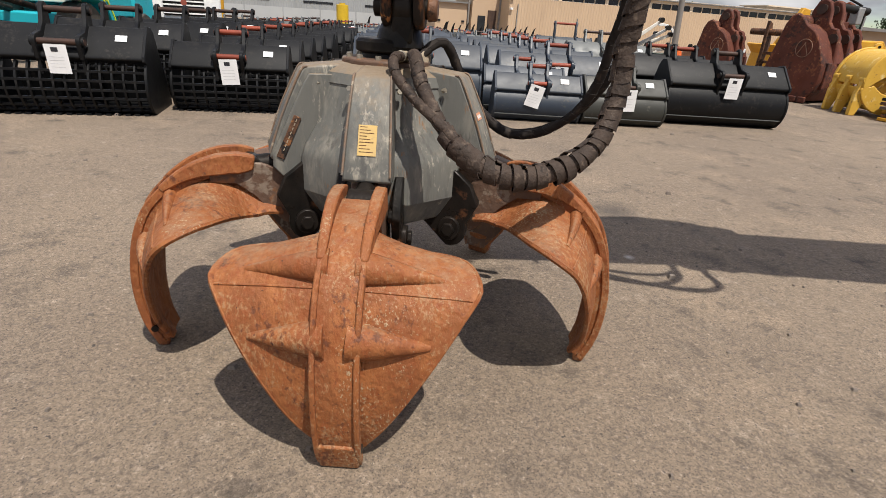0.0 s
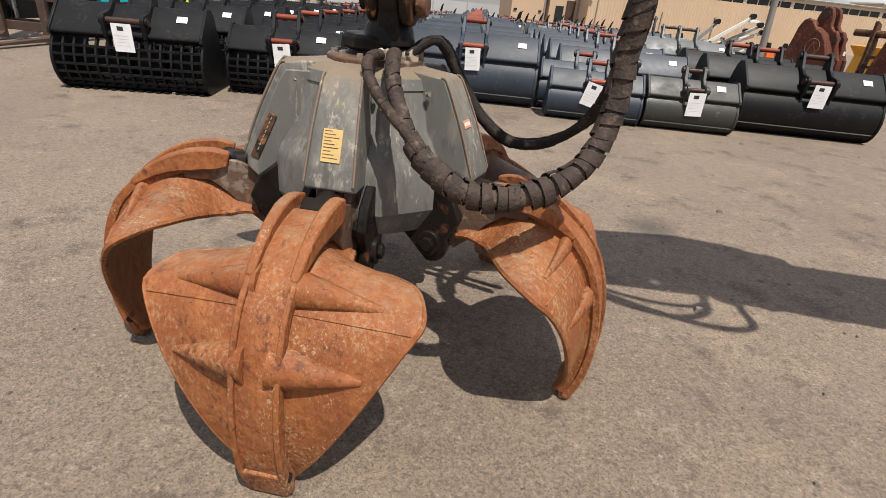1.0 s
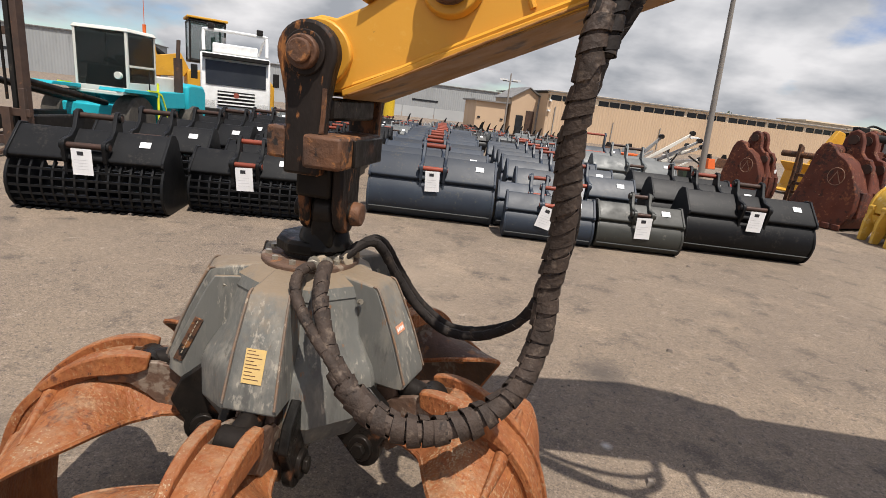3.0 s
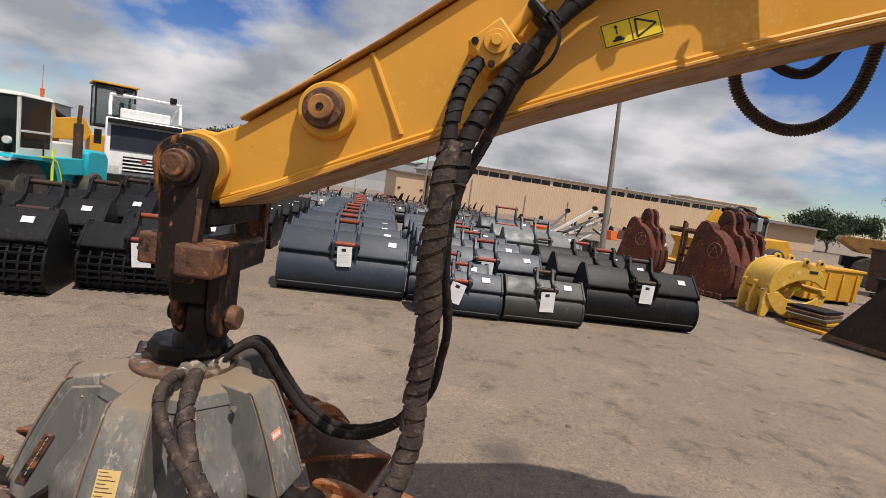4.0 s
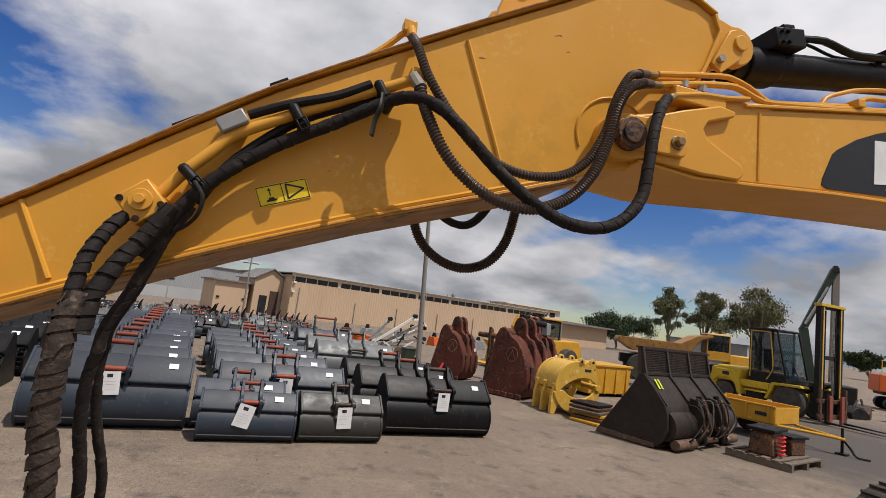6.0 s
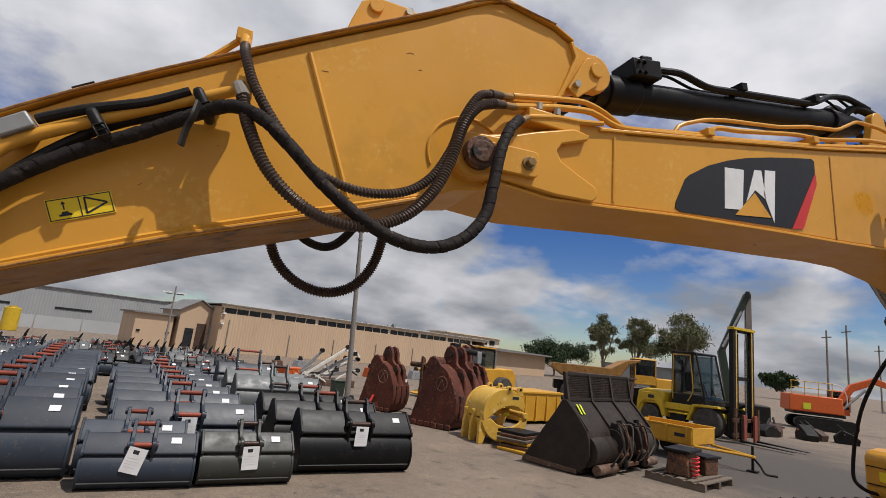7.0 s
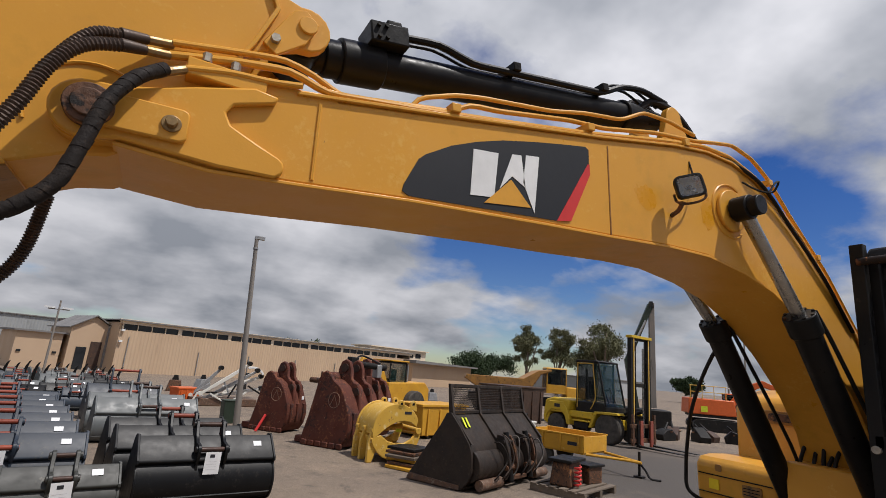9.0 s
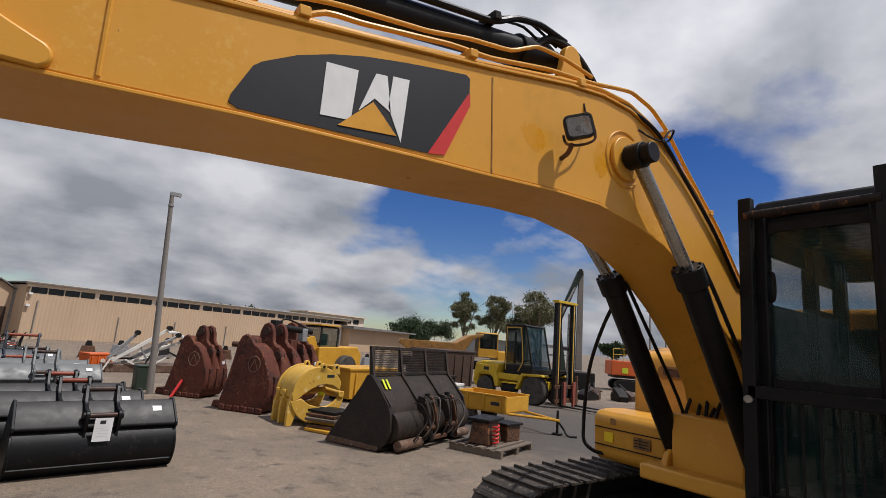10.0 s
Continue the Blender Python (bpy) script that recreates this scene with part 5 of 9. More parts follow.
part("spring_hose", tube(BM(), [(1.355, 2.34, 3.08), (1.37, 2.25, 2.99), (1.42, 2.21, 2.86), (1.51, 2.18, 2.725), (1.63, 2.17, 2.605), (1.80, 2.17, 2.555), (1.97, 2.18, 2.59), (2.09, 2.19, 2.685), (2.17, 2.20, 2.84), (2.21, 2.21, 2.99), (2.28, 2.23, 3.13), (2.36, 2.27, 3.185)], 0.0175, 10, 8, ring=coil_ring), SPRING_HOSE, ex, "hose in a brown coiled spring guard", **HP)
for p, q in (((2.36, 2.245, 3.13), (2.50, 2.31, 3.185)), ((2.35, 2.265, 3.18), (2.50, 2.34, 3.25)), ((2.44, 2.225, 3.035), (2.56, 2.29, 3.14)), ((1.35, 2.355, 3.115), (1.362, 2.30, 3.03))):
    fp = Vector(p).lerp(Vector(q), 0.5)
    part("hose_fitting", cyl(BM(), p, fp, 0.023, 0.018, n=12), SPRING_HOSE if p[0] > 2 else MACHINE_YELLOW, ex, "", 0.002, **HP)
    part("hose_nut", cyl(BM(), fp, q, 0.017, n=8), BRASS if p[0] > 2 else MACHINE_YELLOW, ex, "", 0.002, **HP)
part("spring_hose", tube(BM(), [(1.53, 2.90, 2.66), (1.585, 2.93, 2.455), (1.65, 2.95, 2.335), (1.765, 2.96, 2.26), (1.90, 2.96, 2.245), (2.03, 2.95, 2.31), (2.115, 2.94, 2.46), (2.15, 2.92, 2.72)], 0.025, 10, 8, ring=coil_ring), SPRING_HOSE, ex, "hose in a dark coiled guard beyond the stick", **HP)
part("black_hose", tube(BM(), [(1.58, 2.88, 2.70), (1.66, 2.90, 2.555), (1.76, 2.90, 2.475), (1.87, 2.90, 2.475), (1.96, 2.90, 2.58), (2.02, 2.88, 2.75)], 0.022, 10, 8), BLACK_RUBBER, ex, **HP)

# hose bundle down to the grapple


def torn(f):
    """Slack of the wrap along the bundle: torn loose at its lowest bend."""
    return 0.28 * max(0.0, 1 - abs(f - 0.80) / 0.20) + (0.35 if 0.655 < f < 0.70 else 0.0)


wrap_hose("wrapped_hose", [(0.490, 2.125, 1.90), (0.475, 2.105, 1.78), (0.505, 2.10, 1.60), (0.570, 2.10, 1.40), (0.605, 2.10, 1.20), (0.605, 2.085, 1.03), (0.562, 2.03, 0.90), (0.468, 1.97, 0.82), (0.34, 1.925, 0.785), (0.22, 1.91, 0.80), (0.11, 1.93, 0.86), (0.07, 1.955, 0.90)], 0.033, HOSE_WRAP, "thick hose bundle in worn spiral wrap", 0.042, 5, torn)
wrap_hose("wrapped_hose", [(0.15, 1.92, 0.835), (0.08, 1.95, 0.895), (0.03, 1.98, 0.95), (-0.03, 2.05, 1.04), (-0.06, 2.12, 1.105), (-0.08, 2.19, 1.115)], 0.0225, HOSE_WRAP, "hose in spiral wrap", 0.04, 6)
wrap_hose("wrapped_hose", [(0.53, 2.235, 2.155), (0.505, 2.20, 2.11), (0.482, 2.15, 2.02), (0.473, 2.125, 1.92), (0.478, 2.11, 1.80)], 0.021, SLEEVE, "thin hose in spiral wrap", 0.036, 7)
wrap_hose("wrapped_hose", [(0.66, 2.215, 2.20), (0.60, 2.20, 2.09), (0.555, 2.17, 2.00), (0.52, 2.14, 1.90), (0.51, 2.12, 1.78)], 0.026, SLEEVE, "", 0.042, 8)
wrap_hose("wrapped_hose", [(0.13, 1.905, 0.86), (0.06, 1.94, 0.92), (-0.04, 2.0, 0.99), (-0.115, 2.06, 1.06), (-0.135, 2.12, 1.105), (-0.125, 2.19, 1.11)], 0.0165, HOSE_WRAP, "thin hose in spiral wrap", 0.032, 9)
for dy, dx, r, sd in ((0.0, 0.0, 0.0175, 11), (0.055, 0.045, 0.0145, 12)):
    wrap_hose("sleeved_hose", [(-0.085, 2.33 + dy, 1.10), (-0.02, 2.40 + dy, 1.155), (0.02, 2.45 + dy, 1.13), (0.07, 2.50 + dy, 1.02), (0.16, 2.54 + dy, 0.88), (0.28, 2.55 + dy, 0.80), (0.42, 2.52 + dy, 0.82), (0.54 + dx * 0.5, 2.46 + dy, 0.92), (0.605 + dx, 2.40 + dy, 1.08), (0.605 + dx, 2.34 + dy, 1.30), (0.535 + dx * 0.5, 2.30 + dy, 1.55), (0.515, 2.28 + dy, 1.75), (0.575, 2.27 + dy, 1.92), (0.64, 2.27 + dy * 0.3, 2.10), (0.70, 2.28, 2.22)], r, SLEEVE, "dark hose in a dusty sleeve", 0.05, sd, None, 0.92, 12, 0.08)
for p, q in (((-0.08, 2.19, 1.115), (-0.11, 2.27, 1.10)), ((-0.125, 2.19, 1.11), (-0.15, 2.26, 1.10)), ((-0.085, 2.33, 1.10), (-0.14, 2.33, 1.095)), ((-0.085, 2.38, 1.10), (-0.14, 2.38, 1.095))):
    part("hose_fitting", cyl(BM(), p, q, 0.021, n=8), FITTING, ex, "", 0.002, **HP)

# cab: posts and guard bars round dark glass
cy0, cy1 = 1.28, 1.98
cab = part("cab", box(box(BM(), (8.45, 1.63, 1.55), (0.10, 0.70, 0.70)), (8.45, 1.63, 3.02), (0.10, 0.70, 0.30)), DIRTY_BLACK, ex, "black operator cab with guard frame and tinted glass", 0.01, **W)
part("rear_glass", box(BM(), (8.45, 1.63, 2.39), (0.01, 0.60, 0.98)), CAB_GLASS, cab, **W)
part("rear_mullion", box(BM(), (8.44, 1.66, 2.39), (0.06, 0.10, 0.98)), DIRTY_BLACK, cab, **W)
part("rear_mullion", box(BM(), (8.44, 1.63, 2.22), (0.06, 0.70, 0.10)), DIRTY_BLACK, cab, **W)
part("cab_floor", box(BM(), (7.68, 1.63, 1.26), (1.64, 0.70, 0.10)), DIRTY_BLACK, cab, "", 0.01, **W)
part("cab_roof", box(BM(), (7.66, 1.63, 3.20), (1.60, 0.72, 0.09), top=(0.96, 0.92)), DIRTY_BLACK, cab, "", 0.02, **W)
part("headlining", box(BM(), (7.66, 1.63, 3.08), (1.50, 0.60, 0.10)), CYL_BLACK, cab, "", 0.02, **W)
for x in (6.90, 7.75, 8.4):
    for y in (cy0 + 0.04, cy1 - 0.04):
        part("post", box(BM(), (x, y, 2.2), (0.09, 0.09, 1.95)), CYL_BLACK, cab, "", 0.012, **W)
part("side_glass", box(BM(), (7.32, cy0 + 0.015, 2.52), (0.78, 0.01, 1.15)), CAB_GLASS, cab, **W)
part("side_glass", box(BM(), (8.07, cy0 + 0.015, 2.52), (0.58, 0.01, 1.15)), CAB_GLASS, cab, **W)
# side towards the boom: dark trim round two small panes
fy = cy1 - 0.015
part("side_glass", box(BM(), (7.32, fy, 2.70), (0.74, 0.01, 0.36)), CAB_GLASS, cab, "small side pane", **W)
part("side_glass", box(BM(), (8.07, fy, 2.68), (0.54, 0.01, 0.22)), CAB_GLASS, cab, "small side pane", **W)
part("side_trim", box(BM(), (7.66, fy, 2.23), (1.48, 0.025, 0.58)), CYL_BLACK, cab, "", 0.006, **W)
part("side_trim", box(BM(), (7.66, fy, 2.97), (1.48, 0.025, 0.18)), CYL_BLACK, cab, "", 0.006, **W)
part("side_trim", box(BM(), (8.07, fy, 2.835), (0.58, 0.025, 0.09)), CYL_BLACK, cab, "", 0.004, **W)
part("side_trim", box(BM(), (8.07, fy, 2.545), (0.58, 0.025, 0.05)), CYL_BLACK, cab, "", 0.004, **W)
part("door_panel", box(BM(), (7.32, cy0 + 0.02, 1.62), (0.80, 0.03, 0.66)), DIRTY_BLACK, cab, "", 0.01, **W)
part("rear_panel", box(BM(), (8.07, cy0 + 0.02, 1.62), (0.60, 0.03, 0.66)), MACHINE_YELLOW, cab, "", 0.01, **W)
part("side_panel", box(BM(), (7.66, cy1 - 0.02, 1.62), (1.5, 0.03, 0.66)), DIRTY_BLACK, cab, "", 0.01, **W)
wsm = Matrix(((0, 1, 0, 6.91), (1, 0, 0, 0), (0, 0, 1, 0), (0, 0, 0, 1)))
part("windscreen", prism(BM(), round_rect(cy0 + 0.06, 1.99, cy1 - 0.06, 3.02, 0.07), 0.0, 0.01, wsm), CAB_GLASS, cab, "tinted windscreen", **W)
sur = BM()
outer_, inner_ = round_rect(cy0 + 0.02, 1.94, cy1 - 0.02, 3.08, 0.05, 5), round_rect(cy0 + 0.065, 1.995, cy1 - 0.065, 3.015, 0.07, 5)
quads(sur, [[wsm @ Vector((u, d, v)) for u, v in ring] for ring, d in ((outer_, -0.02), (inner_, -0.02), (inner_, 0.02), (outer_, 0.02))], caps=False)
part("windscreen_surround", sur, BLACK_RUBBER, cab, "black rubber windscreen seal", **W)
part("lower_windscreen", box(BM(), (6.91, 1.63, 1.60), (0.01, 0.60, 0.56)), CAB_GLASS, cab, "", **W)
gd = part("guard_frame", box(box(box(BM(), (6.78, cy0 - 0.005, 2.26), (0.06, 0.07, 2.12)), (6.78, cy1 + 0.0, 2.22), (0.06, 0.08, 2.06)), (6.78, 1.63, 1.90), (0.06, 0.72, 0.085)), CYL_BLACK, cab, "black steel front guard frame", 0.006, **W)
part("guard_bar", cyl(BM(), (6.76, cy0, 3.12), (6.76, cy1, 3.12), 0.030, n=14), LINK_DARK, gd, "worn brown cross pipe", **W)
part("guard_bar", box(BM(), (6.78, 1.63, 1.26), (0.06, 0.72, 0.06)), CYL_BLACK, gd, "", 0.006, **W)
for y, z1 in ((cy0, 3.32), (cy1, 3.25)):
    part("guard_brace", prism(BM(), [(6.78, z1 - 0.06), (6.78, z1), (7.12, z1 - 0.19), (7.12, z1 - 0.25)], y - 0.02, y + 0.02), CYL_BLACK, gd, "", 0.004, **W)
part("guard_brace", cyl(BM(), (7.05, cy0, 3.24), (7.05, cy1, 3.24), 0.022, n=10), CYL_BLACK, gd, **W)
for y in (cy0 + 0.02, cy1):
    part("bolt", cyl(BM(), (6.75, y, 1.85), (6.725, y, 1.85), 0.026, n=12), FITTING, gd, "", 0.003, **W)
for k in range(7):
    part("grille_bar", cyl(BM(), (6.80, cy0 + 0.08 + k * 0.09, 1.28), (6.80, cy0 + 0.08 + k * 0.09, 1.86), 0.009, n=6), CYL_BLACK, gd, **W)
part("grab_handle", tube(BM(), [(6.90, 1.90, 2.52), (6.86, 1.86, 2.54), (6.86, 1.86, 2.70), (6.90, 1.90, 2.72)], 0.011, 8, 4), CYL_BLACK, cab, **W)
seat = part("operator_seat", box(BM(), (7.85, 1.62, 1.75), (0.5, 0.42, 0.16)), BLACK_RUBBER, cab, "black operator seat", 0.03, **W)
part("seat_back", box(BM(), (8.08, 1.62, 2.12), (0.14, 0.38, 0.62)), BLACK_RUBBER, seat, "", 0.05, **W)
part("console", box(BM(), (7.45, 1.86, 1.75), (0.5, 0.12, 0.3)), DIRTY_BLACK, cab, "", 0.02, **W)
part("dash_monitor", box(BM(), (7.12, 1.40, 2.12), (0.06, 0.18, 0.16), m=Matrix()), DIRTY_BLACK, cab, "", 0.02, **W)
for y in (1.46, 1.80):
    part("joystick", tube(BM(), [(7.5, y, 1.7), (7.46, y, 1.9), (7.45, y, 2.0)], 0.02, 8, 3), BLACK_RUBBER, cab, **W)

# house, platform, tracks
house = part("house", prism(BM(), [(8.2, 1.25), (11.2, 1.25), (11.2, 2.26), (10.9, 2.34), (8.6, 2.20), (8.26, 2.12), (8.2, 2.0)], 2.86, 3.68), MACHINE_YELLOW, ex, "yellow engine house side", 0.05, **W)
hx = Matrix(((0, 1, 0, 8.19), (1, 0, 0, 0), (0, 0, 1, 0), (0, 0, 0, 1)))
part("lamp_recess", prism(BM(), round_rect(2.98, 1.87, 3.40, 2.00, 0.05), -0.012, 0.008, hx), BROWN_YELLOW, house, "", 0.004, **W)
part("lamp_glass", prism(BM(), round_rect(3.12, 1.895, 3.34, 1.975, 0.03), -0.02, -0.012, hx), LINK_RUST, house, "", 0.003, **W)
part("platform", box(BM(), (9.5, YC, 1.1), (2.9, 2.7, 0.22)), DIRTY_BLACK, ex, "", 0.02, **W)
part("rear_house", box(BM(), (9.8, 2.1, 1.95), (2.4, 1.9, 1.4)), MACHINE_YELLOW, ex, "yellow rear engine cover", 0.05, **W)
tb = part("toolbox", prism(BM(), [(7.62, 1.12), (7.68, 1.07), (8.5, 1.05), (8.5, 1.52), (7.78, 1.53), (7.66, 1.515), (7.60, 1.46)], 3.0, 3.74), MACHINE_YELLOW, ex, "yellow toolbox step ahead of the house", 0.035, **W)
tx = Matrix(((0, 1, 0, 7.6), (0.76, 0, 0, 0.70), (0, 0, 0.72, 0.312), (0, 0, 0, 1)))
part("seam", prism(BM(), [(3.08, 1.462), (3.96, 1.462), (3.96, 1.474), (3.08, 1.474)], -0.006, 0.01, tx), GREASE, tb, **W)
part("seam", prism(BM(), [(3.08, 1.245), (3.96, 1.245), (3.96, 1.255), (3.08, 1.255)], -0.006, 0.02, tx), GREASE, tb, **W)
part("vent", prism(BM(), round_rect(3.20, 1.29, 3.42, 1.43, 0.02), -0.006, 0.02, tx), BROWN_YELLOW, tb, "", 0.003, **W)
for k in range(3):
    part("vent_slat", prism(BM(), [(3.22, 1.32 + k * 0.035), (3.40, 1.32 + k * 0.035), (3.40, 1.33 + k * 0.035), (3.22, 1.33 + k * 0.035)], -0.012, -0.005, tx), GREASE, tb, **W)
part("sticker", prism(BM(), [(3.70, 1.30), (3.82, 1.30), (3.82, 1.42), (3.70, 1.42)], -0.004, 0.01, tx), WARN, tb, **W)
part("emblem", prism(BM(), round_rect(3.66, 1.52, 3.74, 1.60, 0.02), -0.004, 0.01, tx), BROWN_YELLOW, tb, **W)
for hy, hz in ((3.42, 2.66), (3.12, 2.60)):
    part("handrail", tube(BM(), [(8.55, hy, 2.12), (8.55, hy, hz - 0.05), (8.61, hy, hz), (9.3, hy, hz), (9.38, hy, hz - 0.05), (9.38, hy, 2.2)], 0.02, 8, 4), WARN, ex, "yellow handrail", **W)
part("bent_cable", tube(BM(), [(6.85, 2.98, 2.60), (7.02, 3.25, 2.30), (7.21, 3.50, 1.96), (7.38, 3.67, 1.62), (7.47, 3.75, 1.38), (7.50, 3.76, 1.22), (7.57, 3.70, 1.14), (7.66, 3.62, 1.12)], 0.017, 8, 6), BLACK_RUBBER, ex, "black cable bowed out beside the boom cylinder", **W)
part("swing_frame", box(box(BM(), (7.65, YC, 1.35), (0.55, 0.55, 0.55)), (7.45, YC, 1.16), (0.5, 0.9, 0.12)), MACHINE_YELLOW, ex, "", 0.02, **W)
rr = random.Random(4)
for k in range(9):
    y0 = 2.28 + 0.06 * k
    part("foot_hose", tube(BM(), [(7.62, y0, 1.72 + rr.uniform(-0.06, 0.10)), (7.50, y0 + rr.uniform(-0.03, 0.03), 1.56 + rr.uniform(-0.05, 0.05)), (7.47, y0 + rr.uniform(-0.04, 0.04), 1.38), (7.58, y0, 1.22)], 0.015, 6, 5), BLACK_RUBBER, ex, **W)
for y0 in (2.15, 2.82):
    part("cylinder_lug", prism(BM(), [(7.2, 1.1), (7.62, 1.1), (7.6, 1.3)] + arc(7.42, 1.22, 0.12, 10, 190, 6), y0, y0 + 0.05), MACHINE_YELLOW, ex, "", 0.01, **W)
for yc in (1.32, 3.78):
    prof = arc(6.75, 0.47, 0.45, 90, 270, 10) + arc(10.35, 0.47, 0.45, 270, 450, 10)
    tr = part("track", prism(BM(), [(x, z) for x, z in prof], yc - 0.22, yc + 0.22), DIRTY_BLACK, ex, "steel crawler track", **W)
    prof2 = arc(6.75, 0.47, 0.468, 90, 270, 12) + [(6.75 + 0.2 * q, 0.002) for q in range(1, 18)] + arc(10.35, 0.47, 0.468, 270, 450, 12) + [(10.35 - 0.2 * q, 0.938) for q in range(1, 18)]
    for i, (x, z) in enumerate(prof2):
        x2, z2 = prof2[(i + 1) % len(prof2)]
        ang = math.degrees(math.atan2(z2 - z, x2 - x))
        mm = pose((x + x2) / 2, yc, max(0.04, (z + z2) / 2), 0, -ang, 0)
        part("track_shoe", box(box(BM(), (0, 0, 0), (0.15, 0.60, 0.02), mm), (-0.03, 0, -0.022), (0.022, 0.60, 0.03), mm), TRACK_STEEL, tr, **W)
part("undercarriage", cyl(box(BM(), (8.5, YC, 0.6), (2.2, 1.9, 0.4)), (8.5, YC, 0.75), (8.5, YC, 1.0), 0.6, n=30), DIRTY_BLACK, ex, **W)


# ---- the grapple ----
gr = thing("orange_peel_grapple", GX, GY, 0, 0, "rusty orange-peel scrap grapple with grey housing and five tines", "grapple")
# hanger: link plates, cross bars, lower clevis
HG = dict(world=hanger_place)
link_out = arc(-0.345, 1.755, 0.098, -25, 205, 16) + [(-0.412, 1.62), (-0.408, 1.53), (-0.412, 1.40), (-0.285, 1.40), (-0.282, 1.53), (-0.275, 1.62)]
for y0, y1 in ((YN - 0.082, YN - 0.028), (YF + 0.03, YF + 0.085)):
    lk = part("link_plate", prism(BM(), link_out, y0, y1), LINK_DARK, gr, "greasy black link plate with rusty edges", 0.01, **HG)
    if y0 < YC:
        part("pin_head", disc_y(disc_y(BM(), -0.345, 1.755, y0 - 0.034, y0, 0.050, 24), -0.345, 1.755, y0 - 0.05, y0 - 0.03, 0.036, 20), LINK_RUST, lk, "rusty link pin", 0.005, **HG)
        part("pin_washer", disc_y(BM(), -0.345, 1.755, y0 - 0.012, y0, 0.066, 24), LINK_DARK, lk, "", 0.003, **HG)
    part("edge_weld", tube(BM(), [(-0.277, y0 - 0.001, 1.66), (-0.279, y0 - 0.001, 1.58), (-0.284, y0 - 0.001, 1.53)], 0.008, 6, 4), LINK_RUST, lk, "", **HG)
part("link_web", box(BM(), (-0.335, YC, 1.60), (0.10, 0.40, 0.07)), GREASE, gr, "", 0.01, **HG)
bar = part("cross_bar", box(BM(), (-0.264, 2.415, 1.478), (0.128, 0.37, 0.098)), LINK_RUST, gr, "rust-orange cross bar of the hanger", 0.010, **HG)
part("bar_cheek", box(BM(), (-0.196, 2.46, 1.475), (0.012, 0.27, 0.085)), GREASE, bar, "greasy black side", 0.004, **HG)
part("cross_bar", box(BM(), (-0.435, 2.43, 1.49), (0.085, 0.30, 0.098)), LINK_RUST, gr, "rust-orange cross bar of the hanger", 0.010, **HG)
part("hanger_core", box(BM(), (-0.335, 2.44, 1.42), (0.125, 0.22, 0.20)), GREASE, gr, "", 0.012, **HG)
KY = 2.42
for x0 in (-0.395, -0.272):
    part("clevis_plate", prism(BM(), [(KY - 0.085, 1.44), (KY + 0.085, 1.44), (KY + 0.08, 1.29)] + arc(KY, 1.268, 0.072, 0, -180, 8) + [(KY - 0.08, 1.29)], 0, 0.040, Matrix(((0, 1, 0, x0), (1, 0, 0, 0), (0, 0, 1, 0), (0, 0, 0, 1)))), LINK_DARK, gr, "", 0.010, **HG)
pin = part("clevis_pin", cyl(BM(), (-0.43, KY, 1.268), (-0.205, KY, 1.268), 0.034, n=20), GREASE, gr, "", 0.004, **HG)
part("pin_cap", cyl(BM(), (-0.222, KY, 1.268), (-0.185, KY, 1.268), 0.043, 0.038, n=20), LINK_RUST, pin, "rusty pin cap", 0.006, **HG)
part("swivel_lug", box(cyl(BM(), (-0.352, KY, 1.268), (-0.276, KY, 1.268), 0.064, n=20), (-0.314, KY + 0.01, 1.205), (0.082, 0.13, 0.12)), GREASE, gr, "", 0.012, **HG)
part("swivel_foot", lathe(BM(), [(0.03, 1.22), (0.07, 1.215), (0.085, 1.19), (0.095, 1.15), (0.10, 1.13)], 16, (-0.335, KY + 0.03)), GREASE, gr, "", 0.004, **HG)
part("rotator_top", lathe(BM(), [(0.05, 1.163), (0.125, 1.158), (0.135, 1.145), (0.135, 1.112), (0.10, 1.10)], 10, (GX + 0.005, GY + 0.03)), GREASE, gr, "greasy black rotator plate", 0.004, **W)
part("rotator_body", lathe(BM(), [(0.10, 1.11), (0.105, 1.09), (0.105, 1.06), (0.11, 1.05)], 24, (GX, GY + 0.03)), GREASE, gr, **W)
fl = part("rotator_flange", lathe(BM(), [(0.10, 1.088), (0.172, 1.086), (0.178, 1.08), (0.178, 1.055), (0.12, 1.05)], 30, (GX, GY + 0.02)), TINE_DARK, gr, "rust-brown bolted flange", 0.003, **W)
for k in range(12):
    t = k * math.pi / 6
    part("bolt", cyl(BM(), (GX + 0.152 * math.cos(t), GY + 0.02 + 0.152 * math.sin(t), 1.08), (GX + 0.152 * math.cos(t), GY + 0.02 + 0.152 * math.sin(t), 1.10), 0.012, n=6), FITTING, fl, **W)
for k in range(4):
    t = radians(-60 + 40 * k)
    part("manifold_port", cyl(BM(), (GX + 0.02 + 0.10 * math.cos(t), GY + 0.03 + 0.10 * math.sin(t), 1.09), (GX + 0.02 + 0.155 * math.cos(t), GY + 0.03 + 0.155 * math.sin(t), 1.10), 0.026, n=10), DUST_TOP, gr, "", 0.003, **W)


def radial(a):
    return Matrix.Translation((GX, GY, 0)) @ pose(0, 0, 0, 0, 0, a)


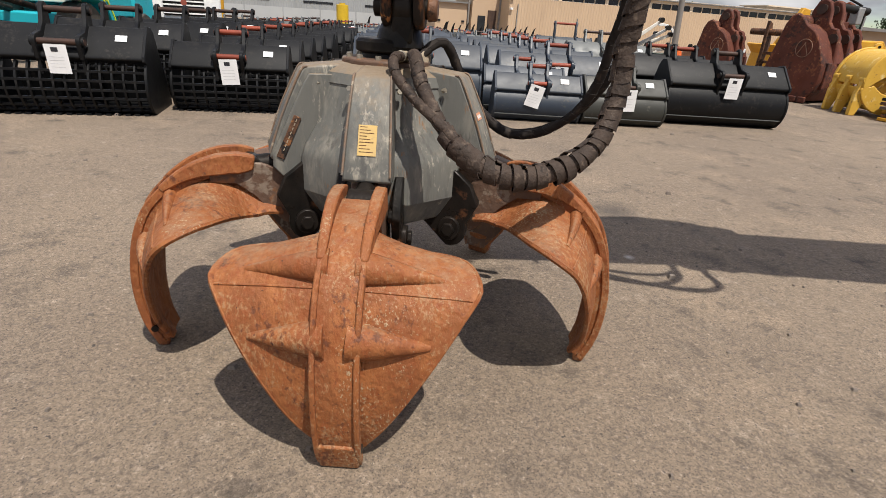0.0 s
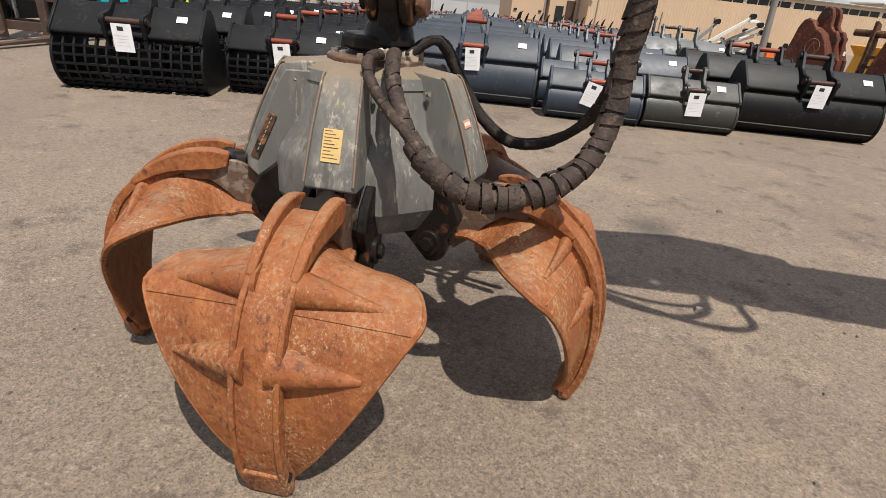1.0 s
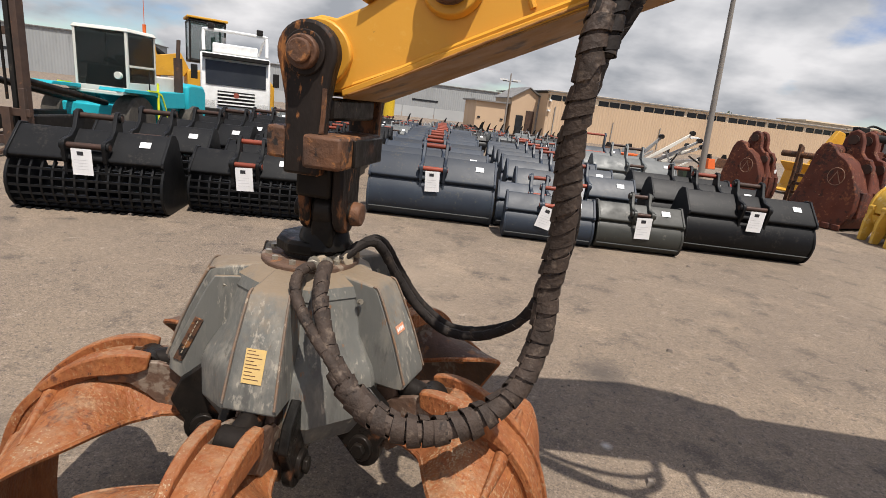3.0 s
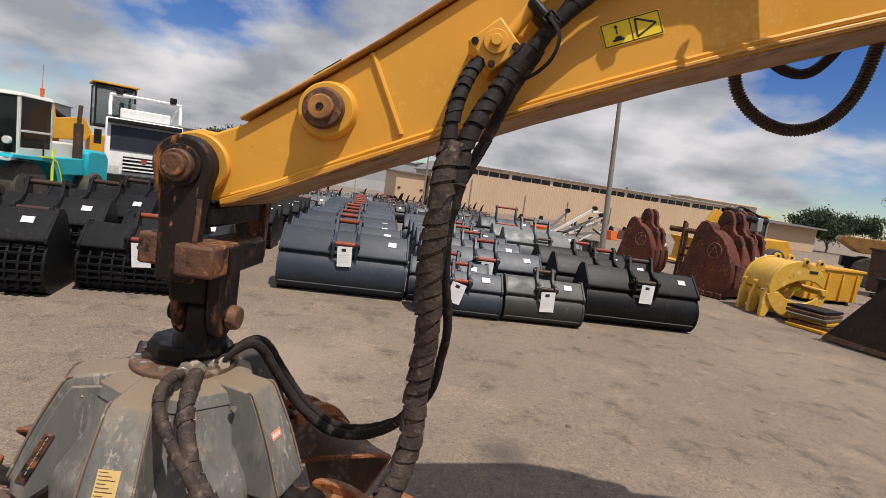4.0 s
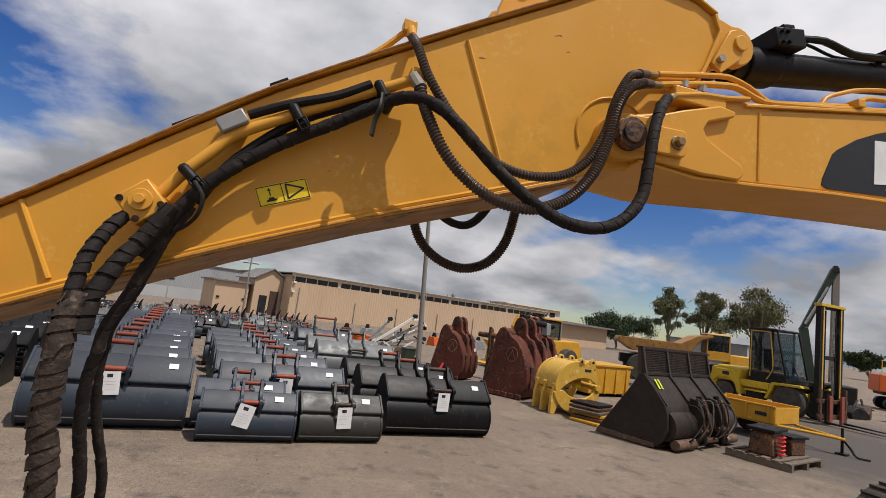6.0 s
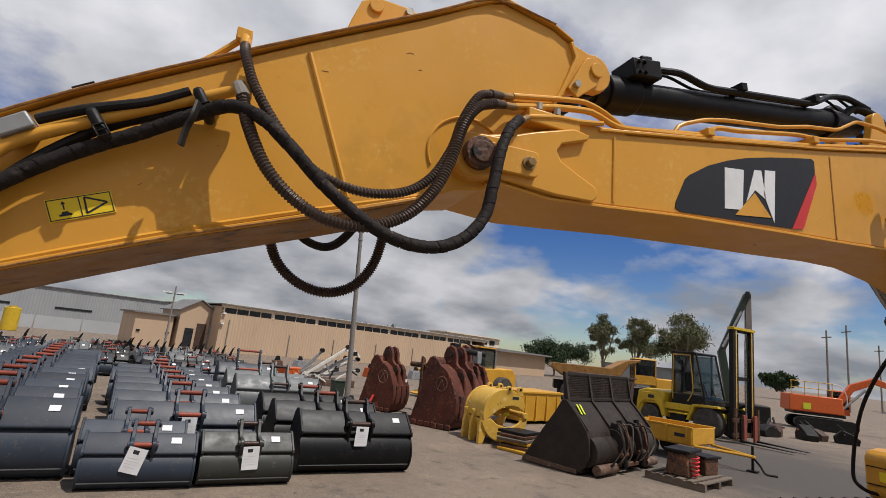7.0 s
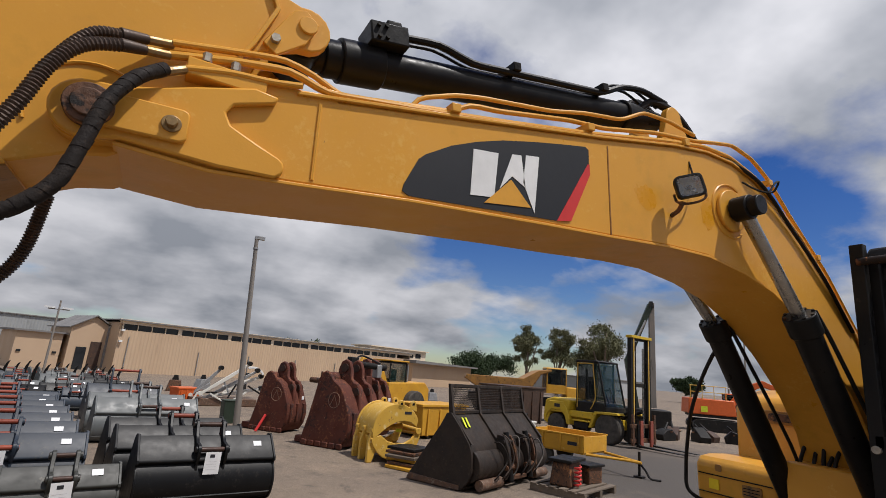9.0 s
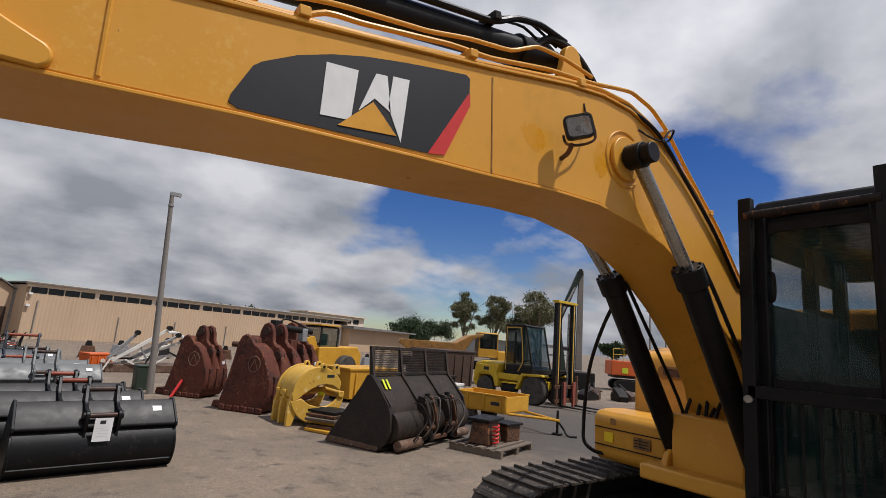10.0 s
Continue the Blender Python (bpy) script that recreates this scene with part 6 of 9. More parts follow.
ANG = (-85.5, -10.5, 62.5, 134.5, -154.5)
bm = BM()
prof = [(0.10, 1.06), (0.20, 1.055), (0.245, 1.03), (0.275, 0.95), (0.29, 0.87), (0.355, 0.78), (0.372, 0.74), (0.372, 0.62), (0.32, 0.53), (0.18, 0.50)]
lathe(bm, prof, 10, (GX, GY), Matrix.Translation((GX, GY, 0)) @ pose(0, 0, 0, 0, 0, -81.5 + 18) @ Matrix.Translation((-GX, -GY, 0)))
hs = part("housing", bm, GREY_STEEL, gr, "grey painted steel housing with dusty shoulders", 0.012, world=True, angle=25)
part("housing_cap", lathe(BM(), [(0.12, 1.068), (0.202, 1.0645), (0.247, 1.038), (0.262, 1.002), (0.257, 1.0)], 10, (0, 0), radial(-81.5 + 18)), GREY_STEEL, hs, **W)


def tine(a, worn):
    """One tine in its own plane: x outwards, y across, z up, then turned to its angle."""
    m = radial(a)
    skin = TINE_DARK if worn in (2, 3) else TINE_RUST
    # cover of the tine's cylinder
    bm = BM()
    rings = []
    for r, z, hw in ((0.17, 1.068, 0.062), (0.31, 1.055, 0.066), (0.335, 1.04, 0.068), (0.405, 0.90, 0.076), (0.468, 0.745, 0.085), (0.468, 0.725, 0.085), (0.40, 0.715, 0.085)):
        rings.append([m @ Vector((r, -hw, z)), m @ Vector((r, hw, z)), m @ Vector((0.12, hw, z)), m @ Vector((0.12, -hw, z))])
    quads(bm, rings)
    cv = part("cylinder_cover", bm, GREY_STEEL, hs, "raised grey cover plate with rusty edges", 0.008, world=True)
    for s in (-1, 1):
        part("edge_strip", tube(BM(), [m @ Vector((0.312, s * 0.064, 1.052)), m @ Vector((0.338, s * 0.066, 1.036)), m @ Vector((0.405, s * 0.075, 0.90)), m @ Vector((0.468, s * 0.083, 0.745))], 0.0045, 6, 4), EDGE_RUST, cv, world=True)
        part("bolt", cyl(BM(), m @ Vector((0.272, s * 0.088, 0.995)), m @ Vector((0.284, s * 0.092, 0.999)), 0.010, n=6), FITTING, cv, world=True)
    # bracket and pivot lugs below the cover
    part("bracket", prism(BM(), [(0.22, 0.74), (0.42, 0.72), (0.44, 0.66), (0.36, 0.50), (0.22, 0.50)], -0.062, 0.062, m), TINE_DARK, cv, "", 0.01, world=True)
    lug = [(0.20, 0.72), (0.35, 0.72), (0.42, 0.67), (0.455, 0.60)] + arc(0.345, 0.495, 0.07, 20, -100, 6) + [(0.22, 0.52)]
    for s in (-1, 1):
        lg2 = part("pivot_lug", prism(BM(), lug, s * 0.105 - 0.018, s * 0.105 + 0.018, m), GREASE, cv, "greasy pivot lug", 0.006, world=True)
        bm = BM()
        cyl(bm, m @ Vector((0.345, s * 0.12, 0.50)), m @ Vector((0.345, s * 0.14, 0.50)), 0.046, n=20)
        cyl(bm, m @ Vector((0.345, s * 0.14, 0.50)), m @ Vector((0.345, s * 0.158, 0.50)), 0.028, n=6)
        part("pivot_pin", bm, GREASE, lg2, "", 0.004, world=True)
        bm = BM()
        cyl(bm, m @ Vector((0.425, s * 0.075, 0.605)), m @ Vector((0.425, s * 0.10, 0.605)), 0.026, n=6)
        part("ram_pin", bm, GREASE, lg2, "", 0.003, world=True)
    # spine
    S = [(0.36, 0.585), (0.43, 0.675), (0.50, 0.714), (0.58, 0.727), (0.66, 0.723), (0.75, 0.700), (0.825, 0.661), (0.892, 0.611), (0.945, 0.552), (0.986, 0.467), (1.012, 0.37), (1.023, 0.27), (1.018, 0.17), (0.998, 0.08), (0.965, 0.012)]
    P = [(v.x, v.z) for v in spline([(r, 0, z) for r, z in S], 3)]
    N = []
    for i in range(len(P)):
        p, q = P[max(i - 1, 0)], P[min(i + 1, len(P) - 1)]
        d = Vector((q[0] - p[0], q[1] - p[1])).normalized()
        N.append(Vector((d.y, -d.x)) * -1)  # towards the inside
    for i in range(len(N)):
        if N[i].dot(Vector((0.55, 0.25)) - Vector(P[i])) < 0:
            N[i] = -N[i]
    tn = part("tine", quads_bm([[(P[i][0] + N[i].x * o, y, P[i][1] + N[i].y * o) for y, o in ((-0.066, 0.012), (0.066, 0.012), (0.066, 0.06), (-0.066, 0.06))] for i in range(10, len(P))], m), TINE_RUST, gr, "curved rust-orange tine with scuffed shell", 0.006, world=True)
    for s in (-1, 1):
        y0, y1 = s * 0.055, s * 0.072
        bm = quads_bm([[(P[i][0] + N[i].x * o, y, P[i][1] + N[i].y * o) for y, o in ((y0, 0.0), (y1, 0.0), (y1, 0.03), (y0, 0.03))] for i in range(9, len(P))], m)
        part("rail", bm, TINE_RUST, tn, "", 0.004, world=True)
        # hooked ear that stands proud of the spine's upper end
        ear = [(i, min(1.0, 0.6 + (i - 7) * 0.25, 0.10 + (21 - i) * 0.10)) for i in range(7, 21)]
        bm = quads_bm([[(P[i][0] + N[i].x * o, y, P[i][1] + N[i].y * o) for y, o in ((s * 0.048, -0.020 * k), (s * (0.070 + 0.018 * k), -0.017 * k), (s * (0.072 + 0.020 * k), 0.012 + 0.040 * k), (s * 0.050, 0.012 + 0.040 * k))]
                       for i, k in ear], m)
        part("ear", bm, TINE_RUST, tn, "hooked ear plate", 0.006, world=True)
        neck = [(0.42, 0.678), (0.50, 0.705), (0.60, 0.712), (0.70, 0.692), (0.69, 0.640), (0.60, 0.635), (0.54, 0.59), (0.485, 0.53), (0.42, 0.475)] + arc(0.345, 0.497, 0.062, -10, -200, 8) + [(0.34, 0.60)]
        part("neck_plate", prism(BM(), neck, s * 0.058 - 0.010, s * 0.058 + 0.010, m), TINE_DARK, tn, "dark brown neck plate", 0.004, world=True)
    part("ram_eye", cyl(cyl(BM(), m @ Vector((0.36, 0, 0.700)), m @ Vector((0.535, 0, 0.680)), 0.040, n=16), m @ Vector((0.545, -0.046, 0.675)), m @ Vector((0.545, 0.046, 0.675)), 0.050, n=18), GREASE, tn, "greasy ram eye between the ears", 0.004, world=True)
    # shell: wing by the neck, widest at the shoulder, pointed at the tip
    i0 = 0
    table = ((0.070, 0.05), (0.080, 0.11), (0.102, 0.155), (0.146, 0.155), (0.238, 0.13), (0.342, 0.10), (0.388, 0.075), (0.402, 0.055), (0.374, 0.05), (0.327, 0.046), (0.274, 0.045), (0.219, 0.045), (0.161, 0.04), (0.104, 0.034), (0.062, 0.03))

    def half(g):
        f = min(g * 14, 13.999)
        i = int(f)
        return [u + (v - u) * (f - i) for u, v in zip(table[i], table[i + 1])]

    rings = []
    steps = len(P) - 1 - i0
    qs = (-1, -0.82, -0.6, -0.38, -0.2, -0.1, 0.1, 0.2, 0.38, 0.6, 0.82, 1)

    def shell_at(g, q, lift=0.0):
        f = i0 + g * steps
        i = min(int(f), len(P) - 2)
        u = f - i
        p = Vector(P[i]).lerp(Vector(P[i + 1]), u)
        nn = N[max(i, 7)].lerp(N[max(i + 1, 7)], u)
        w, edge = half(g)
        dent = 0.006 * math.sin(9 * g + 5 * q + a) * (abs(q) > 0.3)
        dep = 0.045 + (edge - 0.02 + dent) * abs(q) ** (0.55 + 0.95 * min(1.0, max(0.0, (g - 0.26) / 0.19))) - lift
        return Vector((p.x + nn.x * dep, q * w, p.y + nn.y * dep))

    for k in range(2, 37):
        g = k / 36
        outer = [shell_at(g, q) for q in qs]
        inner = [shell_at(g, q, -0.02) for q in reversed(qs)]
        rings.append(outer + inner)
    bm = quads_bm(rings, m)
    sh = part("shell", bm, skin, tn, "boat-shaped rusted shell plate", 0.0, world=True, angle=40)
    for s in (-1, 1):
        for g, q1, r0, r1 in ((0.471, 0.74, 0.056 if worn == 0 else 0.040, 0.010), (0.656, 0.86, 0.062 if worn == 0 else 0.048, 0.010)):
            pts = [shell_at(g, s * 0.10, -0.004), shell_at(g + 0.005, s * q1 * 0.55, 0.0), shell_at(g + 0.01, s * q1, -0.006)]
            bm = BM()
            path = spline(pts, 6)
            rr_ = []
            for i, p in enumerate(path):
                f = i / (len(path) - 1)
                d = (path[min(i + 1, len(path) - 1)] - path[max(i - 1, 0)]).normalized()
                o = Vector((0, 0, 1))
                o = (o - d * o.dot(d)).normalized()
                o2 = d.cross(o)
                r = r0 + (r1 - r0) * f
                rr_.append([m @ (p + o * (r * math.cos(2 * math.pi * t / 10)) + o2 * (r * (1.05 if worn == 0 else 0.72) * math.sin(2 * math.pi * t / 10))) for t in range(10)])
            quads(bm, rr_)
            part("rib", bm, TINE_RUST, sh, "", 0.0, world=True, angle=60)
        part("crease_bead", tube(BM(), [m @ shell_at(0.536, s * q, 0.0) for q in (0.12, 0.4, 0.7, 0.98)], 0.004, 6, 4), TINE_RUST, sh, world=True)
        part("edge_bead", tube(BM(), [m @ shell_at(g / 20, s * 1.0, -0.009) for g in range(1, 21)], 0.0105, 6, 2), TINE_RUST, sh, world=True)
    tip = [(0.93, 0.11), (1.004, 0.11), (0.992, 0.06), (0.972, 0.004), (0.93, 0.0), (0.925, 0.05)]
    part("tip", prism(BM(), tip, -0.064, 0.064, m), TINE_RUST, tn, "worn bright tip", 0.008, world=True)
    part("shackle_hole", cyl(BM(), m @ Vector((0.972, 0.06, 0.085)), m @ Vector((0.972, 0.0735, 0.085)), 0.014, n=12), GREASE, tn, world=True)
    return cv


def quads_bm(rings, m):
    bm = BM()
    quads(bm, [[m @ Vector(p) for p in r] for r in rings])
    return bm


covers = [tine(a, k) for k, a in enumerate(ANG)]


def face_quad(m, r0, z0, r1, z1, y0, y1, off):
    """A thin film on a cover's sloping face."""
    d = Vector((r1 - r0, 0, z1 - z0)).normalized()
    nrm = Vector((d.z, 0, -d.x)) * (1 if d.z > 0 else -1)
    ring = lambda o: [m @ (Vector((r, y, z)) + nrm * o) for r, z, y in ((r0, z0, y0), (r0, z0, y1), (r1, z1, y1), (r1, z1, y0))]
    bm = BM()
    quads(bm, [ring(0.001), ring(off)])
    return bm


m0, m1 = radial(ANG[0]), radial(ANG[1])


def face_r(z):
    return 0.335 + (1.04 - z) * 0.5 if z > 0.9 else 0.405 + (0.90 - z) * 0.4065


st = part("sticker", face_quad(m0, face_r(0.805), 0.805, face_r(0.898), 0.898, -0.034, 0.030, 0.003), STICKER, covers[0], "faded yellow instruction sticker, worn", world=True)
for k in range(9):
    z = 0.815 + k * 0.0095
    part("print_line", face_quad(m0, face_r(z), z, face_r(z + 0.0018), z + 0.0018, -0.029, 0.02 - 0.012 * ((k * 7) % 3), 0.0036), LINK_RUST, st, world=True)
s2 = part("sticker", face_quad(m1, face_r(0.892), 0.892, face_r(0.918), 0.918, -0.045, 0.012, 0.003), ORANGE_STK, covers[1], "small worn orange sticker", world=True)
for k in range(4):
    part("print_line", face_quad(m1, face_r(0.899), 0.899, face_r(0.910), 0.910, -0.040 + 0.012 * k, -0.032 + 0.012 * k, 0.0036), WHITE, s2, world=True)
ml = radial(ANG[4])
npm = ml @ Matrix(((1, 0, 0, 0), (0, 1, 0, 0.098), (0, 0, 1, 0), (0, 0, 0, 1)))
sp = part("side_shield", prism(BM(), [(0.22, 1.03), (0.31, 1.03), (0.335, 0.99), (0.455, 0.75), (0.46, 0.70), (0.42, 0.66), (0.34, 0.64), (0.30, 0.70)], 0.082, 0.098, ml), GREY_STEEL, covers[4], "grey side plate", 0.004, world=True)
npl = part("name_plate", prism(BM(), [(0.345, 0.87), (0.372, 0.883), (0.445, 0.738), (0.418, 0.725)], 0.0, 0.006, npm), LINK_RUST, sp, "small raised metal name plate", 0.002, world=True)
for k in range(8):
    f = 0.1 + k * 0.1
    x, z = 0.358 + (0.431 - 0.358) * f, 0.876 + (0.732 - 0.876) * f
    part("raised_mark", box(BM(), (0, 0, 0), (0.010, 0.003, 0.0035), m=npm @ pose(x, 0.007, z, 0, 63, 0)), DUST_TOP, npl, world=True)


# ---- digging buckets ----
def bucket(name, w, h, body, pinmat, label, sieve=False, gap=0.34, tag=False, depth=1.0, group="yard buckets", ears=True, ear_h=1.0, sticker=True):
    """A digging bucket on its floor: belly and hanger ears to local -y, opening to +y; origin under the belly's middle."""
    b = thing(name, 0, 0, 0, 0, label, "bucket", group)
    k, d = h, depth * h
    hw = w / 2
    belly = [(0.115, 0.60), (0.055, 0.52), (0.015, 0.42), (0.0, 0.32), (0.018, 0.22), (0.06, 0.13), (0.13, 0.055), (0.23, 0.012), (0.35, 0.004), (0.98, 0.004)]
    S = lambda pts: [(x * d, z * k) for x, z in pts]

    def sheet(pts, x0, x1, t):
        bm = BM()
        rings = []
        P = S(pts)
        for i, (y, z) in enumerate(P):
            p, q = P[max(i - 1, 0)], P[min(i + 1, len(P) - 1)]
            e = Vector((q[0] - p[0], q[1] - p[1])).normalized()
            n = Vector((-e.y, e.x)) if (-e.y) > 0 or e.x > 0.5 else Vector((e.y, -e.x))
            rings.append([(x0, y, z), (x1, y, z), (x1, y + n.x * t, z + n.y * t), (x0, y + n.x * t, z + n.y * t)])
        quads(bm, rings)
        return bm

    if sieve:
        part("floor_plate", sheet(belly[6:], -hw, hw, 0.02), body, b)
        nbar = max(10, int(w / 0.115))
        pts = S(belly[:8])
        rings = []
        for j, (y, z) in enumerate(pts):
            p, q = pts[max(j - 1, 0)], pts[min(j + 1, len(pts) - 1)]
            e = Vector((q[0] - p[0], q[1] - p[1])).normalized()
            n = Vector((-e.y, e.x))
            rings.append([(-0.011, y, z), (0.011, y, z), (0.011, y + n.x * 0.05, z + n.y * 0.05), (-0.011, y + n.x * 0.05, z + n.y * 0.05)])
        first = None
        for i in range(nbar + 1):
            if first is None:
                bm = BM()
                quads(bm, rings)
                bar = first = part("upright_bar", bm, body, b)
            else:
                bar = new("upright_bar", first.data)
                bar.parent = b
            bar.matrix_basis = Matrix.Translation((-hw + w * i / nbar, 0, 0))
        for y, z in S(((0.045, 0.50), (0.012, 0.40), (0.008, 0.30), (0.03, 0.205), (0.085, 0.115), (0.16, 0.05))):
            part("cross_bar", box(BM(), (0, y + 0.012, z), (w, 0.028, 0.026)), body, b)
        for i in range(int(w / 0.1)):
            part("bar_end", box(BM(), (-hw + 0.05 + i * 0.1, 0.14 * d, 0.012), (0.05, 0.10, 0.022)), body, b)
    else:
        part("belly", sheet(belly, -hw, hw, 0.02), body, b)
        # thin strip whose pale grey paints the glint along the belly
        bm = BM()
        y, z = S(((0.045, 0.155),))[0]
        box(bm, (0, y, z), (w * 0.985, 0.016, 0.012))
        part("wear_strip", bm, BUCKET_GREY, b, "thin strip along the belly, pale grey for its glint")
    up = part("upper_panel", BMprism_x(S([(0.40, 0.955), (0.375, 0.97), (0.07, 0.67), (0.06, 0.635), (0.125, 0.585), (0.44, 0.88)]), -hw, hw), body, b, "", 0.012)
    if sticker:
        st_ = part("white_sticker", box(BM(), (0, 0, 0), (0.12, 0.004, 0.085), m=pose(hw - 0.24, 0.255 * d - 0.012, 0.85 * k + 0.002, -math.degrees(math.atan2(0.305 * d, 0.30 * k)), 0, 0)), PAPER, up)
    side = S([(0.37, 0.99), (0.05, 0.675), (0.04, 0.62), (0.095, 0.585), (0.04, 0.51), (0.0, 0.42), (-0.015, 0.32), (0.003, 0.21), (0.05, 0.115), (0.12, 0.04), (0.23, 0.0), (0.99, 0.0), (1.0, 0.07), (0.60, 0.90), (0.50, 0.98)])
    for s in (-1, 1):
        sd = part("side_plate", BMprism_x(side, s * hw - 0.016, s * hw + 0.016), body, b, "", 0.006)
    # added plate at the mouth: hides the bright ground, so the inside looks dark
    if sieve:
        part("lip_plate", box(BM(), (0, 0, 0), (w, 0.02, 0.42 * k), m=pose(0, 0.93 * d, 0.20 * k, 18, 0, 0)), body, b)
    part("cutting_edge", box(BM(), (0, 0.97 * d, 0.012), (w, 0.16 * d, 0.022)), PIN_DARK, b)
    if ears:
        e1, e2 = (0.075 * d, 0.80 * k), (0.44 * d, (0.97 + 0.15 * ear_h) * k)
        r = 0.075 * k ** 0.5
        out = ([(0.10 * d, 0.55 * k), (0.03 * d, 0.62 * k)] + arc(e1[0], e1[1], r, 200, 95, 5) + [(0.20 * d, 0.90 * k), (0.30 * d, 0.985 * k)]
               + arc(e2[0], e2[1], r, 150, -40, 8) + [(0.50 * d, 0.97 * k), (0.44 * d, 0.86 * k)])
        for s in (-1, 1):
            er = part("hanger_ear", BMprism_x(out, s * gap / 2 - 0.022, s * gap / 2 + 0.022), body, b, "", 0.006)
            for (y, z) in (e1, e2):
                bm = BM()
                cyl(bm, (s * (gap / 2 + 0.02), y, z), (s * (gap / 2 + 0.045), y, z), r * 0.72, n=14)
                part("pin_collar", bm, body, er)
            part("ear_foot", box(BM(), (s * gap / 2, 0.10 * d, 0.53 * k), (0.03, 0.10 * d, 0.14 * k)), body, er)
        for (y, z) in (e1, e2):
            part("hanger_pin", cyl(BM(), (-gap / 2 - 0.05, y, z), (gap / 2 + 0.05, y, z), 0.036 * k ** 0.5, n=14), pinmat, b, "painted hanger pin")
    if tag:
        y, z = 0.0, 0.80 * k
        tilt = {1: 0, 2: 14, 3: -3}.get(tag, 0)
        tm = pose(0.0 if tag != 2 else -0.03, -0.035, z - 0.02, 4, tilt, 0)
        tg = part("paper_tag", prism(BM(), [(-0.105, -0.30), (0.105, -0.30), (0.105, 0.0), (-0.105, 0.0)], -0.003, 0.0, tm), PAPER, b, "white paper tag on the hanger pin")
        part("print_block", prism(BM(), [(-0.045, -0.075), (0.02, -0.075), (0.02, -0.03), (-0.045, -0.03)], -0.0045, -0.003, tm), INK, tg)
        for q in range(4):
            part("print_line", prism(BM(), [(-0.08, -0.13 - 0.035 * q), (0.06, -0.13 - 0.035 * q), (0.06, -0.1265 - 0.035 * q), (-0.08, -0.1265 - 0.035 * q)], -0.0042, -0.003, tm), PALE_PRINT, tg)
    return b


def BMprism_x(pts, x0, x1):
    """An outline in y, z pushed along x."""
    bm = BM()
    quads(bm, [[(x, y, z) for y, z in pts] for x in (x0, x1)])
    return bm


def place(ob, x, y, rz=YARD, z=0.0):
    ob.matrix_basis = pose(x, y, z, 0, 0, rz)
    return ob


def column(proto, x, y, step, count, jitter=0.06, seed=1, skip=0):
    """Copies of a bucket in a row that runs back from x, y."""
    rnd = random.Random(seed)
    for i in range(skip, count):
        p = Vector((x, y, 0)) + YV * (step * i) + YU * rnd.uniform(-jitter, jitter)
        copy_thing(proto, pose(p.x, p.y, 0, 0, 0, YARD + rnd.uniform(-1.5, 1.5)))


place(bucket("sieve_bucket", 1.62, 0.98, BUCKET_BLACK, PIN_DARK, "large black skeleton bucket with barred belly and paper tag", True, 0.42, 1), -4.72, 5.78, 20)
p1 = place(bucket("sieve_bucket", 1.55, 1.0, BUCKET_BLACK, PIN_DARK, "large black skeleton bucket with barred belly", True, 0.42), -5.05, 7.15, 19)
column(p1, -5.05, 7.15, 1.35, 5, seed=2, skip=1)
place(bucket("sieve_bucket", 1.38, 0.84, BUCKET_BLACK, PIN_RED, "black skeleton bucket with red pins and paper tag", True, 0.31, 3), -3.30, 6.72, 16)
p2 = place(bucket("sieve_bucket", 1.40, 0.86, BUCKET_BLACK, PIN_RED, "black skeleton bucket with red pins", True, 0.31), -3.55, 7.80, 14)
column(p2, -3.55, 7.80, 1.12, 9, seed=3, skip=1)
place(bucket("mud_bucket", 1.86, 0.97, BUCKET_BLUE, PIN_RED, "wide blue-grey mud bucket with red pins and paper tag", False, 0.34, 3), -1.16, 8.12, 9)
p3 = place(bucket("mud_bucket", 1.86, 0.97, BUCKET_BLUE, PIN_RED, "wide blue-grey mud bucket with red pins", False, 0.34), -1.40, 9.20, 10)
column(p3, -1.40, 9.20, 1.06, 10, seed=4, skip=1)
place(bucket("mud_bucket", 1.22, 0.66, BUCKET_BLUE, PIN_RED, "small blue-grey mud bucket with red pins and tilted paper tag", False, 0.24, 2), 0.60, 7.88, 7)
place(bucket("mud_bucket", 1.22, 0.70, BUCKET_BLUE, PIN_RED, "small blue-grey mud bucket with red pins", False, 0.24), 0.42, 8.52, 8)
place(bucket("mud_bucket", 1.18, 0.68, BUCKET_OLIVE, PIN_DARK, "olive-grey mud bucket with dark pins and paper tag", False, 0.24, 3), 1.86, 8.10, 9)
place(bucket("mud_bucket", 1.95, 0.88, BUCKET_BLUE, PIN_RED, "wide blue-grey mud bucket with red pins and paper tag", False, 0.36, 1), 1.0, 9.20, 9)
p5 = place(bucket("mud_bucket", 1.95, 0.9, BUCKET_BLUE, PIN_RED, "wide blue-grey mud bucket with red pins", False, 0.36), 0.78, 10.28, 10)
column(p5, 0.78, 10.28, 1.12, 6, seed=5, skip=1)
place(bucket("mud_bucket", 1.86, 0.94, BUCKET_BLACK, PIN_DARK, "wide glossy black mud bucket with dark pins and paper tag", False, 0.37, 1), 3.52, 8.80, 8)
p6 = place(bucket("mud_bucket", 1.86, 0.94, BUCKET_BLACK, PIN_RED, "wide glossy black mud bucket", False, 0.37), 3.22, 9.85, 9)
column(p6, 3.22, 9.85, 1.05, 2, seed=6, skip=1)
p7 = place(bucket("mud_bucket", 2.1, 0.98, BUCKET_GREY, PIN_DARK, "pale grey mud bucket with tall ears", False, 0.40, ear_h=1.6), 2.75, 14.3, 10)
column(p7, 2.75, 14.3, 1.2, 2, seed=7, skip=1)
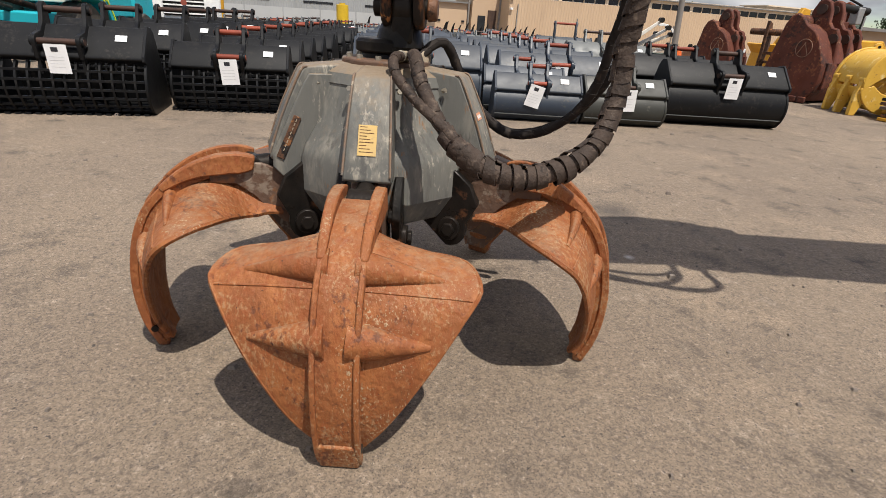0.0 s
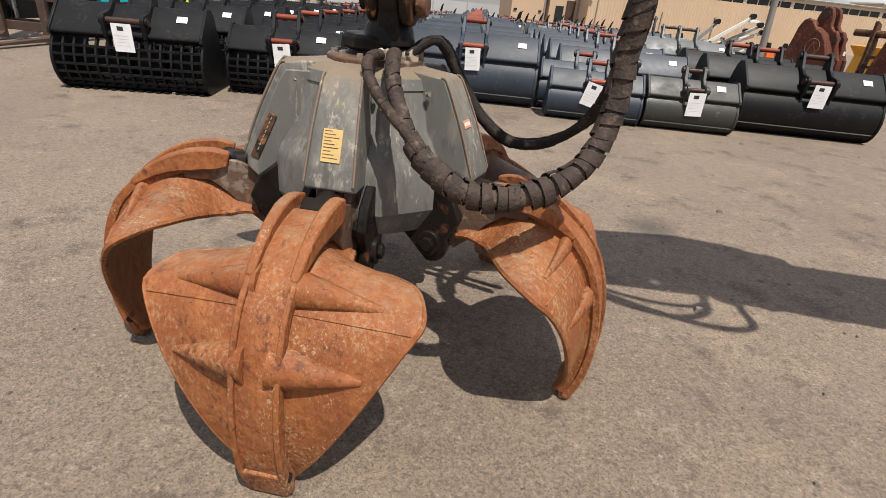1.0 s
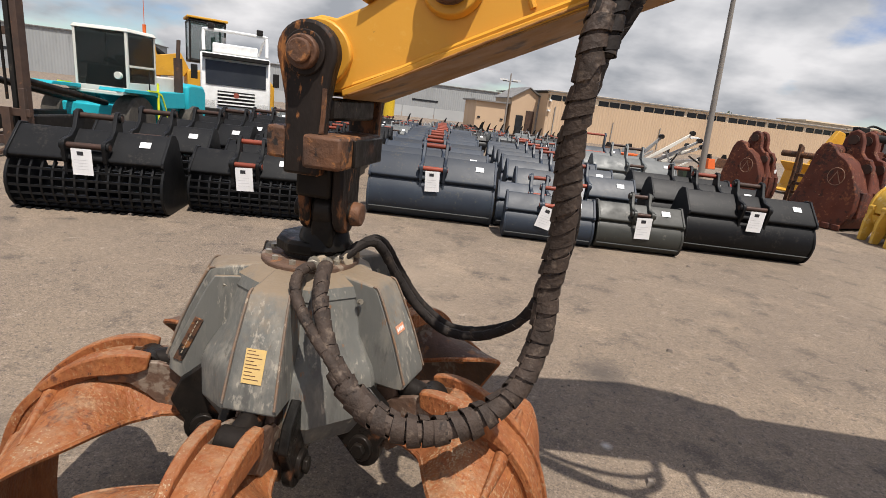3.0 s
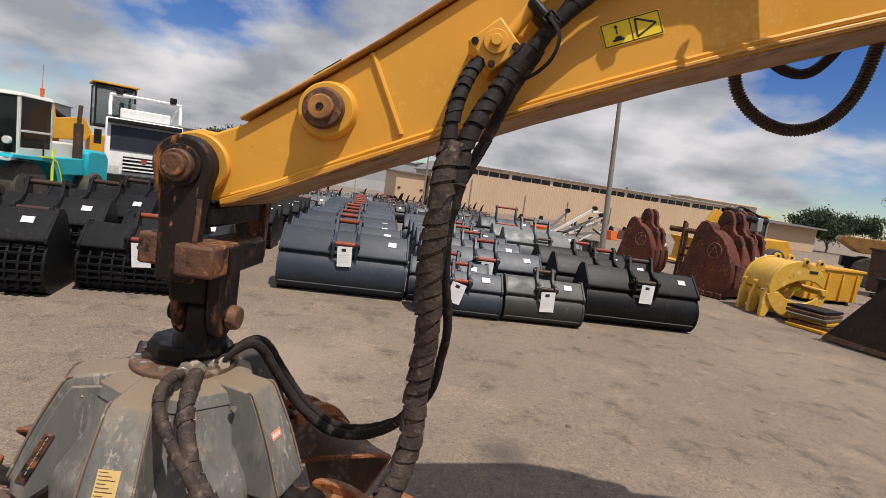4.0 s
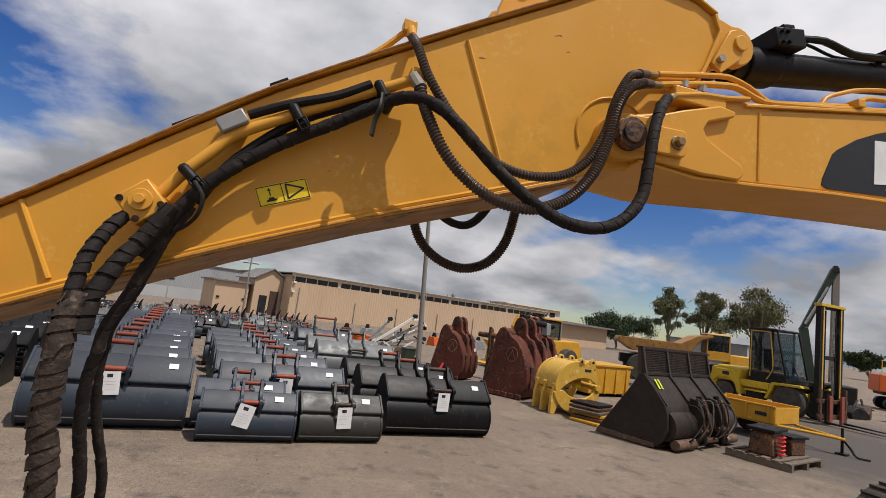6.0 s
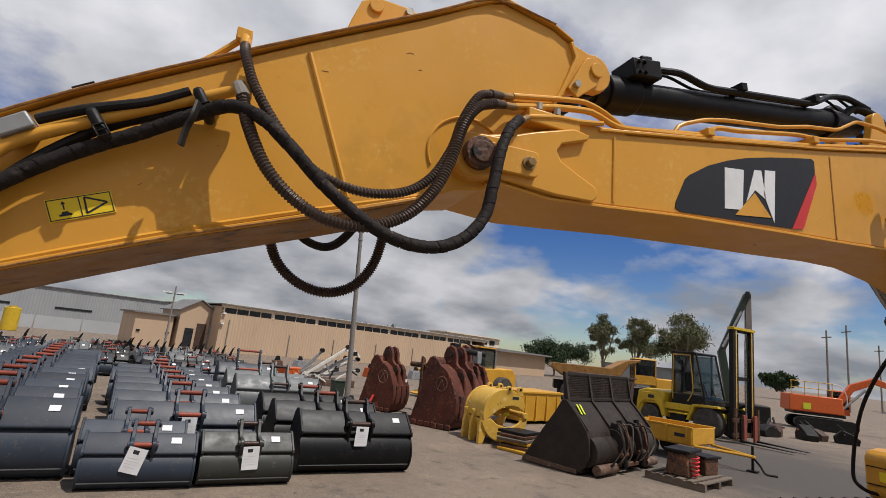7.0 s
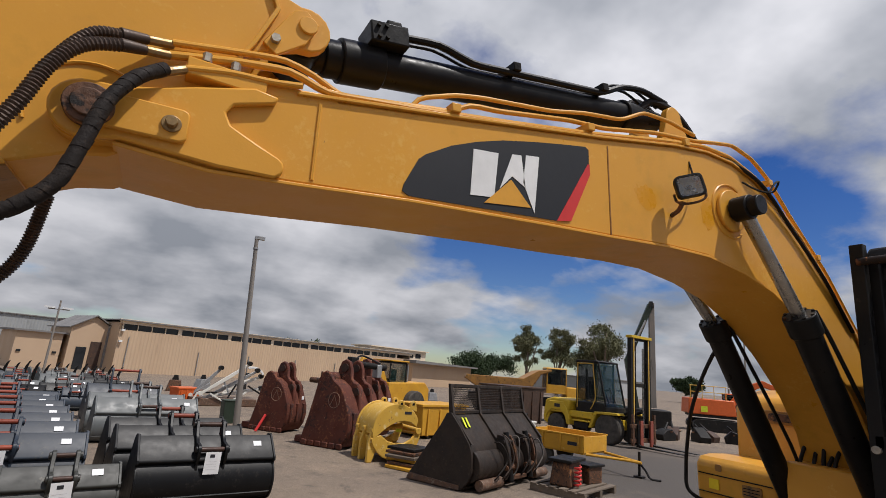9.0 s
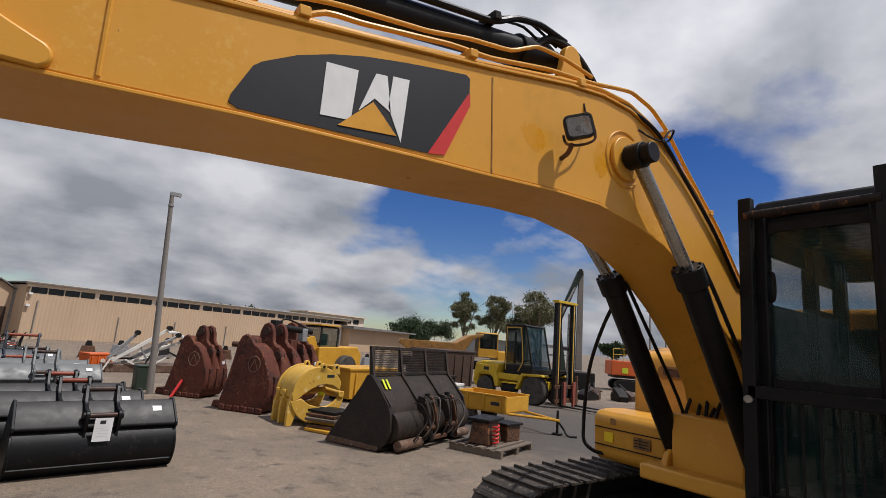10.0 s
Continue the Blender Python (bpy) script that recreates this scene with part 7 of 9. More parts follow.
place(bucket("trench_bucket", 1.8, 1.0, BUCKET_BLUE, PIN_RED, "dark grey bucket with tall red-pinned ears", False, 0.7, ear_h=2.6), 2.1, 18.4, 10)
# rows further back
rnd = random.Random(77)
small = [bucket("trench_bucket", 0.75, 0.8, BUCKET_BLUE, PIN_RED, "narrow blue-grey trench bucket", False, 0.3),
         bucket("trench_bucket", 1.15, 0.9, BUCKET_GREY, PIN_DARK, "pale grey general bucket", False, 0.34),
         bucket("trench_bucket", 1.3, 0.85, BUCKET_BLACK, PIN_RED, "black general bucket with red pins", False, 0.34)]
spots_ = []
for row in range(9):
    for c in range(9):
        p = Vector((-8.6, 15.6, 0)) + YU * (c * 1.42 + rnd.uniform(-0.2, 0.2)) + YV * (row * 1.40 + rnd.uniform(-0.2, 0.2))
        if p.x < 1.9 and not (p.y < 19.5 and p.x > -4.6):
            spots_.append(p)
for i, p in enumerate(spots_):
    o = small[i % 3] if i < 3 else copy_thing(small[(i * 7) % 3], Matrix())
    o.matrix_basis = pose(p.x, p.y, 0, 0, 0, YARD + rnd.uniform(-8, 8)) @ Matrix.Scale(0.88, 4)


def ripper(x, y, h, rz):
    r = thing("ripper_tine", x, y, 0, rz, "dark curved ripper shank standing upright on its hitch", "ripper", "ripper shanks", size=0.60)
    out = [(-0.02, 0.5), (0.16, 0.5), (0.20, h * 0.62), (0.27, h * 0.85), (0.36, h), (0.24, h * 0.95), (0.10, h * 0.80), (0.0, h * 0.6)]
    part("shank", prism(BM(), out, -0.045, 0.045), DIRTY_BLACK, r, "", 0.008)
    part("hitch", box(BM(), (0.02, 0, 0.27), (0.42, 0.34, 0.54), top=(0.7, 0.8)), GALV, r, "grey hitch block", 0.02)
    part("hitch_pin", cyl(BM(), (0.0, -0.24, 0.36), (0.0, 0.24, 0.36), 0.04, n=10), PIN_RED, r)


for k in range(14):
    p = Vector((-2.9, 28.0, 0)) + YU * (0.34 * k) + YV * ((k * 37) % 5) * 0.1
    ripper(p.x, p.y, 1.95 - 0.10 * (k % 3), -20 + 4 * (k % 4))
for k in range(7):
    p = Vector((-6.6, 27.0, 0)) + YU * (0.62 * k)
    ripper(p.x, p.y, 1.9 - 0.25 * (k % 3), -25 + 9 * (k % 3))


def hitch(x, y, rz, m, s):
    o = thing("quick_hitch", x, y, 0, rz, "grey steel quick hitch on the ground", "hitch", "quick hitches")
    for q in (-1, 1):
        part("cheek", prism(BM(), [(0, 0), (0.75 * s, 0), (0.8 * s, 0.25 * s), (0.55 * s, 0.55 * s), (0.35 * s, 0.42 * s), (0.2 * s, 0.7 * s), (0.02 * s, 0.6 * s)], q * 0.2 * s - 0.03, q * 0.2 * s + 0.03), m, o, "", 0.01)
    part("body", box(BM(), (0.4 * s, 0, 0.18 * s), (0.6 * s, 0.36 * s, 0.3 * s)), m, o, "", 0.02)
    part("pin", cyl(BM(), (0.12 * s, -0.3 * s, 0.5 * s), (0.12 * s, 0.3 * s, 0.5 * s), 0.05 * s, n=10), PIN_RED, o)


for k in range(26):
    p = Vector((-5.6, 24.8, 0)) + YU * (rnd.uniform(0, 8.2)) + YV * rnd.uniform(0, 8)
    hitch(p.x, p.y, rnd.uniform(0, 360), (GALV, BUCKET_GREY, DIRTY_BLACK)[k % 3], rnd.uniform(0.8, 1.3))


# ---- machines and attachments round the yard ----
def wheel(parent, x, y, r, w, rim=SAFETY_YELLOW, side=-1):
    """A tyre with treads and a dished rim, axle along local y."""
    prof = [(0.62 * r, -w / 2), (0.92 * r, -w / 2), (r, -w / 2 + 0.12 * w), (r, w / 2 - 0.12 * w), (0.92 * r, w / 2), (0.62 * r, w / 2)]
    m = Matrix.Translation((x, y, r)) @ pose(0, 0, 0, 90, 0, 0)
    wh = part("wheel", lathe(BM(), prof, 26, (0, 0), m), TYRE, parent, "dusty black tyre")
    part("rim", lathe(BM(), [(0.10 * r, -w * 0.30), (0.5 * r, -w * 0.28), (0.63 * r, -w * 0.46), (0.63 * r, w * 0.46), (0.5 * r, w * 0.28), (0.10 * r, w * 0.30)], 20, (0, 0), m), rim, wh)
    part("hub", lathe(BM(), [(0.02, -w * 0.42), (0.14 * r, -w * 0.40), (0.16 * r, w * 0.40), (0.02, w * 0.42)], 12, (0, 0), m), rim, wh)
    return wh


def framed_cab(parent, x0, x1, y0, y1, z0, z1, paint, glass_mat, sill=0.42, name="cab"):
    """Posts, roof and floor round glass panes."""
    sx, sy, sz = x1 - x0, y1 - y0, z1 - z0
    cx, cy = (x0 + x1) / 2, (y0 + y1) / 2
    c = part(name, box(BM(), (cx, cy, z0 + 0.05), (sx, sy, 0.1)), paint, parent, "", 0.02)
    part("cab_roof", box(BM(), (cx, cy, z1), (sx * 1.04, sy * 1.06, 0.10), top=(0.92, 0.92)), paint, c, "", 0.025)
    p = 0.07
    for x in (x0 + p / 2, x1 - p / 2):
        for y in (y0 + p / 2, y1 - p / 2):
            part("cab_post", box(BM(), (x, y, (z0 + z1) / 2), (p, p, sz)), paint, c, "", 0.01)
    zs = z0 + sz * sill
    for y in (y0 + 0.02, y1 - 0.02):
        part("cab_glass", box(BM(), (cx, y, (zs + z1) / 2), (sx - 2 * p, 0.012, z1 - zs)), glass_mat, c)
        part("cab_panel", box(BM(), (cx, y, (z0 + zs) / 2), (sx - 2 * p, 0.03, zs - z0)), paint, c, "", 0.01)
    for x in (x0 + 0.02, x1 - 0.02):
        part("cab_glass", box(BM(), (x, cy, (zs * 0.6 + z0 * 0.4 + z1) / 2), (0.012, sy - 2 * p, z1 - (zs * 0.6 + z0 * 0.4))), glass_mat, c)
        part("cab_panel", box(BM(), (x, cy, (z0 + zs * 0.6 + z0 * 0.4) / 2), (0.03, sy - 2 * p, (zs - z0) * 0.6)), paint, c, "", 0.01)
    part("seat", box(box(BM(), (cx - 0.1, cy, z0 + 0.5), (0.45, 0.45, 0.14)), (cx - 0.3, cy, z0 + 0.8), (0.12, 0.42, 0.6)), BLACK_RUBBER, c, "", 0.02)
    return c


def fork_mast(parent, x, half, z1, col, fork_z, carriage, fork_len, forks):
    """Two-stage mast with chains, carriage and forks, ahead of x."""
    for s in (-1, 1):
        part("mast_channel", box(BM(), (x, s * half, z1 / 2 + 0.1), (0.20, 0.14, z1 - 0.2)), col, parent, "", 0.008)
        part("inner_channel", box(BM(), (x + 0.02, s * (half - 0.16), z1 / 2 + 0.05), (0.15, 0.10, z1 - 0.35)), DIRTY_BLACK, parent, "", 0.006)
        part("lift_ram", cyl(BM(), (x - 0.08, s * (half - 0.28), 0.3), (x - 0.08, s * (half - 0.28), z1 - 0.5), 0.05, n=12), CHROME, parent)
        part("chain", box(BM(), (x + 0.04, s * (half - 0.36), z1 * 0.6), (0.03, 0.05, z1 * 0.7)), GREASE, parent)
    for z in (0.35, z1 * 0.55, z1 - 0.1):
        part("mast_crossbar", box(BM(), (x - 0.04, 0, z), (0.14, half * 2 + 0.1, 0.16)), col, parent, "", 0.008)
    cr = part("carriage", box(box(BM(), (x + 0.18, 0, fork_z + 0.25), (0.10, half * 2 + 0.5, 0.18)), (x + 0.18, 0, fork_z + 0.85), (0.10, half * 2 + 0.5, 0.16)), carriage, parent, "", 0.01)
    for s in (-1, 1):
        part("carriage_upright", box(BM(), (x + 0.20, s * (half + 0.12), fork_z + 0.7), (0.09, 0.12, 1.3)), carriage, cr, "", 0.008)
        fk = part("fork", prism(BM(), [(x + 0.24, fork_z), (x + 0.24 + fork_len, fork_z), (x + 0.24 + fork_len, fork_z + 0.02), (x + 0.40, fork_z + 0.075), (x + 0.32, fork_z + 0.12), (x + 0.32, fork_z + 0.95), (x + 0.24, fork_z + 0.95)], s * half * 0.72 - 0.09, s * half * 0.72 + 0.09), forks, cr, "", 0.006)
    return cr


def teal_forklift():
    f = thing("heavy_forklift", -9.78, 12.0, 0, -81, "large teal and off-white forklift with brown rusty mast and forks", "forklift", size=0.82)
    for y in (-0.95, 0.95):
        wheel(f, 1.0, y, 0.68, 0.5, BROWN_STEEL)
        fd = part("fender", prism(BM(), [(-0.10, 0.60), (0.02, 1.05), (0.20, 1.40), (0.45, 1.50), (1.85, 1.54), (1.90, 1.46), (0.50, 1.40), (0.30, 1.30), (0.14, 1.0), (0.02, 0.60)], y - 0.34, y + 0.34), TEAL, f, "teal fender with hi-vis edge", 0.01)
        part("hivis_edge", prism(BM(), [(-0.13, 0.60), (-0.01, 1.06), (0.18, 1.43), (0.44, 1.53), (0.80, 1.545), (0.80, 1.50), (0.45, 1.49), (0.21, 1.39), (0.03, 1.04), (-0.09, 0.60)], y + (0.27 if y > 0 else -0.36), y + (0.36 if y > 0 else -0.27)), HIVIS, fd)
        wheel(f, -2.1, y, 0.55, 0.4, OFFWHITE)
    part("chassis", box(BM(), (-0.6, 0, 0.75), (4.2, 1.4, 0.6)), TEAL, f, "", 0.04)
    part("counterweight", prism(BM(), [(-2.95, 0.55), (-1.9, 0.55), (-1.7, 1.2), (-1.75, 1.72), (-2.0, 1.80), (-2.8, 1.76), (-3.0, 1.55)], -1.05, 1.05), TEAL, f, "teal rounded counterweight", 0.08)
    part("engine_cover", box(BM(), (-1.1, 0, 1.62), (1.3, 1.5, 0.62), top=(0.96, 0.9)), OFFWHITE, f, "", 0.05)
    part("side_panel", box(BM(), (-0.9, 0, 1.25), (1.5, 2.0, 0.5)), TEAL, f, "", 0.03)
    cb = framed_cab(f, -0.5, 0.85, -0.75, 0.75, 1.3, 3.05, OFFWHITE, DARK_GLASS, 0.22)
    for s in (-1, 1):
        part("door_rail", box(BM(), (0.17, s * 0.755, 2.12), (1.2, 0.04, 0.06)), OFFWHITE, cb, "", 0.01)
        part("grab_bar", tube(BM(), [(0.0, s * 0.83, 1.4), (0.06, s * 0.86, 1.8), (-0.02, s * 0.83, 2.05)], 0.018, 6, 3), DIRTY_BLACK, cb)
    part("dash", box(BM(), (0.62, 0, 1.75), (0.30, 1.1, 0.7), top=(0.6, 0.9)), DIRTY_BLACK, cb, "", 0.03)
    part("steering_wheel", lathe(BM(), [(0.15, -0.015), (0.19, -0.015), (0.19, 0.015), (0.15, 0.015)], 14, (0, 0), pose(0.40, 0, 2.22, 0, -25, 0)), BLACK_RUBBER, cb)
    part("exhaust_pipe", cyl(cyl(BM(), (-1.55, 0.85, 1.5), (-1.55, 0.85, 2.55), 0.13, n=14), (-1.55, 0.85, 2.5), (-1.62, 0.85, 3.1), 0.06, n=12), BROWN_STEEL, f, "rusty exhaust stack")
    part("grab_post", cyl(BM(), (0.35, 1.28, 0.7), (0.35, 1.28, 1.75), 0.035, n=8), HIVIS, f)
    part("beacon", cyl(cyl(BM(), (-0.4, 0.5, 3.1), (-0.4, 0.5, 3.35), 0.05, n=10), (-0.4, 0.5, 3.35), (-0.4, 0.5, 4.0), 0.008, n=6), ORANGE_PAINT, f)
    part("step", box(BM(), (-0.55, 1.1, 0.75), (0.5, 0.3, 0.06)), DIRTY_BLACK, f)
    part("head_lamp", cyl(BM(), (0.92, 0.55, 1.85), (1.02, 0.55, 1.85), 0.10, n=14), OFFWHITE, f, "", 0.01)
    for s in (-1, 1):
        part("tilt_ram", cyl(BM(), (1.4, s * 0.45, 1.1), (4.2, s * 0.45, 1.6), 0.08, n=12), GREASE, f)
        part("mast_arm", box(BM(), (3.0, s * 0.55, 0.62), (2.7, 0.22, 0.42)), DIRTY_BLACK, f, "", 0.03)
    fork_mast(f, 4.35, 0.72, 4.6, BROWN_STEEL, 0.06, BROWN_STEEL, 2.3, BROWN_STEEL)
    return f


teal_forklift()


def wheel_loader(x, y, rz, label, roof=4.15, size=1.0):
    w = thing("wheel_loader", x, y, 0, rz, label, "loader", size=size)
    for xx in (-1.4, 1.5):
        for yy in (-1.0, 1.0):
            wheel(w, xx, yy, 0.75, 0.55)
    dz = 0.3 if roof > 4 else 0.0
    part("rear_body", prism(BM(), [(-2.9, 0.8), (0.6, 0.8), (0.6, 1.9 + dz), (-2.5, 2.0 + dz), (-2.9, 1.6 + dz)], -0.85, 0.85), SAFETY_YELLOW, w, "", 0.06)
    part("front_frame", box(BM(), (1.2, 0, 1.0), (1.8, 0.9, 0.7)), SAFETY_YELLOW, w, "", 0.04)
    framed_cab(w, -0.9, 0.5, -0.72, 0.72, roof - 1.62 if roof > 4 else 1.55, roof, DIRTY_BLACK, CAB_GLASS, 0.08 if roof > 4 else 0.2)
    part("cab_cap", box(BM(), (-0.2, 0, roof + 0.1), (1.55, 1.6, 0.08)), SAFETY_YELLOW, w, "", 0.02)
    for s in (-1, 1):
        part("lift_arm", prism(BM(), [(0.5, 1.9 + dz), (0.8, 2.5 + dz), (2.2, 2.2 + dz), (3.2, 0.8), (3.1, 0.55), (2.0, 1.5 + dz), (0.7, 1.6 + dz)], s * 0.5 - 0.07, s * 0.5 + 0.07), SAFETY_YELLOW, w, "", 0.02)
    part("tipping_link", prism(BM(), [(1.5, 1.6), (1.7, 3.1), (2.1, 3.2), (2.5, 2.5), (2.0, 1.5)], -0.12, 0.12), SAFETY_YELLOW, w, "", 0.03)
    part("tipping_ram", cyl(BM(), (0.6, 0, 2.1), (1.85, 0, 2.95), 0.11, n=12), CYL_BLACK, w)
    part("loader_bucket", prism(BM(), [(2.9, 0.2), (3.9, 0.12), (3.95, 0.2), (3.2, 0.4), (3.1, 1.1), (3.5, 1.5), (3.4, 1.55), (2.9, 1.2)], -1.3, 1.3), SAFETY_YELLOW, w, "", 0.02)
    part("exhaust", cyl(BM(), (-1.3, 0.4, 1.9), (-1.3, 0.4, 3.0), 0.06, n=10), GALV, w)
    return w


wheel_loader(-12.5, 18.8, -138, "yellow wheel loader parked behind the forklift", size=0.87)


def tipper_truck():
    t = thing("white_truck", -10.45, 17.85, 0, -55, "white truck facing the yard with roof rack and black sun visor", "truck", size=0.93)
    part("cab_shell", prism(BM(), [(-1.9, 0.7), (0.1, 0.7), (0.14, 1.5), (-0.02, 2.55), (-0.2, 2.75), (-1.9, 2.75)], -1.22, 1.22), WHITE, t, "", 0.06)
    part("windscreen", box(BM(), (0, 0, 0), (0.02, 2.1, 0.85), m=pose(0.085, 0, 2.05, 0, -9, 0)), WIN_DARK, t)
    part("sun_visor", box(BM(), (0.14, 0, 2.62), (0.32, 2.3, 0.14)), DIRTY_BLACK, t, "", 0.02)
    gl = part("grille", box(BM(), (0.14, 0, 1.15), (0.05, 1.3, 0.55)), DIRTY_BLACK, t, "", 0.01)
    for k in range(4):
        part("grille_slat", box(BM(), (0.175, 0, 0.95 + 0.13 * k), (0.03, 1.34, 0.05)), WHITE, gl, "", 0.005)
    part("badge", cyl(BM(), (0.18, 0, 1.30), (0.20, 0, 1.30), 0.10, n=20), FADED_RED, gl)
    part("bumper", box(BM(), (0.12, 0, 0.6), (0.25, 2.4, 0.35)), DIRTY_BLACK, t, "", 0.03)
    for s in (-1, 1):
        part("headlamp", box(BM(), (0.16, s * 0.95, 0.95), (0.06, 0.4, 0.22)), LENS_GLASS, t)
        part("mirror", box(BM(), (0.1, s * 1.42, 2.0), (0.12, 0.22, 0.5)), DIRTY_BLACK, t, "", 0.02)
        for xx in (-0.9, -3.6, -4.8):
            wheel(t, xx, s * 1.0, 0.5, 0.32, WHITE)
    part("body", box(BM(), (-3.9, 0, 1.7), (3.8, 2.4, 1.4)), WHITE, t, "", 0.04)
    rk = part("roof_rack", tube(BM(), [(-0.2, -1.1, 2.8), (-0.5, -1.1, 3.45), (-0.5, -0.9, 3.55), (-0.5, 0.9, 3.55), (-0.5, 1.1, 3.45), (-0.2, 1.1, 2.8)], 0.06, 8, 4), WHITE, t, "white tubular roof rack")
    for s in (-1, 1):
        part("rack_rail", tube(BM(), [(-0.5, s * 1.08, 3.45), (-2.0, s * 1.08, 3.35), (-3.4, s * 1.08, 3.0)], 0.05, 8, 3), WHITE, rk)
        part("work_light", box(BM(), (-0.45, s * 0.85, 3.68), (0.14, 0.22, 0.2)), DIRTY_BLACK, rk, "", 0.02)
    part("roof_box", box(BM(), (-1.0, 0, 2.95), (1.0, 1.6, 0.35)), WHITE, t, "", 0.04)
    part("beacon", cyl(BM(), (-0.8, -0.4, 3.15), (-0.8, -0.4, 3.35), 0.08, n=12), GALV, t)
    return t


tipper_truck()


def small_trailer():
    t = thing("plant_trailer", -13.0, 10.0, 0, -20, "small yellow-sided plant trailer with twin wheels", "trailer", size=0.8)
    part("deck", box(BM(), (0, 0, 0.65), (3.4, 1.8, 0.12)), DIRTY_BLACK, t, "", 0.01)
    part("side", box(BM(), (-0.8, -0.92, 1.3), (1.8, 0.06, 1.2)), LIME_YELLOW, t, "", 0.01)
    part("container", box(BM(), (0.2, 0.3, 1.7), (2.6, 1.2, 2.0)), OFFWHITE, t, "", 0.03)
    for xx in (-0.35, 0.4):
        for s in (-1, 1):
            wheel(t, xx, s * 0.95, 0.36, 0.22, GALV)


small_trailer()


# giant rusted mining buckets
def big_bucket(x, y, rz, h, w, label):
    """A mining bucket on its floor: humped side plates, lobed ears; belly to local -y."""
    b = thing("mining_bucket", x, y, 0, rz, label, "bucket", "mining buckets")
    k = h / 2.4
    j = 0.78 * k
    side = [(2.2, 0.0), (2.26, 0.12), (2.0, 0.85), (1.80, 1.55), (1.70, 2.0), (1.56, 2.22), (1.36, 2.30), (1.16, 2.22), (0.95, 2.02), (0.62, 1.86), (0.36, 1.6), (0.03, 1.0), (0.0, 0.65), (0.08, 0.32), (0.30, 0.07), (0.6, 0.0)]
    side = [(y_ * j, z * k) for y_, z in side]
    for s in (-1, 1):
        part("side_plate", BMprism_x(side, s * w / 2 - 0.045, s * w / 2 + 0.045), BIG_RUST, b, "", 0.03)
    skin = side[8:] + [(2.15 * j, 0.0)]
    rings = [[(-w / 2, y_, z), (w / 2, y_, z), (w / 2, y_ + 0.06, z + 0.02), (-w / 2, y_ + 0.06, z + 0.02)] for y_, z in skin]
    bm = BM()
    quads(bm, rings)
    part("belly", bm, BIG_RUST, b, "", 0.0)
    ear = [(0.05, 0.75), (0.10, 1.4), (0.16, 1.75), (0.30, 1.95), (0.48, 1.98), (0.62, 2.12), (0.66, 2.40), (0.78, 2.62), (0.98, 2.70), (1.18, 2.62), (1.30, 2.40), (1.35, 1.9), (0.9, 1.2)]
    ear = [(y_ * j, z * k) for y_, z in ear]
    for f in (-0.17, 0.20):
        er = part("hanger_ear", BMprism_x(ear, f * w - 0.06, f * w + 0.06), BIG_RUST, b, "", 0.03)
        part("pin_bore", cyl(BM(), (f * w - 0.10, 0.98 * j, 2.42 * k), (f * w + 0.10, 0.98 * j, 2.42 * k), 0.13 * k, n=18), PIN_DARK, er)
        part("pin_bore", cyl(BM(), (f * w - 0.10, 0.34 * j, 1.70 * k), (f * w + 0.10, 0.34 * j, 1.70 * k), 0.13 * k, n=18), PIN_DARK, er)
    part("top_tube", cyl(BM(), (-w / 2, 1.36 * j, 2.06 * k), (w / 2, 1.36 * j, 2.06 * k), 0.20 * k, n=18), BIG_RUST, b)
    for q in range(3):
        part("wear_strap", box(BM(), ((-0.38 + 0.36 * q) * w, 0.02 * j, 0.75 * k), (0.10 * w, 0.10, 0.7 * k)), BIG_RUST, b, "", 0.02)
    for q in range(6):
        part("edge_shroud", box(BM(), (-w / 2 - 0.05, (0.35 + 0.33 * q) * j, 0.10 * k), (0.06, 0.26 * j, 0.16 * k)), BIG_RUST, b, "", 0.02)
    mk = part("chalk_mark", tube(BM(), [(-w / 2 - 0.047, 0.82 * j + 0.17 * math.cos(t * math.pi / 8), 1.42 * k + 0.19 * math.sin(t * math.pi / 8)) for t in range(17)], 0.008, 6, 2), BIG_RUST_PALE, b, "pale painted ring mark")
    for u, v in ((-0.05, 66), (0.05, -66)):
        part("chalk_stroke", box(BM(), (0, 0, 0), (0.006, 0.28, 0.014), m=Matrix.Translation((-w / 2 - 0.048, 0.82 * j + u, 1.42 * k)) @ pose(0, 0, 0, v, 0, 0)), BIG_RUST_PALE, mk)
    part("white_sticker", box(BM(), (w * 0.3, 0.12 * j, 1.30 * k), (0.14, 0.02, 0.10)), PAPER, b)
    for q in range(4):
        part("tooth", box(BM(), (-w / 2 + w * (0.15 + 0.233 * q), 2.2 * j + 0.14, 0.10), (0.2, 0.42, 0.16), top=(0.8, 0.9)), BIG_RUST, b, "", 0.02)
    return b


big_bucket(7.76, 13.65, 37, 1.98, 1.5, "huge dark red rusted mining bucket with painted ring mark")
big_bucket(8.98, 15.3, 37, 2.06, 1.3, "huge red rusted mining bucket behind another")
big_bucket(6.66, 16.4, 42, 1.80, 0.9, "tall dark brown rusted mining bucket by the pole")


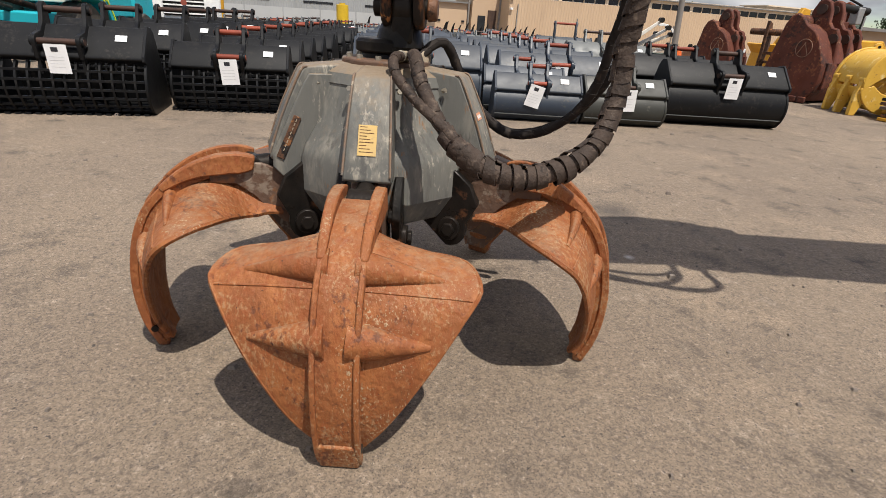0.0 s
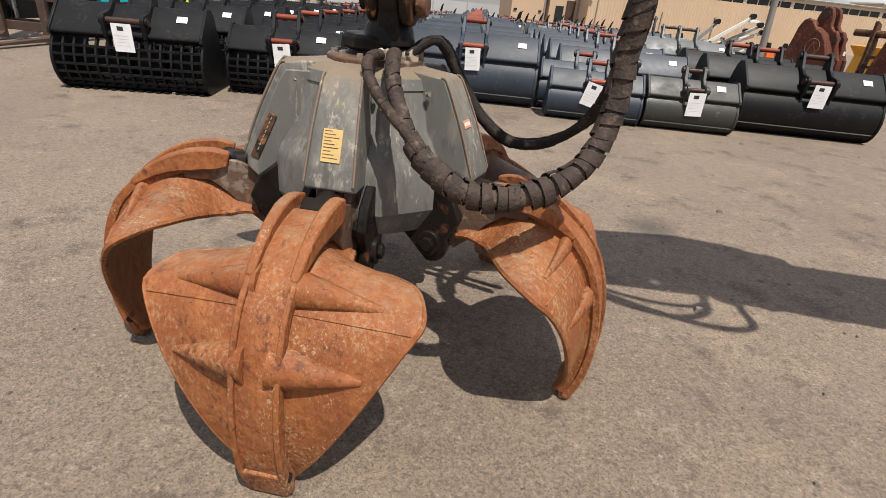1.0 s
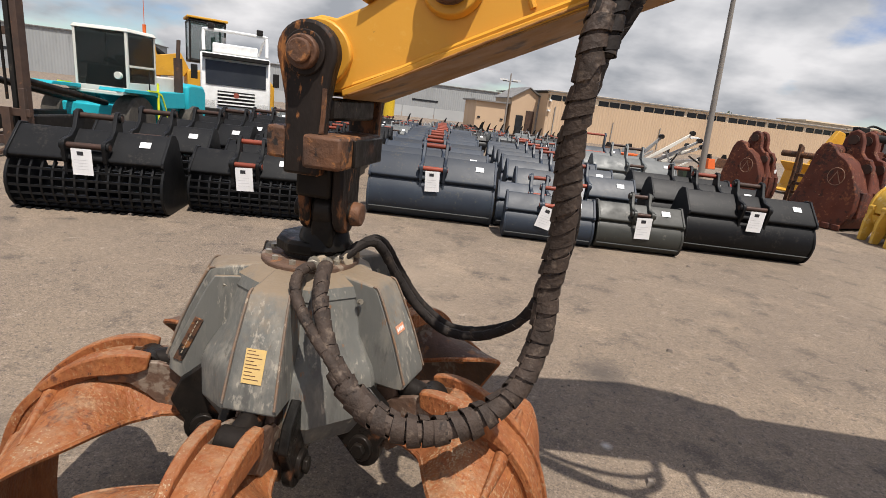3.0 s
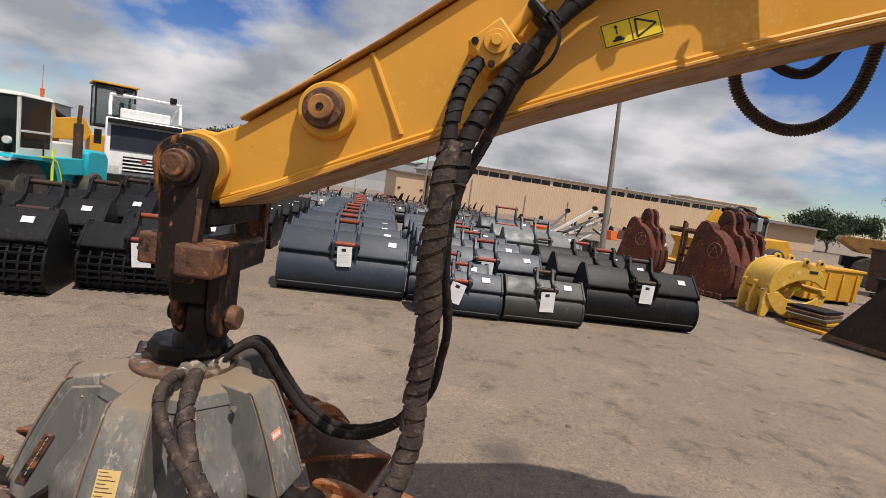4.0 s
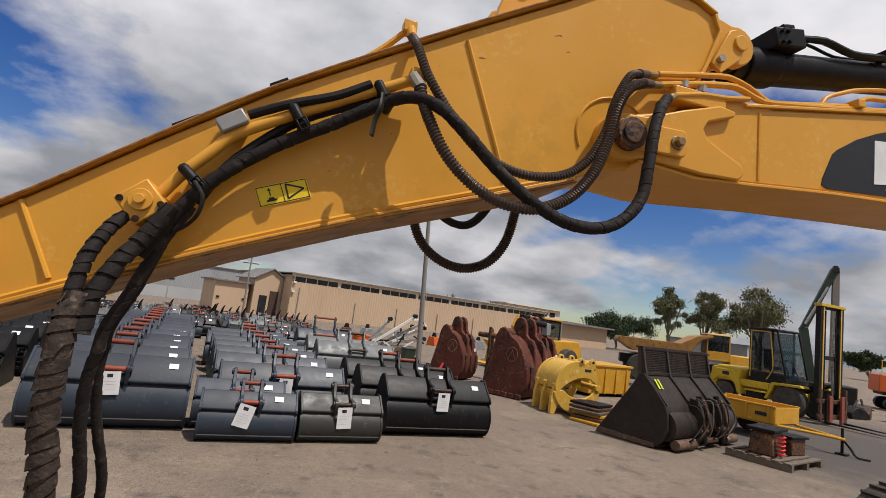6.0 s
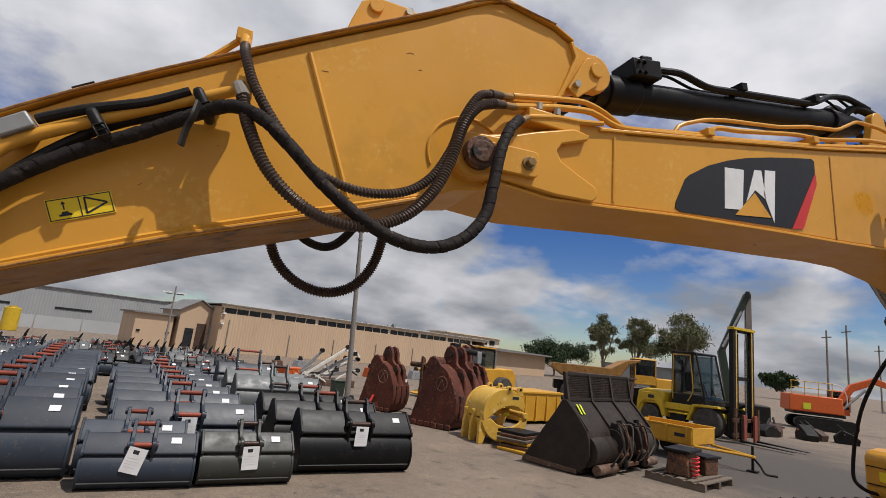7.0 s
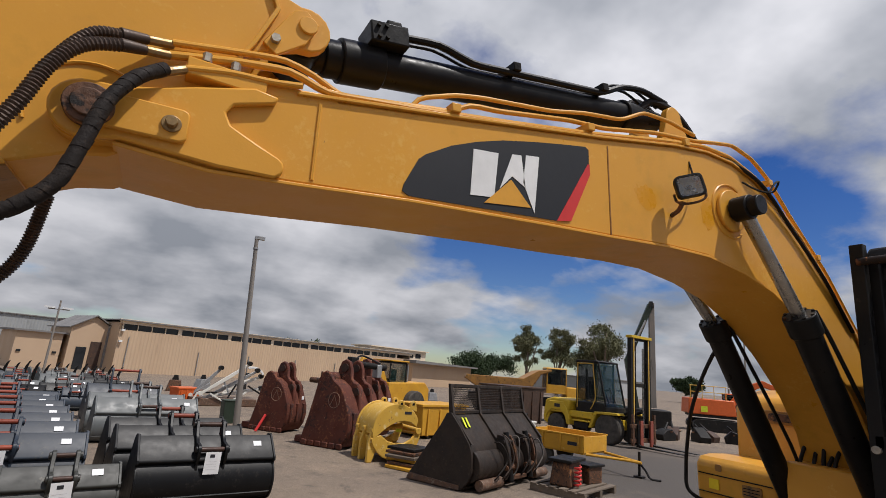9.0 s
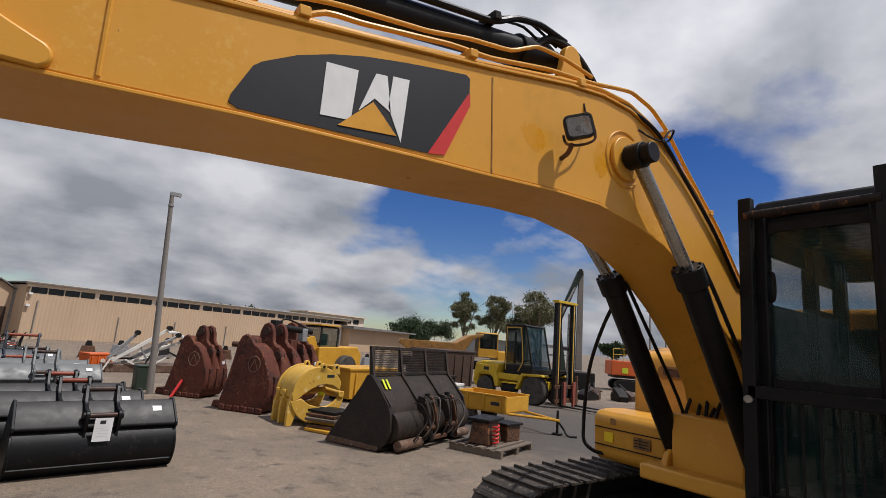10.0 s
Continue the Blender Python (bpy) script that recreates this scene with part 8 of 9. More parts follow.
def rusty_frame():
    f = thing("rusted_grab_frame", 7.75, 16.7, 0, 40, "rust-brown steel grab frame with bars and hydraulic hose", "attachment", size=0.75)
    for s in (-1, 1):
        part("side_beam", prism(BM(), [(0, 0), (0.45, 0), (0.4, 0.9), (0.55, 1.5), (0.3, 2.3), (0.05, 2.4), (0.1, 1.2)], s * 0.65 - 0.06, s * 0.65 + 0.06), LINK_RUST, f, "", 0.02)
    for k in range(4):
        part("cross_bar", box(BM(), (0.25, 0, 0.3 + 0.32 * k), (0.22, 1.3, 0.1)), LINK_RUST, f, "", 0.02)
    part("top_tube", cyl(BM(), (0.25, -1.1, 2.0), (0.25, 1.3, 2.0), 0.12, n=14), LINK_RUST, f)
    part("cylinder", cyl(BM(), (0.1, -0.4, 0.9), (0.2, -0.4, 1.7), 0.12, n=14), SHED_GREY, f)
    part("hose", tube(BM(), [(0.1, -0.4, 1.7), (0.0, -0.3, 2.1), (0.1, 0.0, 2.2), (0.15, 0.1, 1.8)], 0.03, 8, 6), BLACK_RUBBER, f)


rusty_frame()
rt = thing("drill_head", 8.15, 14.9, 0, 20, "dark hydraulic drill head resting on the mining buckets' frame", "attachment", size=0.75)
part("stand", box(BM(), (0, 0, 1.2), (0.3, 0.3, 2.4)), BIG_RUST, rt, "", 0.02)
part("head", cyl(BM(), (-0.9, 0, 2.85), (0.9, 0, 2.75), 0.12, n=14), DIRTY_BLACK, rt)
part("block", box(BM(), (-0.8, 0, 2.9), (0.35, 0.3, 0.35)), DIRTY_BLACK, rt, "", 0.03)
part("bracket", box(BM(), (0.5, 0, 2.6), (0.25, 0.3, 0.5)), GALV, rt, "", 0.03)
part("hose", tube(BM(), [(-0.7, 0, 3.0), (-0.3, 0.1, 3.15), (0.2, 0.1, 3.05), (0.6, 0, 2.9)], 0.035, 8, 6), BLACK_RUBBER, rt)


def clamp_grab():
    """Yellow log and pipe grab: ribbed drum, open jaw and lugs; jaw side to local +x."""
    g = thing("yellow_grab_bucket", 7.72, 12.25, 0, 2, "scuffed yellow hydraulic grab bucket with curved jaw", "grab", size=0.705)
    hw = 0.72

    def jaw(y0, y1, name, lab=""):
        outer = arc(0.05, 0.98, 0.86, 200, 25, 16)
        inner = [(0.80, 1.10), (0.55, 1.25), (0.30, 1.29), (0.02, 1.24), (-0.25, 1.10), (-0.48, 0.93), (-0.62, 0.80)]
        return part(name, prism(BM(), outer + inner, y0, y1), CREAM_YELLOW, g, lab, 0.02)

    def lower(y0, y1):
        outer = arc(0.05, 0.98, 0.92, 195, 366, 18)
        inner = [(0.80, 0.94), (0.62, 0.72), (0.40, 0.60), (0.10, 0.57), (-0.25, 0.66), (-0.50, 0.84)]
        return part("lower_jaw", prism(BM(), outer + inner, y0, y1), CREAM_YELLOW, g, "", 0.02)

    for y in (-hw, hw - 0.1):
        jaw(y, y + 0.1, "upper_jaw")
        lower(y, y + 0.1)
    part("drum", prism(BM(), arc(0.05, 0.98, 0.82, 190, 20, 18) + arc(0.05, 0.98, 0.74, 20, 190, 18), -hw + 0.1, hw - 0.1), CREAM_YELLOW, g, "", 0.01)
    part("belly", prism(BM(), arc(0.05, 0.98, 0.86, 195, 320, 18) + arc(0.05, 0.98, 0.78, 320, 195, 18), -hw + 0.1, hw - 0.1), CREAM_YELLOW, g, "", 0.01)
    for y in (-hw + 0.05, hw - 0.05):
        for x0 in (0.15, 0.60):
            lg_ = part("lug", prism(BM(), [(x0 - 0.16, 1.66)] + arc(x0, 1.84, 0.11, 190, -10, 10) + [(x0 + 0.16, 1.60)], y - 0.05, y + 0.05), CREAM_YELLOW, g, "", 0.015)
            part("lug_bore", disc_y(BM(), x0, 1.84, y - 0.055, y + 0.055, 0.045, 14), GREASE, lg_)
    for y in (-0.60, 0.0, 0.55):
        part("leg", prism(BM(), [(-0.90, 0.0), (-0.72, 0.0), (-0.60, 0.35), (-0.66, 0.95), (-0.80, 0.98), (-0.90, 0.6)], y - 0.07, y + 0.07), CREAM_YELLOW, g, "", 0.02)
        part("knuckle", disc_y(BM(), -0.76, 0.98, y - 0.11, y + 0.11, 0.075, 14), CREAM_YELLOW, g)
    part("label_plate", box(BM(), (0.42, -hw - 0.003, 1.55), (0.26, 0.006, 0.09)), INK, g)
    part("jaw_shaft", cyl(BM(), (0.85, -hw - 0.05, 0.98), (0.85, hw + 0.05, 0.98), 0.10, n=14), CREAM_YELLOW, g, "", 0.01)
    part("cylinder", cyl(BM(), (-0.3, 0, 0.95), (0.6, 0, 1.05), 0.10, n=14), CREAM_YELLOW, g)
    part("hivis_tape", box(BM(), (0.35, -0.3, 0.95), (0.22, 0.01, 0.10)), HIVIS, g)


clamp_grab()
sb = thing("stacked_timbers", 7.95, 11.15, 0, 32, "stack of yellow and rusty steel plates on timber", "stack", size=0.8)
for k in range(6):
    part("plate", box(BM(), (0.08 * (k % 3), 0.05 * k, 0.05 + 0.085 * k), (1.3 - 0.08 * k, 0.9, 0.07), m=pose(0, 0, 0, 0, 0, (k * 7) % 11 - 5)), (SAFETY_YELLOW, LINK_RUST, SAFETY_YELLOW, WOOD, LINK_RUST, DIRTY_BLACK)[k], sb, "", 0.01)


def loader_bucket():
    """Big black high-tip loader bucket seen from its back: coupler, hoses, sloping hood, screened top guard."""
    w = 3.5
    b = thing("loader_bucket", 9.4, 9.25, 0, 24, "large dirty black loader bucket with screened top guard and hoses", "bucket", size=0.85)
    back = [(0.42, 0.10), (0.30, 0.22), (0.22, 0.45), (0.25, 0.80), (0.32, 0.97), (0.60, 1.30), (0.86, 1.56)]
    rings = []
    for y, z in back:
        rings.append([(-w / 2, y, z), (w / 2, y, z), (w / 2, y + 0.05, z - 0.02), (-w / 2, y + 0.05, z - 0.02)])
    bm = BM()
    quads(bm, rings)
    part("back_sheet", bm, LOADER_GRIME, b, "", 0.0)
    part("floor", box(BM(), (0, 1.15, 0.07), (w, 1.5, 0.06)), LOADER_GRIME, b, "", 0.01)
    side = [(0.44, 0.06), (0.28, 0.22), (0.20, 0.45), (0.23, 0.80), (0.30, 0.99), (0.58, 1.33), (0.84, 1.60), (0.96, 1.58), (1.12, 1.30), (1.98, 0.06)]
    for s in (-1, 1):
        sp_ = part("side_plate", BMprism_x(side, s * w / 2 - 0.03, s * w / 2 + 0.03), LOADER_GRIME, b, "", 0.01)
        part("wear_edge", BMprism_x([(0.50, 0.02), (1.98, 0.02), (1.90, 0.16), (0.50, 0.12)], s * w / 2 - 0.045, s * w / 2 + 0.045), TINE_DARK, sp_, "worn brown bottom edge", 0.01)
    for k in range(4):
        x = -w / 2 + 0.04 + (w - 0.08) * k / 3
        part("back_rib", BMprism_x([(0.24, 0.98), (0.36, 0.98), (0.92, 1.54), (1.00, 2.22), (0.93, 2.22), (0.80, 1.58)], x - 0.04, x + 0.04), LOADER_GRIME, b, "", 0.008)
    for y, z in ((0.86, 1.60), (0.965, 2.19)):
        part("guard_rail", box(BM(), (0, y, z), (w, 0.06, 0.07)), LOADER_GRIME, b, "", 0.006)
    mesh = BM()
    bay = (w - 0.08) / 3
    for k in range(3):
        xa = -w / 2 + 0.04 + bay * (k + 0.5)
        for q in range(13):
            box(mesh, (xa, 0.88 + 0.0061 * q, 1.655 + 0.041 * q), (bay - 0.10, 0.012, 0.014))
        for q in range(24):
            box(mesh, (xa - bay / 2 + 0.06 + (bay - 0.12) * q / 23, 0.922, 1.90), (0.011, 0.010, 0.54), m=Matrix.Translation((0, 0.922, 1.90)) @ pose(0, 0, 0, -8.5, 0, 0) @ Matrix.Translation((0, -0.922, -1.90)))
    tagged(part("screen_mesh", mesh, LOADER_GRIME, b), kind="stuff")
    for k in range(3):
        xa = -w / 2 + 0.08 + (w - 0.08) * k / 3
        part("bulge", BMprism_x(arc(0.42, 0.52, 0.36, 250, 120, 10) + [(0.42, 0.84)], xa, xa + bay - 0.07), LOADER_GRIME, b, "rounded lower back section", 0.015)
    for k in range(2):
        part("hivis_tape", box(BM(), (0, 0, 0), (0.08, 0.01, 0.26), m=pose(-w / 2 + 0.24 + 0.14 * k, 0.645, 1.395, -40, 12, 0)), HIVIS, b)
    for x in (-0.55, 0.42):
        cp = part("coupler_cheek", BMprism_x([(0.30, 0.15), (0.02, 0.18), (-0.10, 0.45), (-0.02, 0.85), (0.10, 1.12), (0.30, 1.15)], x - 0.05, x + 0.05), LOADER_GRIME, b, "", 0.015)
        part("coupler_cheek_inner", BMprism_x([(0.30, 0.15), (0.02, 0.18), (-0.10, 0.45), (-0.02, 0.85), (0.10, 1.12), (0.30, 1.15)], x + 0.28, x + 0.36), LINK_RUST, b, "", 0.015)
        part("coupler_pin", cyl(BM(), (x - 0.1, 0.0, 0.45), (x + 0.42, 0.0, 0.45), 0.06, n=14), LINK_RUST, b)
        part("coupler_pin", cyl(BM(), (x - 0.1, 0.12, 1.0), (x + 0.42, 0.12, 1.0), 0.05, n=14), LOADER_GRIME, b)
        part("ram", cyl(BM(), (x + 0.15, -0.02, 0.15), (x + 0.16, 0.18, 1.2), 0.07, n=14), CYL_BLACK, b)
    part("axle_tube", cyl(BM(), (-1.6, 0.10, 0.16), (-0.70, 0.10, 0.16), 0.11, n=16), TINE_DARK, b)
    part("axle_tube", cyl(BM(), (0.95, 0.10, 0.16), (1.6, 0.10, 0.16), 0.11, n=16), TINE_DARK, b)
    part("centre_plate", box(BM(), (0.10, 0.05, 0.20), (0.70, 0.10, 0.10)), LINK_RUST, b, "", 0.02)
    r = random.Random(9)
    for k in range(6):
        x = -0.95 + 0.37 * k
        part("hose", tube(BM(), [(x, 0.15, 0.95 + r.uniform(-0.1, 0.25)), (x + r.uniform(-0.1, 0.15), -0.06, 1.05 + r.uniform(-0.1, 0.1)), (x + r.uniform(-0.1, 0.2), -0.12, 0.65), (x + r.uniform(-0.15, 0.15), -0.06, 0.32), (x + r.uniform(-0.3, 0.1), 0.08, 0.20)], 0.018, 8, 6), (SLEEVE, HOSE_WRAP, RIM_GREY)[k % 3], b)


loader_bucket()


def pallet_of_parts():
    p = thing("timber_pallet", 10.33, 8.65, 0, 20, "weathered grey timber pallet of boards", "pallet")
    for k in range(6):
        part("deck_board", box(BM(), (0, -0.5 + 0.2 * k, 0.135), (1.5, 0.13, 0.025)), WOOD, p)
    for k in range(3):
        part("bearer", box(BM(), (-0.68 + 0.68 * k, 0, 0.06), (0.10, 1.15, 0.12)), WOOD, p)
    a = thing("rusted_hitch_part", 10.1, 8.62, 0.148, 25, "rust-brown coupling casting on the pallet", "machine part", size=0.9)
    part("body", box(BM(), (0, 0, 0.24), (0.75, 0.5, 0.48), top=(0.85, 0.8)), LINK_RUST, a, "", 0.03)
    part("top_plate", box(BM(), (0, 0, 0.52), (0.85, 0.55, 0.06)), DIRTY_BLACK, a, "", 0.01)
    part("spring", tube(BM(), [(-0.2 + 0.07 * math.cos(t * 1.2), -0.33 + 0.07 * math.sin(t * 1.2), 0.03 + 0.016 * t) for t in range(27)], 0.018, 6, 3), RED, a, "red coil spring")
    c = thing("rusted_bracket", 10.78, 8.72, 0.148, 10, "rust-brown bracket with dark flange on the pallet", "machine part", size=0.9)
    part("body", box(BM(), (0, 0, 0.18), (0.5, 0.42, 0.36)), LINK_RUST, c, "", 0.02)
    part("flange", box(BM(), (0, 0, 0.38), (0.62, 0.5, 0.05)), DIRTY_BLACK, c, "", 0.01)


pallet_of_parts()


def tray_trailer():
    t = thing("yellow_tray_trailer", 12.6, 11.4, 0, -72, "small yellow steel tray trailer with drawbar", "trailer", size=0.85)
    part("floor", box(BM(), (0, 0, 0.48), (2.1, 1.5, 0.06)), SAFETY_YELLOW, t, "", 0.01)
    for s in (-1, 1):
        part("side", box(BM(), (0, s * 0.75, 0.72), (2.1, 0.05, 0.46)), SAFETY_YELLOW, t, "", 0.01)
        part("end", box(BM(), (s * 1.05, 0, 0.72), (0.05, 1.5, 0.46)), SAFETY_YELLOW, t, "", 0.01)
        wheel(t, -0.3, s * 0.62, 0.28, 0.18, SAFETY_YELLOW)
        part("rim_rail", box(BM(), (0, s * 0.76, 0.96), (2.16, 0.08, 0.05)), SAFETY_YELLOW, t, "", 0.008)
    for k in range(4):
        part("stake", box(BM(), (-0.9 + 0.6 * k, -0.79, 0.72), (0.06, 0.04, 0.44)), SAFETY_YELLOW, t, "", 0.005)
    part("number_bar", box(BM(), (0.72, -0.785, 0.72), (0.34, 0.006, 0.10)), INK, t)
    for s in (-1, 1):
        part("drawbar", tube(BM(), [(1.05, s * 0.6, 0.46), (2.0, s * 0.15, 0.44), (2.45, 0, 0.42)], 0.04, 8, 3), SAFETY_YELLOW, t)
    part("jockey_stand", box(box(BM(), (2.35, 0.12, 0.35), (0.06, 0.06, 0.7)), (2.35, 0.12, 0.03), (0.25, 0.25, 0.05)), DIRTY_BLACK, t, "", 0.005)
    part("chain", tube(BM(), [(2.4, 0, 0.42), (2.55, 0.1, 0.2), (2.7, 0.05, 0.04), (2.95, 0.15, 0.03)], 0.03, 6, 5), DIRTY_BLACK, t)


tray_trailer()


def sloped_cab(parent, h, paint, trim_mat, pane):
    """Operator's cab: raked windscreen, framed side doors, flat roof; x forwards."""
    c = part("cab", prism(BM(), [(-0.75, 1.25), (0.95, 1.25), (0.95, 1.55), (0.75, 1.72), (-0.75, 1.72)], -0.78, 0.78), paint, parent, "", 0.03)
    part("cab_roof", prism(BM(), [(-0.80, h - 0.10), (0.50, h - 0.10), (0.52, h - 0.05), (0.40, h), (-0.75, h)], -0.82, 0.82), paint, c, "", 0.03)
    for s in (-1, 1):
        y = s * 0.745
        for p, q in (((-0.72, 1.6), (-0.72, h - 0.1)), ((0.30, 1.6), (0.28, h - 0.1)), ((0.92, 1.6), (0.48, h - 0.1))):
            part("cab_post", prism(BM(), [(p[0] - 0.035, p[1]), (p[0] + 0.035, p[1]), (q[0] + 0.035, q[1]), (q[0] - 0.035, q[1])], y - 0.035, y + 0.035), paint, c, "", 0.008)
        dr = part("door", prism(BM(), [(-0.66, 1.74), (0.26, 1.74), (0.24, h - 0.16), (-0.66, h - 0.16)], y - 0.006, y + 0.006), pane, c, "dark tinted door pane")
        part("door_frame", tube(BM(), [(-0.67, y + s * 0.04, 1.45), (-0.67, y + s * 0.04, h - 0.3), (-0.60, y + s * 0.04, h - 0.17), (0.12, y + s * 0.04, h - 0.17), (0.22, y + s * 0.04, h - 0.3), (0.36, y + s * 0.04, 2.1), (0.30, y + s * 0.04, 1.75), (0.10, y + s * 0.04, 1.42)], 0.024, 6, 2), trim_mat, dr, "thin pale door frame")
        part("side_pane", prism(BM(), [(0.34, 1.74), (0.88, 1.74), (0.46, h - 0.16), (0.32, h - 0.16)], y - 0.006, y + 0.006), CAB_GLASS, c)
    part("windscreen", prism(BM(), [(0.90, 1.60), (0.912, 1.60), (0.482, h - 0.1), (0.47, h - 0.1)], -0.70, 0.70), CAB_GLASS, c, "raked clear windscreen")
    part("rear_pane", box(BM(), (-0.74, 0, (1.72 + h - 0.1) / 2), (0.012, 1.4, h - 1.9)), CAB_GLASS, c)
    part("wiper", tube(BM(), [(0.90, 0.1, 1.72), (0.76, -0.25, 2.45)], 0.014, 6, 2), DIRTY_BLACK, c)
    part("seat", box(box(BM(), (-0.15, 0, 1.95), (0.5, 0.5, 0.14)), (-0.38, 0, 2.35), (0.14, 0.48, 0.75)), BLACK_RUBBER, c, "", 0.03)
    part("steering_column", cyl(BM(), (0.55, 0, 1.7), (0.35, 0, 2.3), 0.035, n=8), BLACK_RUBBER, c)
    part("steering_wheel", lathe(BM(), [(0.15, -0.015), (0.19, -0.015), (0.19, 0.015), (0.15, 0.015)], 14, (0, 0), pose(0.35, 0, 2.3, 0, -25, 0)), BLACK_RUBBER, c)
    return c


def yellow_forklift():
    f = thing("yellow_forklift", 18.3, 15.6, 0, -82, "large yellow forklift with dark cab and tall mast", "forklift", size=0.82)
    for y in (-0.95, 0.95):
        wheel(f, 1.25, y, 0.66, 0.42, DIRTY_BLACK)
        wheel(f, -1.7, y, 0.52, 0.36, DIRTY_BLACK)
        part("fender", prism(BM(), [(0.30, 0.62), (0.62, 1.36), (1.80, 1.40), (1.86, 1.30), (0.74, 1.26), (0.44, 0.62)], y - 0.28, y + 0.28), LIME_YELLOW, f, "", 0.02)
        part("rear_arch", prism(BM(), [(-2.45, 0.75), (-2.4, 1.3), (-2.1, 1.62), (-1.25, 1.62), (-0.95, 1.2), (-0.8, 0.6), (-1.0, 0.6), (-1.15, 1.0), (-1.4, 1.22), (-1.95, 1.22), (-2.22, 1.0), (-2.3, 0.75)], y - 0.2, y + 0.2), LIME_YELLOW, f, "", 0.03)
    part("chassis", box(BM(), (-0.2, 0, 0.80), (2.5, 1.5, 0.45)), LIME_YELLOW, f, "", 0.04)
    part("counterweight", prism(BM(), [(-2.5, 0.6), (-2.2, 0.5), (-2.1, 1.1), (-1.0, 1.1), (-0.85, 1.72), (-1.9, 1.80), (-2.4, 1.65)], -1.1, 1.1), LIME_YELLOW, f, "yellow rounded counterweight", 0.07)
    part("side_tank", box(BM(), (-0.30, 0, 1.12), (1.3, 2.0, 0.30)), LIME_YELLOW, f, "", 0.03)
    part("step_tread", box(BM(), (-0.15, -1.02, 0.66), (0.8, 0.3, 0.30)), DIRTY_BLACK, f, "", 0.02)
    part("step_edge", box(BM(), (-0.15, -1.10, 0.86), (0.9, 0.28, 0.06)), LIME_YELLOW, f, "", 0.01)
    sloped_cab(f, 3.68, DIRTY_BLACK, CREAM_YELLOW, DARK_GLASS)
    part("number_bar", box(BM(), (-1.6, -1.152, 1.42), (0.34, 0.012, 0.16)), INK, f)
    part("exhaust", cyl(BM(), (-1.1, 0.5, 1.7), (-1.1, 0.5, 3.3), 0.06, n=10), DIRTY_BLACK, f)
    cr = fork_mast(f, 2.15, 0.72, 4.85, DIRTY_BLACK, 0.08, LINK_RUST, 2.1, DIRTY_BLACK)
    part("mast_head", box(BM(), (2.15, 0, 4.82), (0.30, 1.66, 0.12)), LIME_YELLOW, f, "", 0.01)
    for s in (-1, 1):
        part("mast_edge", box(BM(), (2.26, s * 0.60, 2.9), (0.03, 0.07, 3.7)), CREAM_YELLOW, f, "worn yellow mast edge", 0.008)
        part("fork_shank", box(BM(), (2.48, s * 0.40, 0.62), (0.09, 0.20, 1.1)), FADED_RED, cr, "faded red fork shank", 0.01)
        part("tilt_ram", cyl(BM(), (1.0, s * 0.4, 1.1), (2.0, s * 0.4, 1.5), 0.07, n=12), GREASE, f)


yellow_forklift()


def dump_truck():
    d = thing("dump_truck", 20.6, 22.8, 0, -30, "yellow articulated dump truck with tilted body beyond the attachments", "truck", size=0.76)
    part("tray", prism(BM(), [(-4.6, 2.5), (-4.5, 2.75), (-0.6, 2.75), (0.4, 3.35), (1.3, 3.5), (1.3, 3.35), (0.6, 3.1), (-0.2, 1.9), (-3.6, 1.9)], -1.5, 1.5), BROWN_YELLOW, d, "", 0.04)
    part("frame", box(BM(), (-1.0, 0, 1.3), (6.5, 1.2, 0.6)), DIRTY_BLACK, d, "", 0.04)
    framed_cab(d, 1.1, 2.5, -0.8, 0.8, 1.9, 3.6, SAFETY_YELLOW, DARK_GLASS, 0.35)
    part("hood", box(BM(), (3.2, 0, 1.9), (1.5, 1.6, 1.0), top=(0.9, 0.9)), SAFETY_YELLOW, d, "", 0.08)
    for x in (-3.0, -1.3, 2.3):
        for s in (-1, 1):
            wheel(d, x, s * 1.3, 0.85, 0.6)


dump_truck()
wheel_loader(12.1, 22.4, 200, "yellow wheel loader with canopy behind the attachments", 3.05, 0.76)
for k, (x, y, sx, sy, sz, rz, m, lab) in enumerate((
        (11.09, 16.13, 2.6, 1.5, 1.3, 18, SAFETY_YELLOW, "yellow steel hopper box with scuffed sides"),
        (13.9, 15.97, 1.7, 1.3, 1.1, 10, DIRTY_BLACK, "dirty black steel hopper box"),
        (13.55, 14.58, 1.2, 1.0, 0.9, 30, OFFWHITE, "off-white steel cabinet with stains"),
        (12.05, 14.0, 1.6, 1.0, 0.7, 15, DIRTY_BLACK, "dirty black steel frame on the ground"),
        (17.05, 19.55, 3.2, 2.0, 2.2, 18, BROWN_STEEL, "large brown steel hopper beyond the grab"),
        (4.1, 24.6, 1.1, 0.9, 0.75, 25, ORANGE_PAINT, "orange machine body by the workshop wall"))):
    o = thing("steel_hopper", x, y, 0, rz, lab, "hopper", size=0.78)
    part("shell", box(BM(), (0, 0, sz * 0.55), (sx, sy, sz * 0.9), top=(1.06, 1.06)), m, o, "", 0.03)
    part("rim", box(BM(), (0, 0, sz), (sx * 1.12, sy * 1.12, 0.1)), m, o, "", 0.02)
    for q in range(4):
        part("stiffener", box(BM(), (-sx * 0.4 + sx * 0.27 * q, -sy * 0.53, sz * 0.5), (0.08, 0.08, sz * 0.8)), m, o, "", 0.01)
    for s in (-1, 1):
        part("skid", box(BM(), (s * sx * 0.35, 0, 0.06), (0.14, sy, 0.12)), DIRTY_BLACK, o, "", 0.01)


